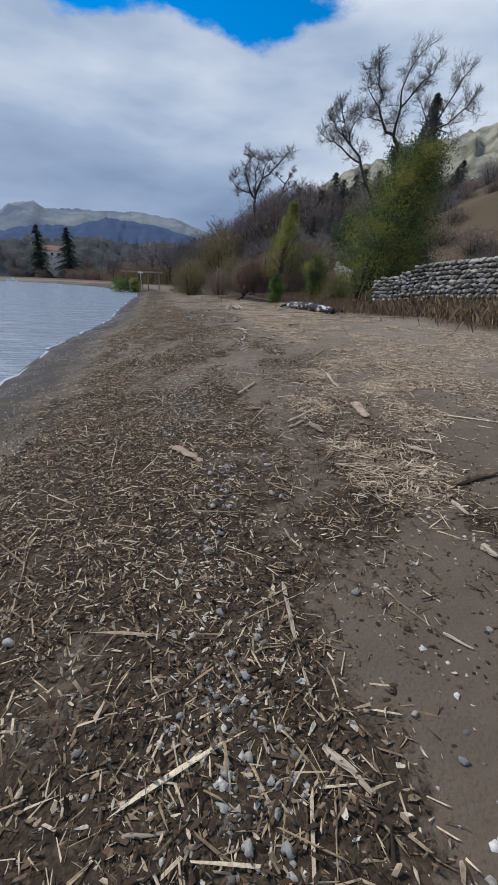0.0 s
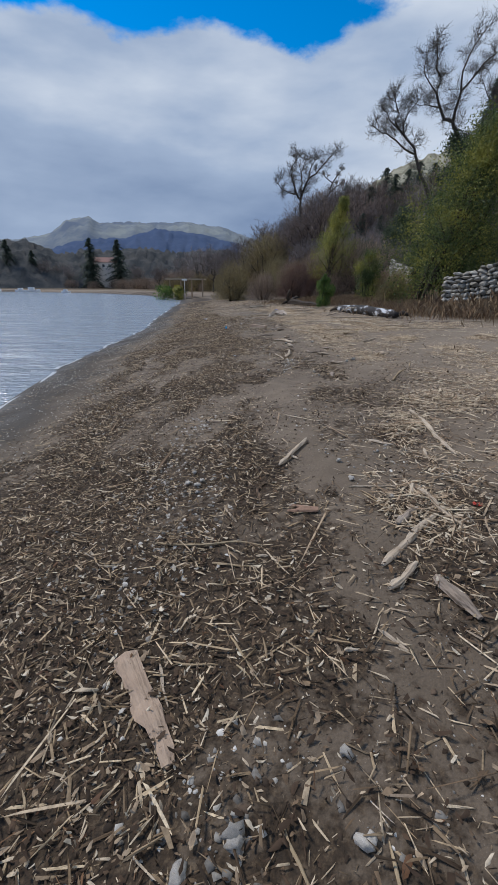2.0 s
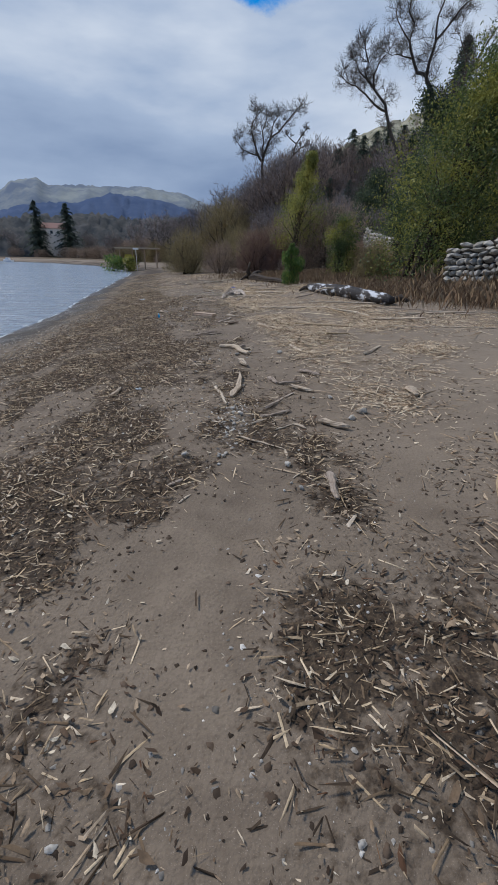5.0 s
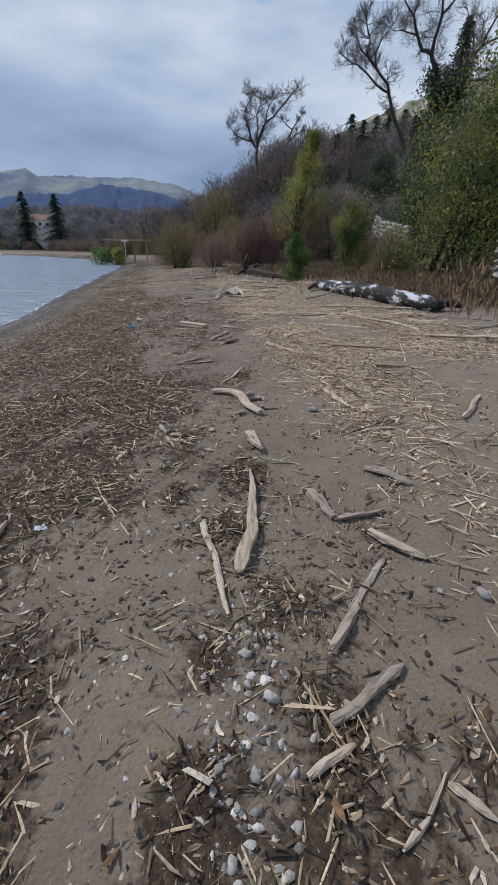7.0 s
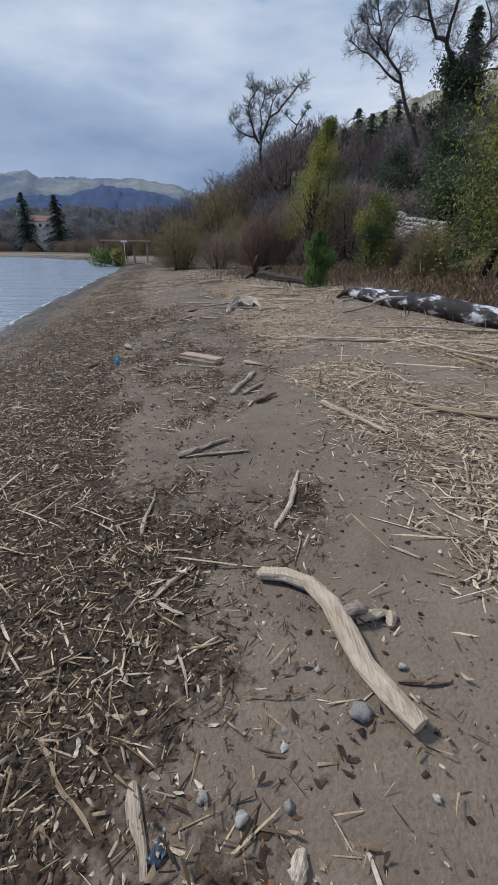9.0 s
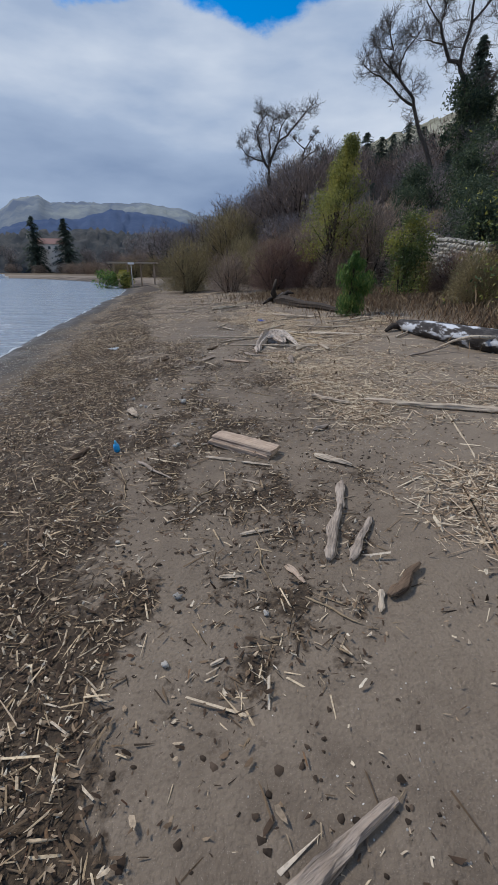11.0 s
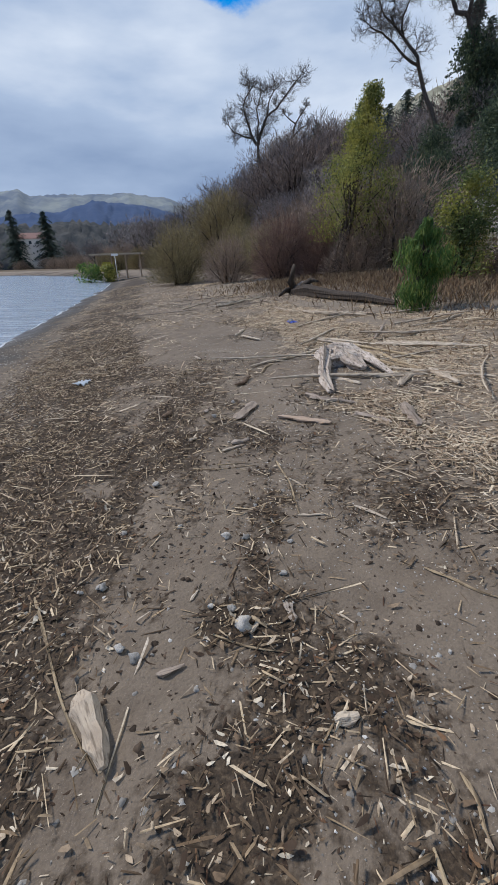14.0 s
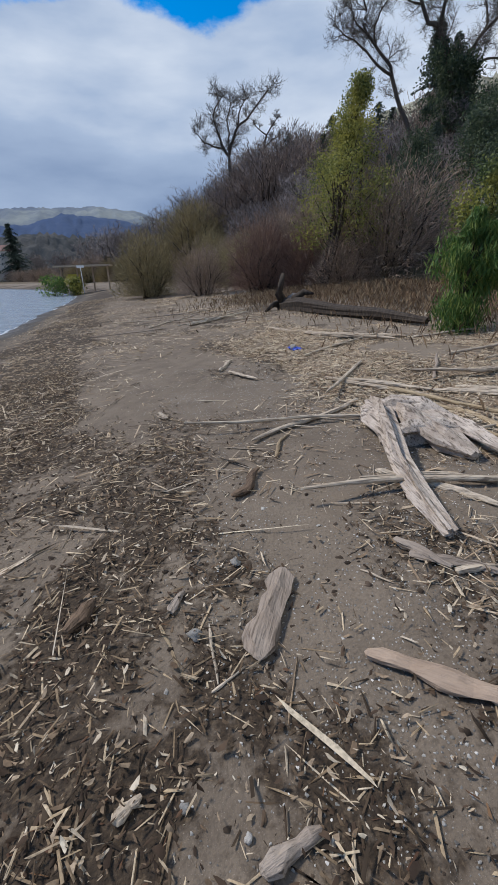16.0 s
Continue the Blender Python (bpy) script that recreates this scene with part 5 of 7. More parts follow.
twig(-3.03, 21.05, -2.63, 20.41, 0.030)
twig(-2.01, 22.66, -1.47, 22.59, 0.019)
twig(-1.81, 22.67, -1.52, 22.64, 0.014)
twig(0.37, 26.33, 0.84, 24.80, 0.065)
twig(0.06, 25.64, 0.77, 24.90, 0.062)
twig(0.14, 27.09, 1.11, 25.28, 0.066)
twig(-2.43, 26.11, -1.89, 25.76, 0.026)
twig(-1.24, 25.50, -1.02, 26.00, 0.040)
twig(1.61, 16.78, 2.51, 16.05, 0.061)
twig(1.90, 15.36, 2.32, 15.16, 0.048)
twig(1.67, 14.90, 2.08, 14.65, 0.043)
twig(1.70, 14.64, 1.98, 14.92, 0.038)
twig(0.25, 25.87, 0.81, 24.74, 0.056)
twig(0.65, 25.98, 0.77, 25.09, 0.045)
pale(1.60, 7.48, 1.63, 6.17, 0.059)
twig(0.70, 5.55, 1.01, 4.98, 0.017)
pale(0.61, 5.61, 1.01, 5.62, 0.022)
pale(0.64, 4.44, 0.84, 4.65, 0.059)
grey(0.84, 5.06, 1.03, 5.27, 0.059)
pale(-0.06, 4.76, 0.03, 4.76, 0.023)
twig(-0.70, 4.76, -0.38, 4.67, 0.022)
twig(-0.32, 4.71, -0.06, 4.66, 0.022)
twig(-0.23, 4.51, -0.22, 4.56, 0.018)
grey(0.96, 9.93, 0.94, 9.55, 0.081)
twig(0.94, 9.92, 0.98, 9.44, 0.019)
drift(-1.19, 23.59, -0.71, 23.28, 0.09, PINK_WOOD, "flat pinkish-white slab of driftwood on gravelly sand", "driftwood_slab", flat=0.5, bend=0.03, taper=1.0, rough=0.45)
pale(-0.86, 21.88, -0.71, 21.69, 0.028)
pale(0.98, 26.68, 1.93, 25.86, 0.092)
grey(-0.77, 24.12, -0.30, 23.81, 0.066)
pale(0.87, 24.65, 0.92, 24.06, 0.131)
grey(0.12, 23.56, 0.06, 23.05, 0.125)
twig(-1.31, 22.64, -1.23, 21.85, 0.020)
dark(-1.70, 21.26, -1.63, 21.66, 0.016)
twig(-1.78, 20.97, -1.43, 20.83, 0.015)
grey(-0.40, 23.52, -0.15, 23.18, 0.072)
pale(-2.25, 34.49, -0.30, 36.58, 0.178)
drift(-1.61, 23.64, -1.43, 24.14, 0.125, GREY_WOOD, "split grey-brown chunk of driftwood on the sand", "driftwood_chunk", flat=0.45, bend=0.02, taper=0.9, rough=0.5)
twig(-0.80, 2.80, -0.49, 2.97, 0.019)
twig(-0.41, 2.94, -0.11, 2.90, 0.019)
twig(0.03, 2.89, 0.31, 2.91, 0.015)
twig(-0.20, 2.90, 0.07, 2.72, 0.018)
twig(0.29, 3.07, 0.47, 2.98, 0.018)
twig(0.33, 3.03, 0.50, 2.83, 0.021)
twig(0.09, 3.44, 0.24, 3.13, 0.016)
twig(0.39, 3.40, 0.43, 3.04, 0.016)
twig(1.26, 4.61, 0.88, 3.49, 0.019)
pale(0.65, 4.63, 1.13, 5.19, 0.056)
grey(0.89, 4.51, 1.00, 4.24, 0.083)
pale(1.10, 5.60, 1.25, 5.01, 0.044)
dark(-0.05, 2.92, 0.21, 2.96, 0.021)
dark(-0.43, 3.01, -0.29, 3.32, 0.014)
twig(-0.72, 4.90, -0.00, 4.85, 0.024)
twig(-1.35, 3.62, -1.27, 3.82, 0.027)
pale(1.05, 3.83, 1.12, 3.71, 0.036)
twig(-2.54, 18.92, -2.14, 18.56, 0.028)
twig(-2.59, 18.99, -2.31, 18.72, 0.022)
twig(-1.89, 18.15, -1.64, 18.08, 0.016)
pale(-1.19, 18.11, -1.07, 18.33, 0.020)
twig(-1.38, 18.28, -1.18, 18.36, 0.015)
twig(-1.17, 18.38, -1.05, 18.50, 0.020)
pale(-0.80, 18.63, -0.64, 18.49, 0.022)
pale(-1.83, 18.18, -1.76, 18.29, 0.020)
pale(-1.16, 19.47, -1.01, 19.55, 0.062)
pale(-0.93, 18.13, -0.93, 18.05, 0.020)
grey(-0.04, 19.71, 0.13, 19.77, 0.082)
pale(-1.16, 19.13, -1.02, 19.07, 0.036)
twig(-2.33, 18.44, -2.27, 18.56, 0.024)
twig(-2.15, 18.29, -2.07, 18.48, 0.017)
twig(-2.03, 23.89, -1.88, 23.58, 0.020)
pale(-1.81, 23.86, -1.78, 23.57, 0.016)
pale(-1.80, 23.54, -1.67, 23.63, 0.018)
dark(-2.45, 23.92, -2.38, 24.12, 0.109)
grey(-1.68, 23.02, -1.51, 23.09, 0.069)
dark(-1.63, 24.92, -1.41, 25.31, 0.092)
pale(-2.09, 23.18, -2.02, 23.24, 0.045)
pale(-0.60, 25.00, -0.10, 24.40, 0.070)
grey(-0.80, 24.23, -0.62, 23.99, 0.081)
pale(-1.05, 24.06, -0.93, 23.93, 0.016)
grey(-1.99, 23.95, -1.93, 24.09, 0.052)
grey(0.55, 11.37, 0.94, 11.91, 0.052)
grey(0.50, 11.10, 0.82, 11.31, 0.057)
pale(0.62, 10.77, 0.82, 10.95, 0.028)
pale(0.81, 10.92, 0.91, 10.83, 0.035)
pale(1.06, 10.96, 1.29, 10.72, 0.107)
twig(0.98, 10.66, 0.87, 10.47, 0.020)
twig(0.87, 10.47, 0.96, 10.28, 0.019)
pale(0.27, 10.68, 0.67, 10.33, 0.031)
pale(0.67, 10.33, 0.68, 10.19, 0.028)
twig(0.40, 11.78, 0.52, 11.00, 0.015)
dark(0.55, 10.65, 0.79, 10.35, 0.013)
twig(0.38, 10.40, 0.52, 10.28, 0.014)
twig(0.06, 11.41, 0.27, 11.61, 0.017)
pale(0.91, 12.09, 1.13, 11.85, 0.076)
grey(0.65, 12.57, 0.74, 12.22, 0.094)
grey(0.76, 12.22, 1.06, 12.29, 0.045)
grey(1.09, 12.81, 1.33, 12.57, 0.085)
pale(-1.28, 12.03, -1.26, 12.40, 0.074)
pale(0.84, 10.84, 0.87, 10.73, 0.014)
twig(-0.41, 10.29, -0.36, 10.33, 0.022)
pale(-0.19, 10.14, -0.16, 10.17, 0.029)
grey(-0.71, 16.10, -0.30, 16.34, 0.068)
grey(-0.64, 16.08, -0.13, 16.11, 0.050)
pale(-0.00, 15.07, 0.23, 15.77, 0.049)
twig(0.11, 15.31, 0.08, 14.77, 0.017)
pale(-0.62, 14.60, -0.45, 14.83, 0.032)
pale(-0.60, 14.57, -0.46, 14.48, 0.031)
pale(-0.47, 14.33, -0.40, 14.10, 0.018)
dark(0.39, 14.11, 0.59, 14.10, 0.023)
pale(-0.54, 13.83, -0.46, 13.60, 0.044)
twig(-0.90, 13.98, -0.63, 13.71, 0.021)
twig(-0.94, 14.16, -0.81, 13.88, 0.014)
twig(-0.97, 13.84, -0.94, 14.09, 0.014)
pale(0.65, 17.13, 1.04, 16.27, 0.082)
twig(0.48, 15.20, 0.61, 14.86, 0.018)
pale(0.62, 14.89, 0.74, 14.78, 0.024)
pale(-0.06, 13.58, -0.03, 13.65, 0.055)
grey(-0.30, 17.50, -0.01, 18.49, 0.081)
grey(-0.17, 17.49, 0.07, 17.95, 0.069)
dark(-0.05, 17.20, 0.20, 17.43, 0.086)
pale(-0.79, 15.09, -0.79, 15.56, 0.032)
pale(0.77, 20.62, 3.55, 19.03, 0.088)
twig(2.81, 20.09, 2.86, 17.82, 0.064)

# ---- larger wood and single finds ----
def named_tube(pts, rad, sides, flat, rough, seed):
    """A tube whose points lie so high over the ground: x, y, height."""
    return tube([(x, y, gz(x, y) + h) for x, y, h in pts], rad, sides, flat, rough, seed)


# bent pale branch with a broken stub
t = thing("driftwood_branch", pose(0, 0, 0), "bent bone-pale driftwood branch with a broken side stub", "driftwood", "driftwood")
part("stem", named_tube([(-0.10, 14.70, 0.035), (0.02, 14.67, 0.04), (0.13, 14.60, 0.042), (0.20, 14.46, 0.045), (0.235, 14.31, 0.045), (0.27, 14.16, 0.042), (0.33, 14.04, 0.04), (0.395, 13.93, 0.035)],
                        [0.036, 0.040, 0.043, 0.046, 0.046, 0.044, 0.043, 0.034], 14, 0.8, 0.22, 4), BONE_WOOD, t, smooth=False)
part("stub", named_tube([(0.25, 14.40, 0.05), (0.31, 14.42, 0.07), (0.35, 14.40, 0.06)], [0.03, 0.035, 0.02], 9, 0.9, 0.3, 8), GREY_WOOD, t, "broken grey side stub")


def beam(name, x0, y0, x1, y1, w, h, mat, label, seed):
    """A split length of squared timber with a lengthwise crack: two slabs, one on the other."""
    r = random.Random(seed)
    L, ang = math.hypot(x1 - x0, y1 - y0), math.atan2(y1 - y0, x1 - x0)
    t = thing(name, pose(x0, y0, 0.5 * (gz(x0, y0) + gz(x1, y1)) - 0.005, 0, 0, math.degrees(ang)), label, "driftwood", "driftwood")
    for nm, z0, z1, ya, yb, off in (("lower_slab", 0.0, 0.45, -0.5, 0.42, 0.0), ("upper_slab", 0.47, 1.0, -0.36, 0.5, 0.015)):
        V, F, n, k = [], [], 14, 12
        sec = [(-1, -1), (-0.4, -1.03), (0.3, -0.98), (1, -0.95), (1.02, -0.3), (1, 0.4), (0.95, 1), (0.4, 1.05), (-0.2, 0.98), (-0.96, 1), (-1.03, 0.4), (-1, -0.3)]
        wob = [(r.uniform(-0.05, 0.05), r.uniform(-0.07, 0.07)) for _ in range(k)]
        for i in range(n + 1):
            u = i / n
            for (a, b), (c, d) in zip(sec, wob):
                yy = (ya + yb) / 2 + (yb - ya) / 2 * (a + c + r.uniform(-0.025, 0.025))
                zz = (z0 + z1) / 2 + (z1 - z0) / 2 * (b + d + r.uniform(-0.06, 0.06)) * (1 - 0.15 * abs(2 * u - 1) ** 4)
                V.append((u * L + off + (0.02 * L * r.uniform(-1, 1) if i in (0, n) else 0), yy * w, zz * h))
        for i in range(n):
            for j in range(k):
                a, b = i * k + j, i * k + (j + 1) % k
                F.append((a, b, b + k, a + k))
        F += [tuple(reversed(range(k))), tuple(range(n * k, n * k + k))]
        part(nm, (V, F), mat, t, smooth=False)
    return t


beam("timber_beam", -1.09, 19.52, -0.52, 19.12, 0.22, 0.095, PINK_WOOD, "short split beam of pinkish weathered timber on the sand", 5)

# gnarled root piece with its long pale poles
t = thing("driftwood_root", pose(0, 0, 0), "gnarled silver-grey root stock lying among the sticks", "driftwood", "driftwood")
part("stock", named_tube([(-0.16, 26.25, 0.10), (-0.24, 25.8, 0.13), (-0.33, 25.4, 0.12), (-0.44, 24.95, 0.08), (-0.50, 24.55, 0.06), (-0.50, 24.2, 0.04)], [0.06, 0.10, 0.09, 0.065, 0.055, 0.03], 18, 0.95, 0.9, 3), ROOT_WOOD, t, smooth=False)
for pts, rad in (([(0.10, 25.7, 0.10), (0.25, 25.3, 0.10), (0.32, 24.9, 0.07), (0.36, 24.6, 0.03)], [0.06, 0.065, 0.05, 0.025]),
                 ([(0.02, 25.95, 0.10), (0.0, 25.55, 0.12), (0.03, 25.2, 0.08), (0.10, 24.95, 0.04)], [0.09, 0.12, 0.09, 0.04]),
                 ([(-0.34, 26.0, 0.06), (-0.1, 25.9, 0.10), (0.12, 25.8, 0.10), (0.34, 25.6, 0.06)], [0.07, 0.13, 0.12, 0.06]),
                 ([(-0.38, 25.5, 0.06), (-0.16, 25.45, 0.09), (0.08, 25.4, 0.09), (0.28, 25.3, 0.05)], [0.06, 0.11, 0.10, 0.05])):
    part("root", named_tube(pts, rad, 14, 0.8, 0.7, len(pts) + int(pts[0][1] * 10)), ROOT_WOOD, t, smooth=False)

# forked slab of reddish timber
RED_TIMBER = mat_wood("reddish_timber", (0.34, 0.22, 0.155), (0.19, 0.115, 0.08), contrast=0.5)
t = thing("timber_slab", pose(0, 0, 0), "short forked slab of reddish-brown timber on damp sand", "driftwood", "driftwood")
part("slab", named_tube([(0.20, 5.275, 0.016), (0.25, 5.27, 0.018), (0.30, 5.268, 0.018), (0.35, 5.265, 0.016)], [0.022, 0.034, 0.035, 0.030], 8, 0.4, 0.2, 5), RED_TIMBER, t, smooth=False)
part("prong", named_tube([(0.27, 5.29, 0.018), (0.21, 5.315, 0.02), (0.165, 5.335, 0.02)], [0.020, 0.018, 0.010], 8, 0.5, 0.2, 6), RED_TIMBER, t, smooth=False)
part("prong", named_tube([(0.25, 5.262, 0.018), (0.19, 5.262, 0.018), (0.135, 5.275, 0.018)], [0.021, 0.019, 0.011], 8, 0.5, 0.2, 7), RED_TIMBER, t, smooth=False)


def mat_black_log():
    M = Mat("charred_birch_bark", 0.8, 0.3)
    n = M.noise(3.2, 5, 0.6, stretch=(1.6, 0.5, 1.6))
    c = M.ramp(n, [(0.46, (0.022, 0.019, 0.018)), (0.54, (0.07, 0.062, 0.058)), (0.60, (0.50, 0.52, 0.55))])
    return M.color(c).bump(M.noise(20, 4), 0.7, 0.02).m


BLACK_LOG = mat_black_log()
t = thing("fallen_log", pose(0, 0, 0), "thick black log with flaking white bark on the dry litter", "driftwood")
part("stem", named_tube([(3.15, 26.2, 0.12), (3.3, 25.0, 0.18), (3.55, 23.4, 0.2), (3.8, 22.0, 0.19), (4.05, 20.7, 0.17), (4.3, 19.5, 0.15), (4.36, 19.1, 0.14)], [0.14, 0.2, 0.23, 0.23, 0.21, 0.19, 0.12], 14, 0.9, 0.14, 6), BLACK_LOG, t)
part("branch", named_tube([(3.55, 22.6, 0.28), (3.2, 22.9, 0.3), (2.95, 23.0, 0.22), (2.8, 23.3, 0.05)], [0.035, 0.03, 0.025, 0.015], 7, 1, 0.2, 2), PALE_WOOD, t, "pale bent side branch")
part("root", named_tube([(4.36, 19.3, 0.12), (4.6, 19.1, 0.2), (4.8, 19.05, 0.1)], [0.1, 0.1, 0.05], 8, 0.9, 0.35, 9), DARK_BARK, t)
part("root", named_tube([(3.2, 26.0, 0.1), (2.9, 26.1, 0.12), (2.7, 25.9, 0.04)], [0.09, 0.08, 0.04], 8, 0.9, 0.35, 10), DARK_BARK, t)

t = thing("fallen_tree", pose(0, 0, 0), "dark fallen trunk with an upturned broken root", "driftwood")
part("stem", named_tube([(0.7, 36.2, 0.15), (1.1, 34.8, 0.2), (1.6, 33.2, 0.17), (2.1, 31.6, 0.14), (2.45, 30.2, 0.1)], [0.2, 0.2, 0.15, 0.13, 0.06], 14, 0.8, 0.5, 3), DARK_BARK, t, smooth=False)
for pts, rad in (([(0.72, 36.0, 0.2), (0.55, 35.9, 0.5), (0.6, 35.8, 0.8), (0.68, 35.8, 1.05)], [0.14, 0.12, 0.08, 0.05]),
                 ([(0.75, 36.0, 0.2), (0.95, 35.6, 0.42), (1.2, 35.5, 0.4), (1.35, 35.3, 0.1)], [0.09, 0.06, 0.045, 0.03]),
                 ([(0.7, 36.2, 0.15), (0.4, 36.0, 0.2), (0.1, 35.7, 0.05)], [0.12, 0.08, 0.04]),
                 ([(0.9, 35.4, 0.3), (1.2, 35.2, 0.5), (1.4, 34.9, 0.45)], [0.1, 0.08, 0.03])):
    part("root", named_tube(pts, rad, 8, 1, 0.3, int(rad[1] * 1000)), GREY_WOOD if rad[0] == 0.09 else DARK_BARK, t)

# heap of long poles farther up the beach
_r = random.Random(41)
for k in range(46):
    cx, cy = (-1.9, 37.0) if k < 18 else ((1.6, 26.5) if k < 34 else (4.2, 17.5))
    x, y = cx + _r.gauss(0, 0.9), cy + _r.gauss(0, 1.5)
    a, l = _r.gauss(0.15 if k < 34 else -0.5, 0.45) + (math.pi if _r.random() < 0.5 else 0), _r.uniform(0.7, 2.3)
    drift(x, y, x + l * math.cos(a), y + l * math.sin(a), _r.uniform(0.025, 0.07), _r.choice((PALE_WOOD, PALE_WOOD, GREY_WOOD)), "long bleached pole in the drift heap", "driftwood_pole", bend=0.05, flat=0.9, rough=0.15, lift=_r.uniform(0, 0.12))


def plastic(name, colour, rough=0.4):
    M = Mat(name, rough, 0.5)
    c = M.mixc(M.rng(M.noise(60, 3), 0.5, 0.75, 0, 0.35), colour, tuple(0.5 * v for v in colour))
    return M.color(c).m


def lathe(prof, n=14):
    V, F = [], []
    for rr, z in prof:
        for k in range(n):
            V.append((rr * math.cos(6.28318 * k / n), rr * math.sin(6.28318 * k / n), z))
    for i in range(len(prof) - 1):
        for k in range(n):
            a, b = i * n + k, i * n + (k + 1) % n
            F.append((a, b, b + n, a + n))
    F += [tuple(reversed(range(n))), tuple(range((len(prof) - 1) * n, len(prof) * n))]
    return V, F


t = thing("plastic_bottle", pose(-2.09, 19.42, gz(-2.09, 19.42), 6, -5, 0), "small bright blue plastic bottle standing in the litter", "bottle")
part("body", lathe([(0.026, 0), (0.031, 0.006), (0.031, 0.06), (0.026, 0.078), (0.016, 0.088)]), plastic("blue_plastic", (0.02, 0.36, 0.75)), t)
part("neck", lathe([(0.014, 0.088), (0.014, 0.10), (0.008, 0.122), (0.005, 0.125)]), plastic("pale_blue_plastic", (0.10, 0.50, 0.78)), t, "pale blue nozzle")


def scrap(x, y, size, mat, name, label, seed):
    """A crumpled piece of sheet lying on the ground."""
    r, n = random.Random(seed), 7
    V = [(size * (i / (n - 1) - 0.5) * (1 + 0.3 * r.random()), size * 0.7 * (j / (n - 1) - 0.5) * (1 + 0.3 * r.random()), 0.01 + size * 0.28 * r.random()) for j in range(n) for i in range(n)]
    F = [(j * n + i, j * n + i + 1, (j + 1) * n + i + 1, (j + 1) * n + i) for j in range(n - 1) for i in range(n - 1)]
    o = solo(name, (V, F), mat, label, "rubbish", m=pose(x, y, gz(x, y) - 0.01, 0, 0, seed * 40))
    sol = o.modifiers.new("thickness", "SOLIDIFY")
    sol.thickness = 0.003


scrap(-4.1, 26.1, 0.22, plastic("grey_plastic_film", (0.40, 0.45, 0.50)), "plastic_bag", "crumpled pale grey plastic bag on the strand line", 2)
scrap(-0.23, 29.6, 0.22, plastic("deep_blue_plastic", (0.02, 0.06, 0.42)), "plastic_scrap", "deep blue scrap of plastic among straw", 3)
scrap(1.44, 5.3, 0.05, plastic("red_plastic", (0.5, 0.05, 0.03)), "plastic_scrap", "small red scrap of plastic among sticks", 4)
scrap(-1.0, 12.3, 0.06, plastic("pale_film", (0.40, 0.45, 0.50)), "plastic_scrap", "pale torn plastic scrap in the strand line", 5)
scrap(-0.43, 13.66, 0.05, plastic("dark_blue_wrapper", (0.02, 0.035, 0.06)), "plastic_wrapper", "crumpled dark blue wrapper beside a pale stick", 6)
scrap(0.92, 14.04, 0.06, plastic("dark_green_plastic", (0.02, 0.06, 0.03)), "plastic_scrap", "dark green scrap of plastic on bare sand", 7)


def pebble_mesh(seed):
    r = random.Random(seed)
    bm = bmesh.new()
    bmesh.ops.create_icosphere(bm, subdivisions=2, radius=0.5)
    off = Vector((seed * 3.1, seed * 1.7, 0))
    for v in bm.verts:
        v.co *= 0.8 + 0.75 * noise.noise(v.co * 2.6 + off)
        v.co.z = v.co.z * 0.62 + 0.2
        v.co.y *= 0.78
    me = bpy.data.meshes.new("pebble")
    bm.to_mesh(me)
    bm.free()
    me.materials.append(PEBBLE)
    me.shade_smooth()
    return me


PEBBLES = [pebble_mesh(k) for k in range(6)]
_p = random.Random(12)


def pebble(x, y, d):
    o = new("pebble", PEBBLES[_p.randrange(6)])
    o.matrix_world = Matrix.LocRotScale((x, y, gz(x, y) + 0.02 * d), Euler((0, 0, _p.uniform(0, 6.28))), (d, d, d))
    tagged(o, "rounded grey-white pebble lying on the sand" if d < 0.08 else "large pale stone half sunk in the sand", "stone", "pebbles")


pebble(-0.04, 1.68, 0.065)
pebble(0.02, 1.41, 0.052)
pebble(0.08, 1.29, 0.054)
pebble(0.01, 0.92, 0.047)
pebble(0.08, 0.71, 0.051)
pebble(0.20, 0.70, 0.051)
pebble(-0.55, 1.02, 0.042)
pebble(-0.42, 0.99, 0.037)
pebble(-1.09, 1.58, 0.073)
pebble(0.83, 0.91, 0.039)
pebble(0.68, 1.75, 0.055)
pebble(0.73, 1.08, 0.035)
pebble(0.09, 0.97, 0.045)
pebble(0.07, 1.18, 0.042)
pebble(-0.18, 1.14, 0.041)
pebble(0.14, 1.50, 0.049)
pebble(-0.07, 2.40, 0.062)
pebble(-0.14, 2.22, 0.066)
pebble(0.27, 0.84, 0.034)
pebble(0.16, 0.89, 0.035)
pebble(-0.05, 3.40, 0.073)
pebble(-0.19, 3.32, 0.052)
pebble(0.31, 3.63, 0.054)
pebble(0.34, 3.40, 0.053)
pebble(-0.08, 2.96, 0.045)
pebble(-0.14, 2.75, 0.042)
pebble(0.32, 2.87, 0.044)
pebble(-0.33, 3.04, 0.056)
pebble(-0.01, 2.72, 0.053)
pebble(-0.05, 3.24, 0.045)
pebble(-0.11, 3.05, 0.044)
pebble(0.39, 2.83, 0.030)
pebble(0.59, 6.07, 0.067)
pebble(0.90, 5.45, 0.053)
pebble(0.65, 5.73, 0.064)
pebble(-0.62, 5.79, 0.078)
pebble(-0.71, 5.84, 0.066)
pebble(-0.69, 6.01, 0.061)
pebble(-0.59, 5.66, 0.055)
pebble(-0.59, 5.87, 0.062)
pebble(0.97, 6.27, 0.039)
pebble(0.39, 7.74, 0.066)
pebble(0.13, 10.29, 0.041)
pebble(0.67, 10.11, 0.051)
pebble(0.61, 9.70, 0.029)
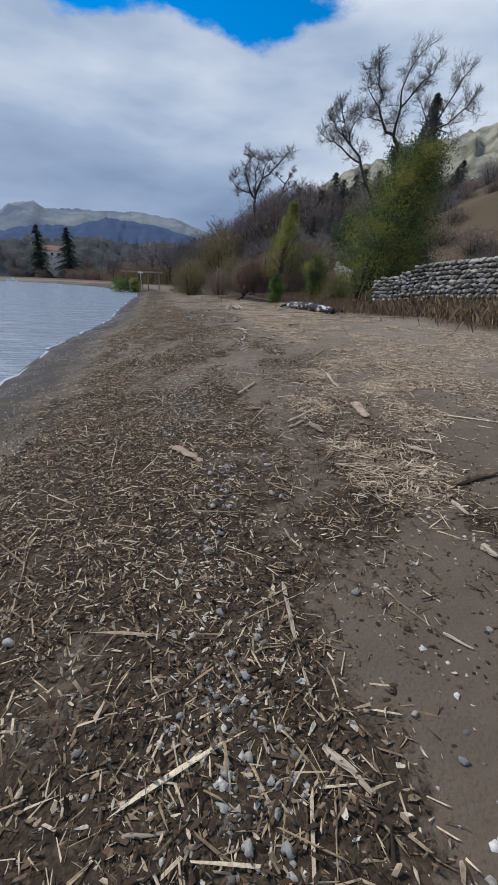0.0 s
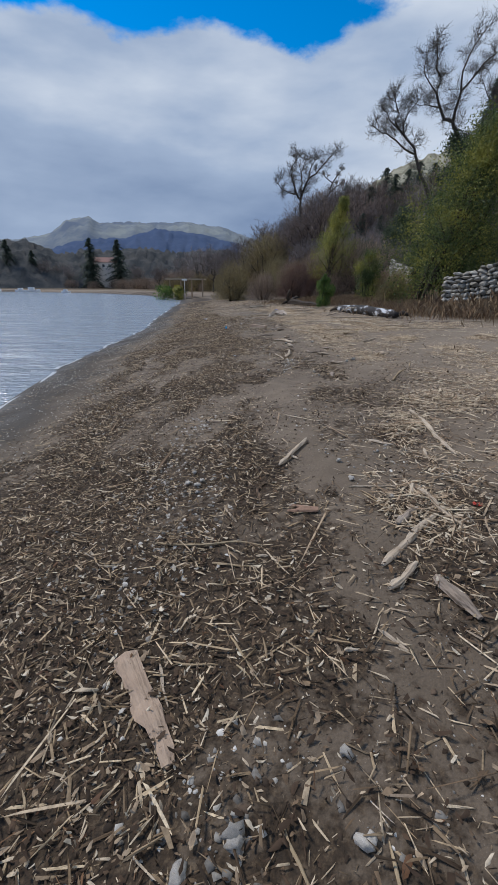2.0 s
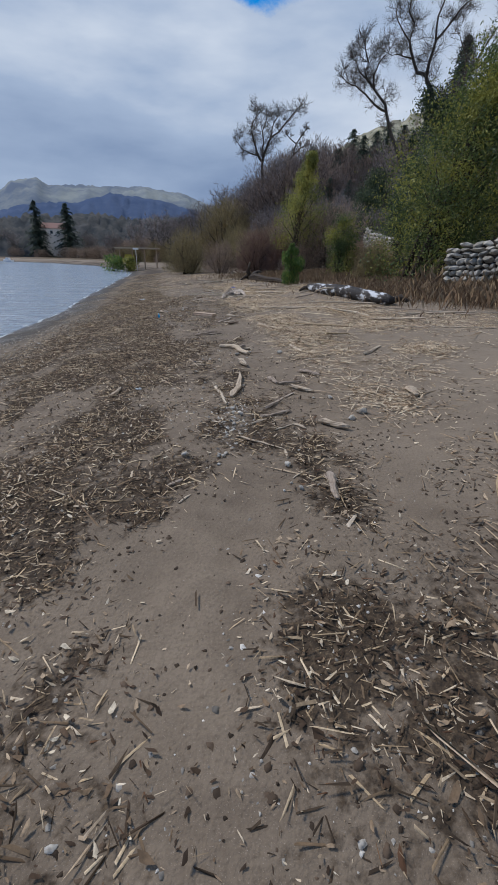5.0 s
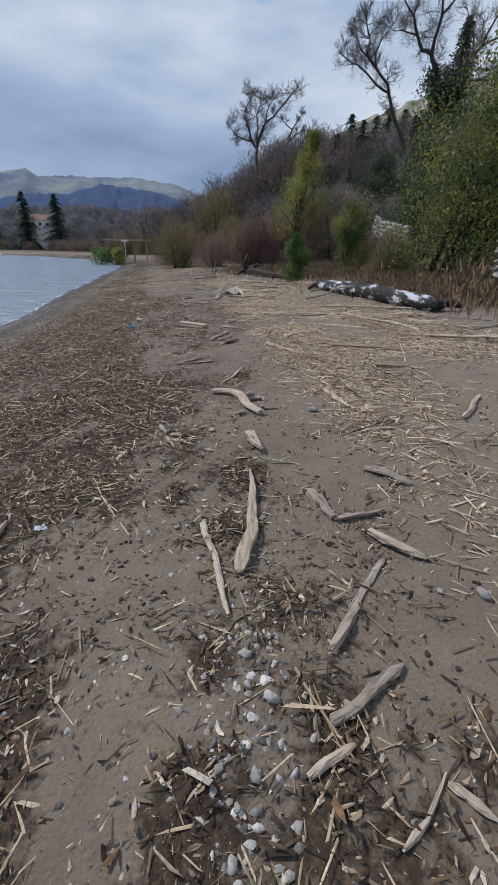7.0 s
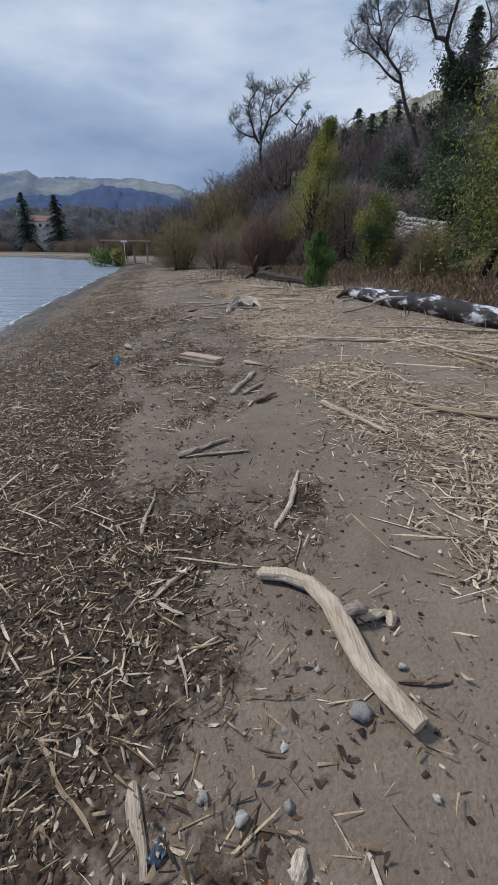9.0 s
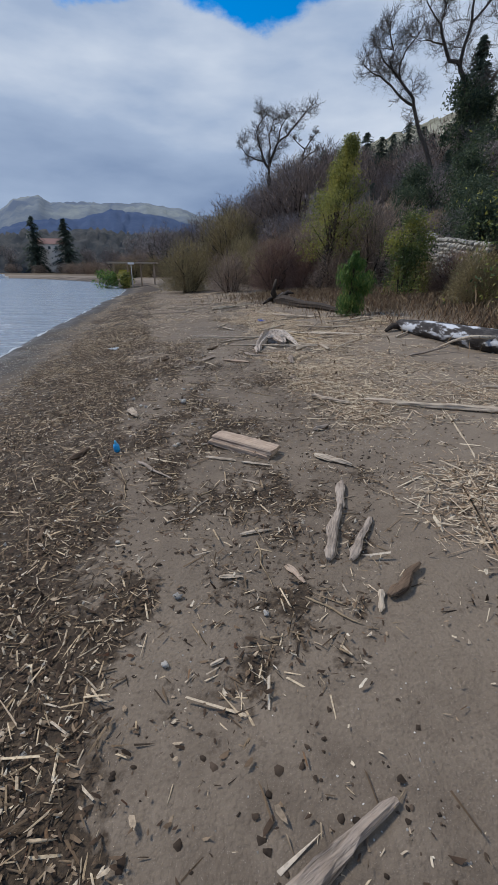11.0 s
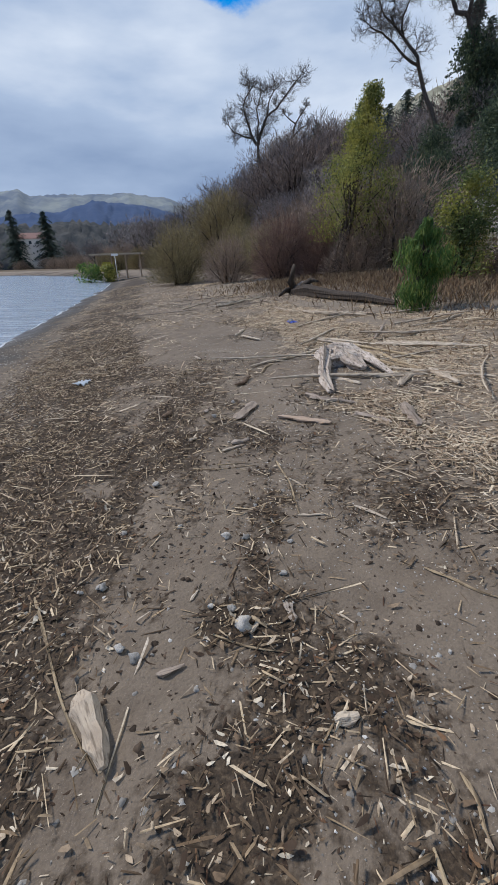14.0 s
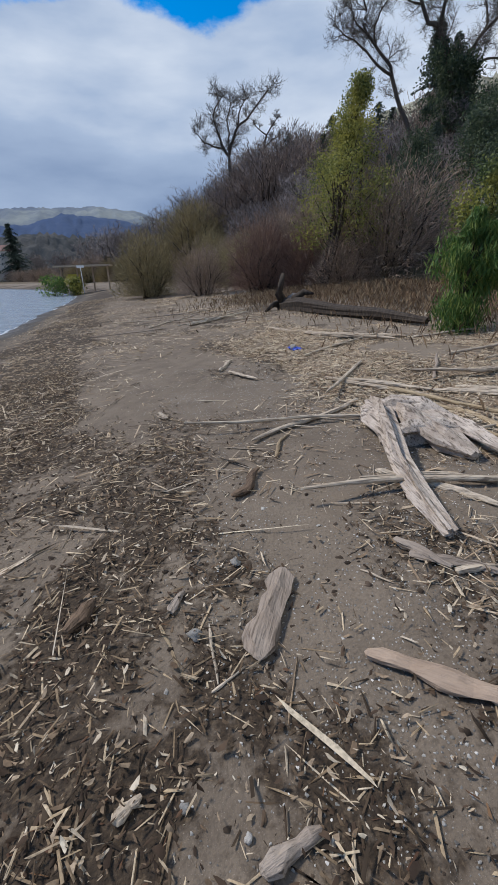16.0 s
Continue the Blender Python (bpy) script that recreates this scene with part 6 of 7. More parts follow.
pebble(0.73, 9.71, 0.055)
pebble(0.67, 9.80, 0.027)
pebble(0.24, 10.41, 0.038)
pebble(0.30, 11.19, 0.073)
pebble(0.24, 10.96, 0.052)
pebble(0.18, 10.88, 0.036)
pebble(0.22, 11.24, 0.042)
pebble(0.21, 11.37, 0.058)
pebble(1.11, 11.65, 0.041)
pebble(1.29, 11.61, 0.076)
pebble(-0.18, 12.53, 0.044)
pebble(-0.35, 13.05, 0.042)
pebble(-0.02, 12.29, 0.051)
pebble(-0.18, 12.25, 0.043)
pebble(0.27, 13.33, 0.042)
pebble(0.91, 14.00, 0.099)
pebble(0.25, 12.59, 0.033)
pebble(-0.32, 13.78, 0.038)
pebble(-0.06, 13.75, 0.030)
pebble(0.38, 13.75, 0.030)
pebble(-0.20, 13.73, 0.043)
pebble(0.42, 14.17, 0.039)
pebble(0.10, 14.18, 0.035)
pebble(0.21, 13.99, 0.079)
pebble(-1.15, 17.28, 0.055)
pebble(-1.15, 16.89, 0.047)
pebble(-0.68, 17.16, 0.043)
pebble(-1.62, 17.80, 0.042)
pebble(-1.57, 19.73, 0.048)
pebble(-1.31, 19.72, 0.036)
pebble(-1.29, 19.86, 0.048)
pebble(-1.38, 19.99, 0.042)
pebble(-1.47, 19.47, 0.057)
pebble(-1.07, 19.69, 0.035)
pebble(-2.43, 21.37, 0.050)
pebble(-1.41, 21.31, 0.039)
pebble(-1.79, 21.13, 0.035)
pebble(-1.63, 21.00, 0.083)
pebble(-1.68, 21.10, 0.050)
pebble(-2.53, 21.35, 0.045)
pebble(-1.72, 21.69, 0.067)
pebble(-1.60, 21.66, 0.059)
pebble(-1.33, 21.59, 0.043)
pebble(-1.52, 22.01, 0.037)
pebble(-2.29, 22.46, 0.080)
pebble(-2.03, 21.86, 0.045)
pebble(-2.41, 21.87, 0.050)
pebble(-1.87, 23.80, 0.073)
pebble(-1.71, 23.10, 0.034)
pebble(-1.89, 23.19, 0.043)
pebble(-1.67, 24.26, 0.073)
pebble(-0.25, 29.67, 0.180)
pebble(0.19, 10.30, 0.045)
pebble(0.13, 10.25, 0.045)
pebble(0.17, 10.26, 0.049)
pebble(0.67, 10.09, 0.074)
pebble(-0.15, 10.30, 0.080)
pebble(0.14, 10.13, 0.039)
pebble(1.53, 11.15, 0.107)
pebble(1.38, 10.99, 0.087)
pebble(-0.32, 13.78, 0.046)
pebble(-0.06, 13.75, 0.041)
pebble(-0.20, 13.72, 0.049)
pebble(0.43, 14.17, 0.042)
pebble(0.38, 13.75, 0.033)
pebble(0.22, 14.00, 0.088)
pebble(-0.04, 2.92, 0.057)
pebble(0.32, 2.86, 0.061)
pebble(0.32, 3.39, 0.061)
pebble(-0.32, 3.03, 0.066)
pebble(-0.04, 3.37, 0.066)
pebble(-0.19, 3.30, 0.065)
pebble(-0.14, 2.74, 0.064)
pebble(0.39, 2.82, 0.051)
pebble(-1.50, 19.43, 0.055)
pebble(-2.41, 21.37, 0.065)
pebble(-1.79, 21.13, 0.040)
pebble(-1.40, 21.31, 0.047)
pebble(-1.63, 21.00, 0.106)
pebble(-1.69, 21.10, 0.055)
pebble(-2.12, 20.87, 0.064)
pebble(-2.20, 20.93, 0.061)

# ---- litter that nobody could count ----


def litter(n, place, size, mat, name, label, kind_of="chip", seed=1):
    """Loose pieces joined into one mesh: chips (bent slivers), straws (long thin) or pebbles."""
    g = np.random.default_rng(seed)
    x, y = place(g, n)
    n = len(x)
    z = land(x, y)
    l = size[0] * (size[1] / size[0]) ** (g.random(n) ** (1.3 if kind_of in ("chip", "bit", "flake") else 1.0))
    if kind_of == "flake":
        w, h = l * g.uniform(0.22, 0.52, n), np.minimum(0.007, l * g.uniform(0.05, 0.14, n))
        tilt = g.normal(0, 0.42, n)
    elif kind_of in ("chip", "bit"):
        w, h = np.maximum(0.004, l * g.uniform(0.07, 0.16, n) * (1 + 0.8 * (g.random(n) < 0.15))), np.minimum(0.010, l * g.uniform(0.04, 0.14, n))
        tilt = g.normal(0, 0.22, n)
    elif kind_of == "straw":
        w = g.uniform(0.004, 0.010, n) * (1 + 1.1 * l)
        h, tilt = w * 0.8, g.normal(0, 0.06, n)
    else:
        w, h, tilt = l * g.uniform(0.6, 1.0, n), l * g.uniform(0.4, 0.75, n), g.normal(0, 0.25, n)
    a = g.uniform(0, 2 * np.pi, n)
    if kind_of == "pebble":
        base = np.array([(1, 0, 0), (0.5, 0.87, 0), (-0.5, 0.87, 0), (-1, 0, 0), (-0.5, -0.87, 0), (0.5, -0.87, 0), (0.45, 0.3, 0.9), (-0.4, 0.4, 0.95), (-0.1, -0.5, 0.9)], float) * 0.5
        faces = [(0, 1, 6), (1, 2, 7), (1, 7, 6), (2, 3, 7), (3, 4, 8), (3, 8, 7), (4, 5, 8), (5, 0, 6), (5, 6, 8), (6, 7, 8)]
    else:
        base = np.array([(-1, -0.8, 0), (-0.9, 0.9, 0.1), (-0.75, 0.1, 1.1), (0.9, -0.9, 0.1), (1, 0.7, 0), (0.7, -0.1, 0.9)], float) * 0.5
        faces = [(0, 2, 1), (0, 3, 5, 2), (1, 2, 5, 4), (3, 4, 5)]
    if kind_of == "flake":
        base = np.array([(-1, 0, 0), (-0.5, 0.75, 0), (0.5, 0.85, 0), (1, 0.1, 0), (0.45, -0.75, 0), (-0.5, -0.85, 0), (-0.4, 0.0, 1.0), (0.45, 0.05, 1.0)], float) * 0.5
        faces = [(0, 6, 1), (1, 6, 7, 2), (2, 7, 3), (3, 7, 4), (4, 7, 6, 5), (5, 6, 0)]
    if kind_of == "bit":
        base = np.array([(-1, -0.3, 0), (0.1, 0.95, 0), (1, -0.5, 0.1), (0.0, -0.1, 1.3)], float) * 0.5
        faces = [(0, 2, 1), (0, 1, 3), (1, 2, 3), (2, 0, 3)]
    k = len(base)
    P = base[None] + g.normal(0, 0.12, (n, k, 3))
    if kind_of == "chip":
        P[..., 0] += g.normal(0, 0.05, (n, k))
        P[:, :3, 1] *= g.uniform(0.55, 1.15, n)[:, None]
        P[:, 3:, 1] *= g.uniform(0.35, 1.15, n)[:, None]
    P = P * np.stack([l, w, h], 1)[:, None]
    if kind_of == "flake":
        P[..., 2] += (g.uniform(-0.2, 0.9, n) / l)[:, None] * P[..., 0] ** 2 + (g.normal(0, 0.5, n) / l)[:, None] * P[..., 0] * P[..., 1]
    if kind_of in ("chip", "straw"):
        P[:, 3:6, 1] += (g.normal(0, 0.05, n) * l)[:, None]
    ct, st = np.cos(tilt)[:, None], np.sin(tilt)[:, None]
    X, Z = P[..., 0] * ct - P[..., 2] * st, P[..., 0] * st + P[..., 2] * ct
    ca, sa = np.cos(a)[:, None], np.sin(a)[:, None]
    lift = np.abs(np.sin(tilt)) * l * 0.3 + g.random(n) ** 3 * (0.03 if kind_of != "pebble" else 0.0) - (0.15 * h if kind_of == "pebble" else 0.0)
    V = np.stack([X * ca - P[..., 1] * sa + x[:, None], X * sa + P[..., 1] * ca + y[:, None], Z + (z + lift)[:, None]], 2).reshape(-1, 3)
    per = np.array([i for f in faces for i in f])
    cnt = np.array([len(f) for f in faces])
    me = bpy.data.meshes.new(name)
    me.vertices.add(len(V))
    me.vertices.foreach_set("co", V.ravel())
    loops = (per[None] + (np.arange(n) * k)[:, None]).ravel()
    me.loops.add(len(loops))
    me.loops.foreach_set("vertex_index", loops)
    me.polygons.add(n * len(faces))
    st0 = np.concatenate([[0], np.cumsum(cnt)[:-1]])
    me.polygons.foreach_set("loop_start", (st0[None] + (np.arange(n) * len(per))[:, None]).ravel())
    me.update(calc_edges=True)
    me.materials.append(mat)
    if kind_of == "pebble":
        me.shade_smooth()
    return tagged(new(name, me), label, "beach litter", kind="stuff")


def spread(weight, y0, y1, s0, s1, bias=1.6):
    """A placing function: s from the water, y along the beach, thinned by weight(s, y, x)."""
    def place(g, n):
        y = y0 + (y1 - y0) * g.random(n)
        s = s0 + (s1 - s0) * g.random(n)
        x = np.interp(y, SHORE[:, 1], SHORE[:, 0]) + s
        keep = g.random(n) < weight(s, y, x)
        return x[keep], y[keep]
    return place


DRIFT_A = [(0.62, 20.57, 0.45), (1.08, 17.94, 0.45), (1.28, 16.92, 0.45), (1.42, 16.28, 0.36), (1.44, 15.48, 0.36), (1.54, 15.11, 0.36), (1.6, 14.66, 0.36), (1.59, 14.2, 0.36), (1.39, 14.56, 0.36), (1.61, 13.92, 0.36), (1.65, 16.0, 0.36), (1.54, 14.42, 0.36), (1.88, 14.9, 0.36), (3.3, 18.59, 0.6), (3.35, 17.54, 0.6), (2.99, 16.36, 0.6), (3.0, 19.34, 0.6), (2.94, 20.56, 0.6), (0.0, 23.4, 0.32), (0.09, 22.88, 0.32), (0.21, 22.55, 0.32), (0.33, 22.17, 0.32), (0.34, 21.74, 0.32), (0.23, 21.35, 0.32), (0.45, 23.42, 0.32), (0.6, 22.45, 0.32), (0.64, 24.98, 0.32)]
DRIFT_B = [(1.1, 24.82, 0.32), (1.68, 25.08, 0.32), (2.82, 27.65, 0.6), (1.68, 26.24, 0.6), (0.32, 26.52, 0.6), (-0.49, 33.82, 0.6), (-1.08, 38.83, 0.6), (-0.35, 27.14, 0.3), (0.45, 25.89, 0.3), (0.79, 25.33, 0.3), (-0.14, 23.81, 0.3), (0.03, 23.6, 0.3), (1.9, 11.5, 0.35), (2.07, 7.87, 0.35), (2.14, 5.99, 0.35), (2.15, 4.68, 0.35), (1.39, 3.73, 0.35), (1.44, 3.14, 0.35), (3.1, 7.61, 0.35), (3.06, 6.42, 0.35), (1.44, 7.04, 0.3), (1.57, 6.53, 0.3), (1.51, 6.03, 0.3), (1.01, 5.49, 0.3), (1.06, 5.22, 0.3), (3.25, 13.73, 0.3), (3.75, 11.92, 0.3), (4.85, 12.89, 0.3)]


def drifts(x, y):
    w = np.zeros_like(x)
    for cx, cy, r in DRIFT_A + DRIFT_B:
        w = np.maximum(w, np.exp(-(((x - cx) ** 2 + ((y - cy) * 0.8) ** 2) / (1.4 * r * r)) ** 1.5))
    return w


def drier(s, y, x):
    """Straw and splinters thrown high up the beach, in winding drifts."""
    high = np.clip((s - 6.6) / 1.0, 0, 1) * np.clip((12.3 - s) / 1.0, 0, 1)
    far = np.clip((y - 24) / 4, 0, 1)
    return np.clip(drifts(x, y) * (0.15 + 0.85 * clumpy(x, y, 2.4, 0.34, 0.52, 60)) + high * (0.02 + (0.30 + 0.4 * far) * clumpy(x, y, 0.8, 0.46, 0.60, 60)), 0, 1)


SPLINTERS = "dark strand line of bark chips, splinters and rotted leaves"
FINE = "fine crumbled bark, leaf mould and grit"
litter(90000, spread(strand, -0.5, 15, 1.2, 7.5), (0.018, 0.095), SPLINTER, "wood_litter", SPLINTERS, "chip", 1)
litter(75000, spread(strand, 15, 31, 1.2, 7.5), (0.018, 0.095), SPLINTER, "wood_litter", SPLINTERS, "chip", 2)
litter(150000, spread(strand, -0.5, 15, 1.4, 7.5), (0.014, 0.055), FLAKE, "leaf_litter", "matted brown leaf flakes and bark scraps", "flake", 23)
litter(130000, spread(strand, 15, 30, 1.4, 7.5), (0.014, 0.055), FLAKE, "leaf_litter", "matted brown leaf flakes and bark scraps", "flake", 24)
litter(110000, spread(strand, -0.5, 15, 1.2, 7.5), (0.006, 0.028), SPLINTER, "wood_litter", FINE, "bit", 21)
litter(80000, spread(strand, 15, 29, 1.2, 7.5), (0.007, 0.032), SPLINTER, "wood_litter", FINE, "bit", 22)
litter(32000, spread(lambda s, y, x: 0.15 + 0.85 * clumpy(x, y, 2.2, 0.46, 0.62, 47), -0.5, 27, 2.0, 8.5), (0.008, 0.040), CLOD, "clods", "dark damp clods and crumbs scattered on bare sand", "pebble", 25)
litter(9000, spread(lambda s, y, x: 0.15 + 0.85 * clumpy(x, y, 1.7, 0.46, 0.62, 49), -0.5, 27, 3.0, 8.5), (0.008, 0.034), STRAW, "straw_litter", "pale chips scattered on bare sand", "flake", 26)
litter(40000, spread(strand, 31, 60, 1.4, 8), (0.03, 0.12), SPLINTER, "wood_litter", SPLINTERS, "chip", 12)
litter(26000, spread(strand, -0.5, 34, 1.4, 7.5), (0.03, 0.15), TWIGGY, "straw_litter", "scattered pale straws and thin twigs", "straw", 3)
litter(30000, spread(strand, -0.5, 30, 1.4, 7.5), (0.03, 0.17), TWIGGY, "wood_litter", "dark broken twigs matted in the strand line", "straw", 33)
litter(800, spread(strand, -0.5, 30, 2.4, 7.5), (0.15, 0.6), STRAW, "reed_litter", "long pale reeds lying across the strand line", "straw", 34)
litter(60000, spread(lambda s, y, x: np.clip((y - 18.5) / 2, 0, 1) * np.clip((s - 5.0) / 0.6, 0, 1) * np.clip((8.2 - s) / 0.8, 0, 1) * (0.35 + 0.65 * clumpy(x, y, 0.9, 0.4, 0.6, 81)), 18, 29, 4.8, 8.4), (0.005, 0.014), GRAVEL, "gravel", "grey gritty gravel spread over the sand", "pebble", 27)
litter(230000, spread(drier, -0.5, 32, 5.3, 13), (0.04, 0.30), STRAW, "straw_litter", "pale straw and splintered reed thrown high on the beach", "straw", 4)
litter(330000, spread(drier, -0.5, 50, 5.3, 13), (0.02, 0.13), STRAW, "straw_litter", "pale broken wood chips high on the beach", "chip", 5)
litter(170000, spread(drier, -0.5, 34, 5.3, 13), (0.02, 0.075), STRAW, "straw_litter", "pale flakes of bark and reed high on the beach", "flake", 28)
litter(9000, spread(lambda s, y, x: np.clip((s - 6.5) / 1.5, 0, 1) * (0.01 + 0.6 * drifts(x, y) * np.clip((s - 8) / 2, 0.15, 1)), 3, 45, 6.5, 12.5), (0.3, 1.3), STRAW, "reed_litter", "long bleached reeds and poles in drifts", "straw", 14)
litter(36000, spread(lambda s, y, x: 0.10 + 0.90 * clumpy(x, y, 0.7, 0.5, 0.7, 80), -0.5, 26, 1.2, 8), (0.004, 0.013), GRAVEL, "gravel", "fine grey and white gravel in the sand", "pebble", 6)
litter(8000, spread(lambda s, y, x: 0.05 + 0.95 * clumpy(x, y, 0.9, 0.5, 0.66, 90), -0.5, 26, 1.2, 6), (0.012, 0.036), GRAVEL, "gravel", "grey and white pebbles among the litter", "pebble", 7)
litter(12000, spread(strand, -0.5, 28, 1.4, 7.5), (0.025, 0.055), DEADLEAF, "dead_leaves", "rotting brown leaves in the strand line", "chip", 8)


SCATTER = "broken twigs and bark chips scattered over the sand"
litter(9000, spread(lambda s, y, x: clumpy(x, y, 1.1, 0.50, 0.62, 101), 4, 32, 5.0, 9.5), (0.025, 0.10), TWIGGY, "wood_litter", SCATTER, "chip", 51)
litter(16000, spread(lambda s, y, x: 0.10 + 0.90 * clumpy(x, y, 1.4, 0.42, 0.60, 103), 30, 62, 1.2, 10.0), (0.05, 0.20), TWIGGY, "wood_litter", SCATTER, "chip", 52)
litter(26000, spread(lambda s, y, x: 0.15 + 0.85 * clumpy(x * 1.6, y * 0.6, 1.2, 0.42, 0.60, 105), 0, 45, 0.25, 2.4), (0.015, 0.075), SPLINTER, "wood_litter", "wet bark chips and twigs near the water", "chip", 53)
litter(26000, spread(lambda s, y, x: 0.2 + 0.8 * clumpy(x * 1.6, y * 0.6, 1.5, 0.42, 0.60, 107), 0, 34, 0.1, 2.6), (0.010, 0.035), GRAVEL, "gravel", "wet grey gravel at the water's edge", "pebble", 54)


STONY = [(-0.17, 2.35), (-0.05, 1.45), (0.02, 1.05), (0.06, 0.75), (-0.1, 3.25), (-0.55, 5.8), (-0.5, 5.0), (-0.75, 4.5), (-1.0, 5.75), (-1.0, 6.3), (-0.95, 7.2), (0.19, 11.3), (0.2, 10.9)]


def stony(g, n):
    c = np.array(STONY)[g.integers(0, len(STONY), n)]
    return c[:, 0] + g.normal(0, 0.13, n), c[:, 1] + g.normal(0, 0.26, n)


litter(1500, stony, (0.012, 0.045), GRAVEL, "gravel", "streak of pale rounded pebbles in the sand", "pebble", 31)

litter(16000, spread(lambda s, y, x: 0.06 + 0.94 * clumpy(x, y, 0.9, 0.44, 0.62, 95), 24, 46, 2.2, 9.5), (0.03, 0.16), STRAW, "wood_litter", "pale wood scraps scattered over the far sand", "chip", 41)
litter(900, spread(lambda s, y, x: 0.1 + 0.9 * clumpy(x, y, 0.9, 0.44, 0.62, 95), 24, 50, 3.0, 9.5), (0.25, 0.8), PALE_LITTER, "wood_litter", "bleached sticks strewn over the far sand", "straw", 42)
litter(700, spread(lambda s, y, x: 0.05 + 0.95 * clumpy(x, y, 1.1, 0.44, 0.62, 97), 0, 24, 3.0, 8.5), (0.05, 0.14), PALE_LITTER, "wood_litter", "weathered wood chunks among the litter", "chip", 43)
litter(5000, spread(strand, -0.5, 28, 1.8, 7.5), (0.02, 0.055), DEADLEAF, "dead_leaves", "curled reddish-brown leaves among the litter", "flake", 44)

# ---- grass at the foot of the wall, far shore ----


def grass(name, label, cx, cy, rx, ry, n, h, mat, seed):
    g = np.random.default_rng(seed)
    V, F = [], []
    for _ in range(n):
        x, y = cx + g.normal(0, rx), cy + g.normal(0, ry)
        z, a, l, b = gz(x, y), g.uniform(0, 6.28), h * g.uniform(0.4, 1.1), g.uniform(0.15, 0.7)
        w, k = 0.001 + 0.0025 * h, len(V)
        dx, dy = math.cos(a), math.sin(a)
        V += [(x - dy * w, y + dx * w, z - 0.02), (x + dy * w, y - dx * w, z - 0.02), (x + dx * b * l * 0.35 + dy * w * 0.7, y + dy * b * l * 0.35 - dx * w * 0.7, z + l * 0.6), (x + dx * b * l, y + dy * b * l, z + l)]
        F += [(0 + k, 1 + k, 2 + k), (0 + k, 2 + k, 3 + k)]
    solo(name, (V, F), mat, label, "grass", kind="stuff", smooth=False)


grass("dry_grass", "tall reddish dead grass below the wall", 7.6, 20.0, 0.9, 1.6, 9000, 0.42, GRASS, 1)
grass("dry_grass", "tall reddish dead grass below the wall", 8.6, 15.5, 0.7, 2.2, 9000, 0.42, GRASS, 2)
grass("dry_grass", "dead straw-coloured grass along the foot of the bank", 6.2, 23.5, 1.0, 2.2, 9000, 0.28, GRASS, 3)
grass("dry_grass", "dead straw-coloured grass on the bank above the wall", 10.2, 21.0, 1.4, 3.0, 4500, 0.7, GRASS, 4)

grass("dry_grass", "low brown dead grass and leaf mould under the bushes", 5.0, 33.5, 1.6, 3.0, 9000, 0.22, GRASS, 6)
grass("dry_grass", "low brown dead grass and leaf mould under the bushes", 3.2, 40.5, 2.2, 2.4, 9000, 0.26, GRASS, 7)

# a thin line of foam and small waves along the water's edge


def foam():
    g = np.random.default_rng(5)
    V, F = [], []
    for off, w0, y1 in ((0.10, 0.07, 90),):
        y = 2.0
        while y < y1:
            step = 0.25 + y * 0.006
            x = float(np.interp(y, SHORE[:, 1], SHORE[:, 0])) + off + 0.10 * math.sin(y * 1.3) + 0.05 * math.sin(y * 4.1 + off)
            w = w0 * g.uniform(0.3, 1.2) * (1 + y * 0.012)
            V += [(x - w, y, WATER_Z + 0.012), (x + w * 0.5, y, WATER_Z + 0.016)]
            k = len(V)
            if y > 2.0 and g.random() < (0.96 if off > 0 else 0.7):
                F.append((k - 4, k - 3, k - 1, k - 2))
            y += step
    solo("foam", (V, F), plastic("foam", (0.36, 0.39, 0.42), 0.6), "thin pale foam along the water's edge", "foam", kind="stuff", smooth=False)


foam()
for x, y, k in ((7.6, 31.5, 0.42), (7.9, 34.0, 0.5), (7.3, 36.5, 0.45), (6.6, 29.5, 0.38), (8.0, 38.5, 0.5), (3.4, 44.5, 0.8), (6.2, 45.5, 0.9)):
    c = copy_thing(olive if k < 0.48 else red, pose(x, y, gz(x, y) - 0.05, 0, 0, x * 60))
    c.scale = (k, k, k)

# open shelter with a flat roof at the end of the beach
t = thing("shelter", pose(-18.4, 86.5, gz(-18.4, 86.5)), "low open timber shelter at the end of the beach", "shelter")
part("roof", box(0, 0, 3.45, 7.6, 2.2, 0.22), PALE_WOOD, t, smooth=False)
for x in (-3.2, -1.0, 1.1, 3.2):
    part("post", box(x, 0.2, 1.65, 0.2, 0.2, 3.5), PINK_WOOD, t, smooth=False)
part("panel", box(-1.6, 0.4, 1.3, 1.6, 0.08, 2.3), plastic("yellow_panel", (0.45, 0.38, 0.06), 0.7), t, "yellow-green panel", smooth=False)
t = thing("flag_pole", pose(-18.0, 83.5, gz(-18, 83.5)), "white pole with a small board beside the shelter", "pole")
part("pole", tube([(0, 0, -0.2), (0, 0, 2), (0, 0, 3.5)], [0.06, 0.05, 0.04], 8), plastic("white_paint", (0.75, 0.75, 0.73), 0.6), t)
part("board", box(0, -0.06, 3.4, 0.9, 0.05, 0.28, 0.3), plastic("white_board", (0.72, 0.73, 0.74), 0.6), t, smooth=False)
leafy("evergreen_bush", pose(-22.0, 84.5, gz(-22, 84.5)), "low green bush beside the shelter", "bush", 2.2, 4.5, LEAF_FRESH, 51, n=1500, size=0.16, clumps=30, taper=0.3)
leafy("evergreen_bush", pose(-19.2, 84.0, gz(-19.2, 84.0)), "low green bush beside the shelter", "bush", 2.0, 3.0, LEAF_YELLOW, 52, n=1200, size=0.16, clumps=24, taper=0.3)


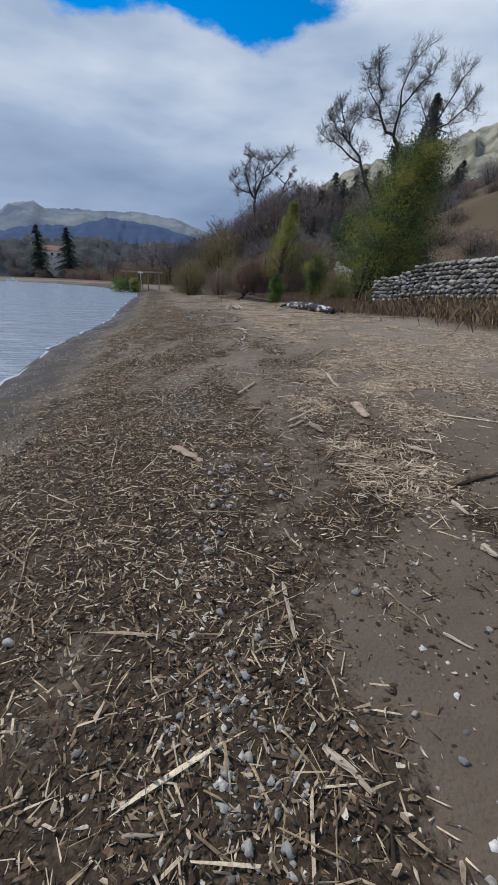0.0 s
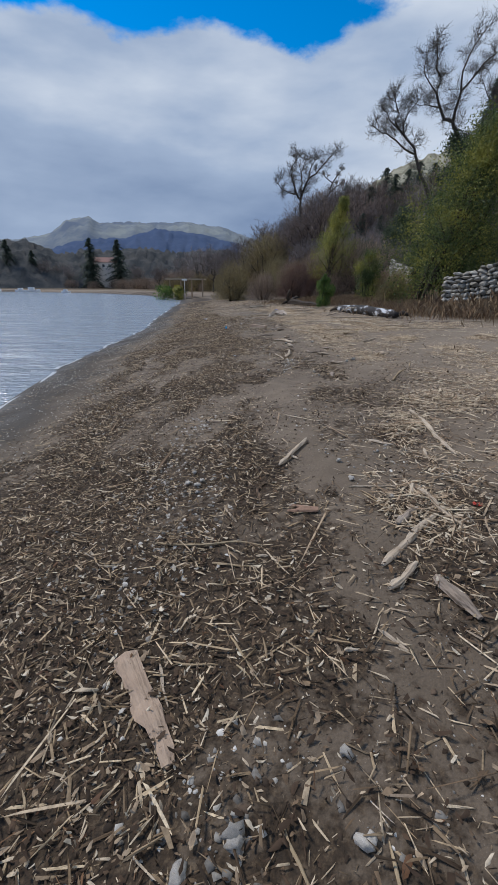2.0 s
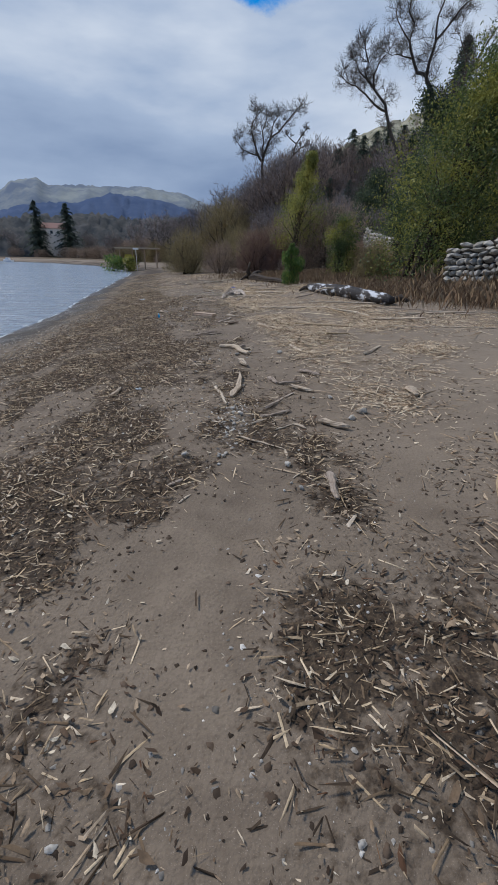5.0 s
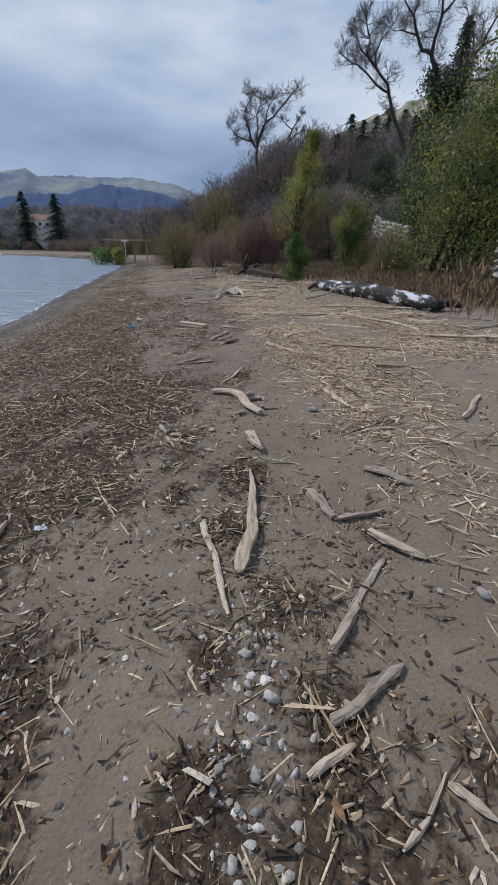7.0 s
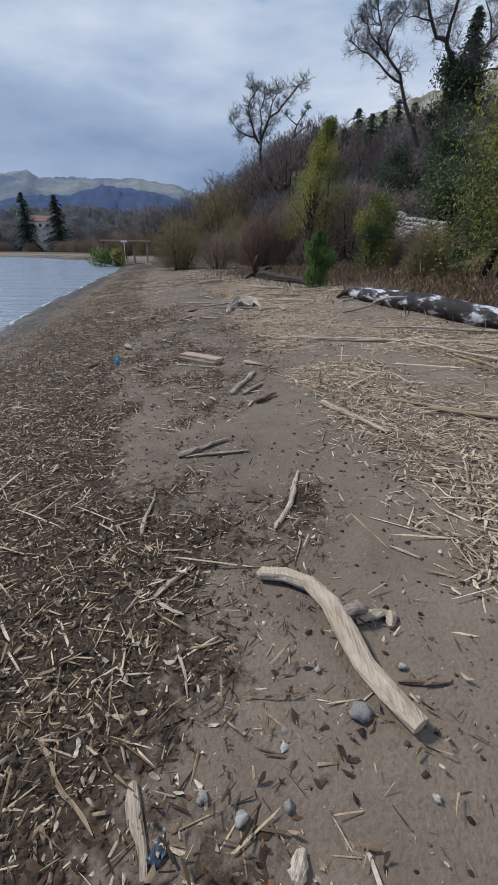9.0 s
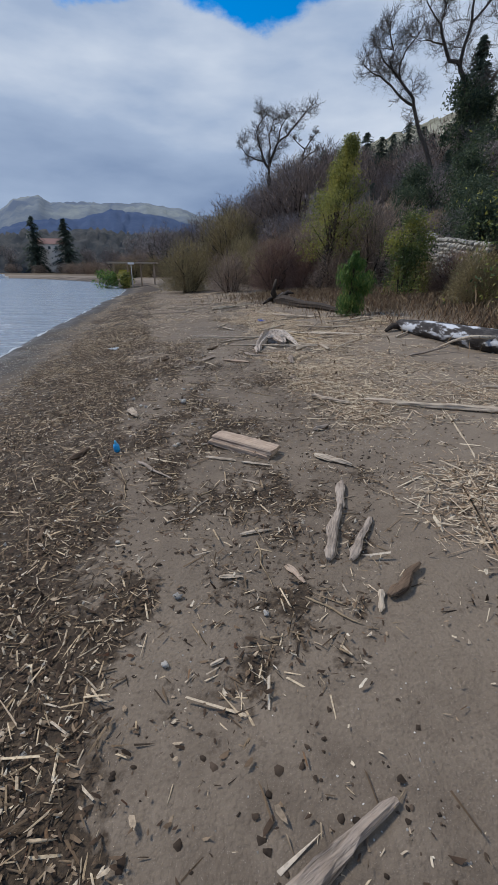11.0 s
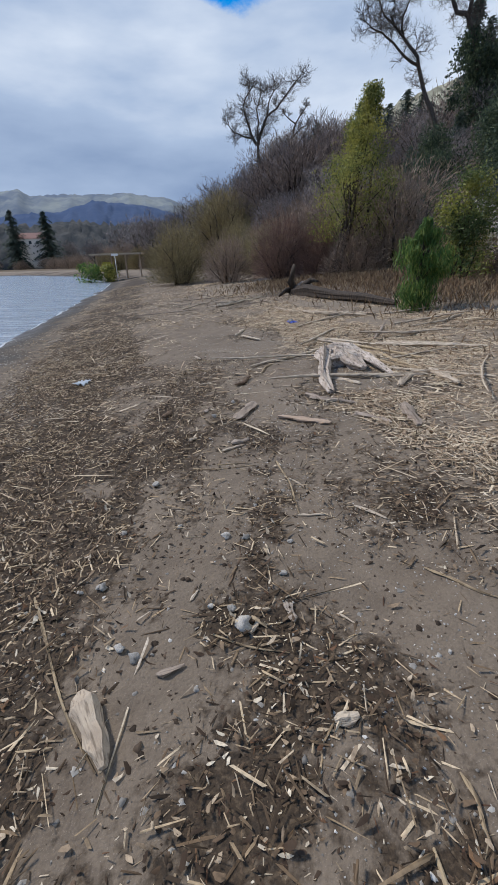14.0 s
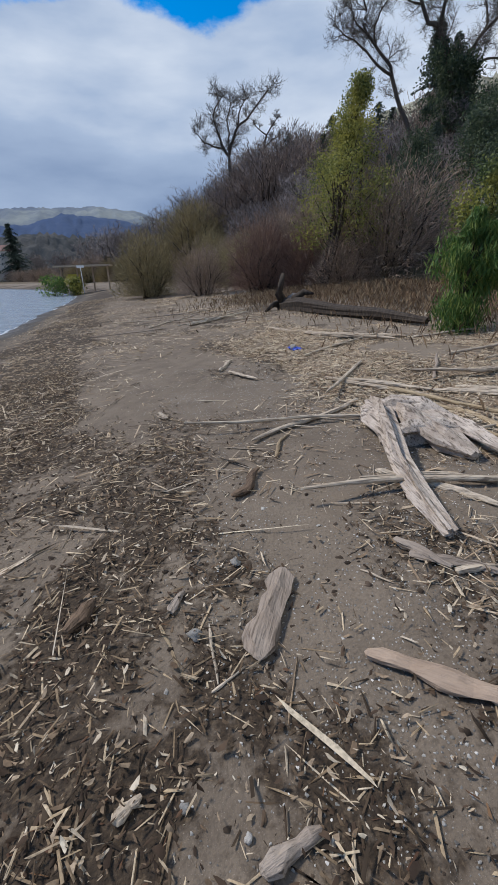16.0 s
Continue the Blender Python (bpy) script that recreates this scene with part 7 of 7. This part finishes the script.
def house(x, y, w, d, h, turn, label, wallc, roofc):
    t = thing("house", pose(x, y, gz(x, y) + 10.5, 0, 0, turn), label, "house")
    part("wall", box(0, 0, h / 2 - 5.5, w, d, h + 11), plastic("house_wall", wallc, 0.9), t, smooth=False)
    k = w / 2 + 0.5
    v = [(-k, -d / 2 - 0.5, h), (k, -d / 2 - 0.5, h), (k, d / 2 + 0.5, h), (-k, d / 2 + 0.5, h), (-k, 0, h + d * 0.38), (k, 0, h + d * 0.38)]
    part("roof", (v, [(0, 1, 5, 4), (2, 3, 4, 5), (0, 4, 3), (1, 2, 5), (3, 2, 1, 0)]), plastic("house_roof", roofc, 0.9), t, smooth=False)
    for i in (-0.3, 0.0, 0.3):
        part("window", box(i * w, -d / 2 - 0.05, h * 0.55, 1.3, 0.12, 1.5), plastic("window_glass", (0.03, 0.04, 0.05), 0.15), t, smooth=False)


house(-107, 266, 12, 8, 4.0, 8, "white house with a red-brown roof behind the conifers", (0.70, 0.66, 0.62), (0.26, 0.15, 0.13))


def boat(x, y, k, turn):
    t = thing("boat", pose(x, y, WATER_Z - 0.05, 0, 0, turn), "small white motor boat moored by the far shore", "boat", "boats")
    V, F = [], []
    for i in range(9):
        u = i / 8
        w = 1.0 * k * (1 - max(0, u - 0.45) ** 2 * 3.1)
        for a, zz in ((-1, 0.9), (-0.7, 0.0), (0.7, 0.0), (1, 0.9)):
            V.append(((u - 0.5) * 6 * k, a * max(w, 0.03), zz * k + 0.25 * u * u * k))
    for i in range(8):
        for j in range(3):
            a = i * 4 + j
            F.append((a, a + 4, a + 5, a + 1))
        F.append((i * 4 + 3, i * 4 + 7, i * 4 + 4, i * 4))
    F += [(0, 1, 2, 3), (35, 34, 33, 32)]
    part("hull", (V, F), plastic("boat_white", (0.75, 0.76, 0.78), 0.35), t, smooth=False)
    part("cabin", box(-0.2 * k, 0, 1.45 * k, 2.0 * k, 1.3 * k, 0.9 * k), plastic("boat_cabin", (0.6, 0.63, 0.67), 0.4), t, smooth=False)


for x, y, k, a in ((-112, 192, 1.2, 10), (-120, 196, 1.0, 170), (-135, 198, 1.3, 20), (-92, 183, 0.8, 160)):
    boat(x, y, k, a)
lay_stones(wall_a, W1[1:], 3)
lay_stones(wall_b, W2, 4)
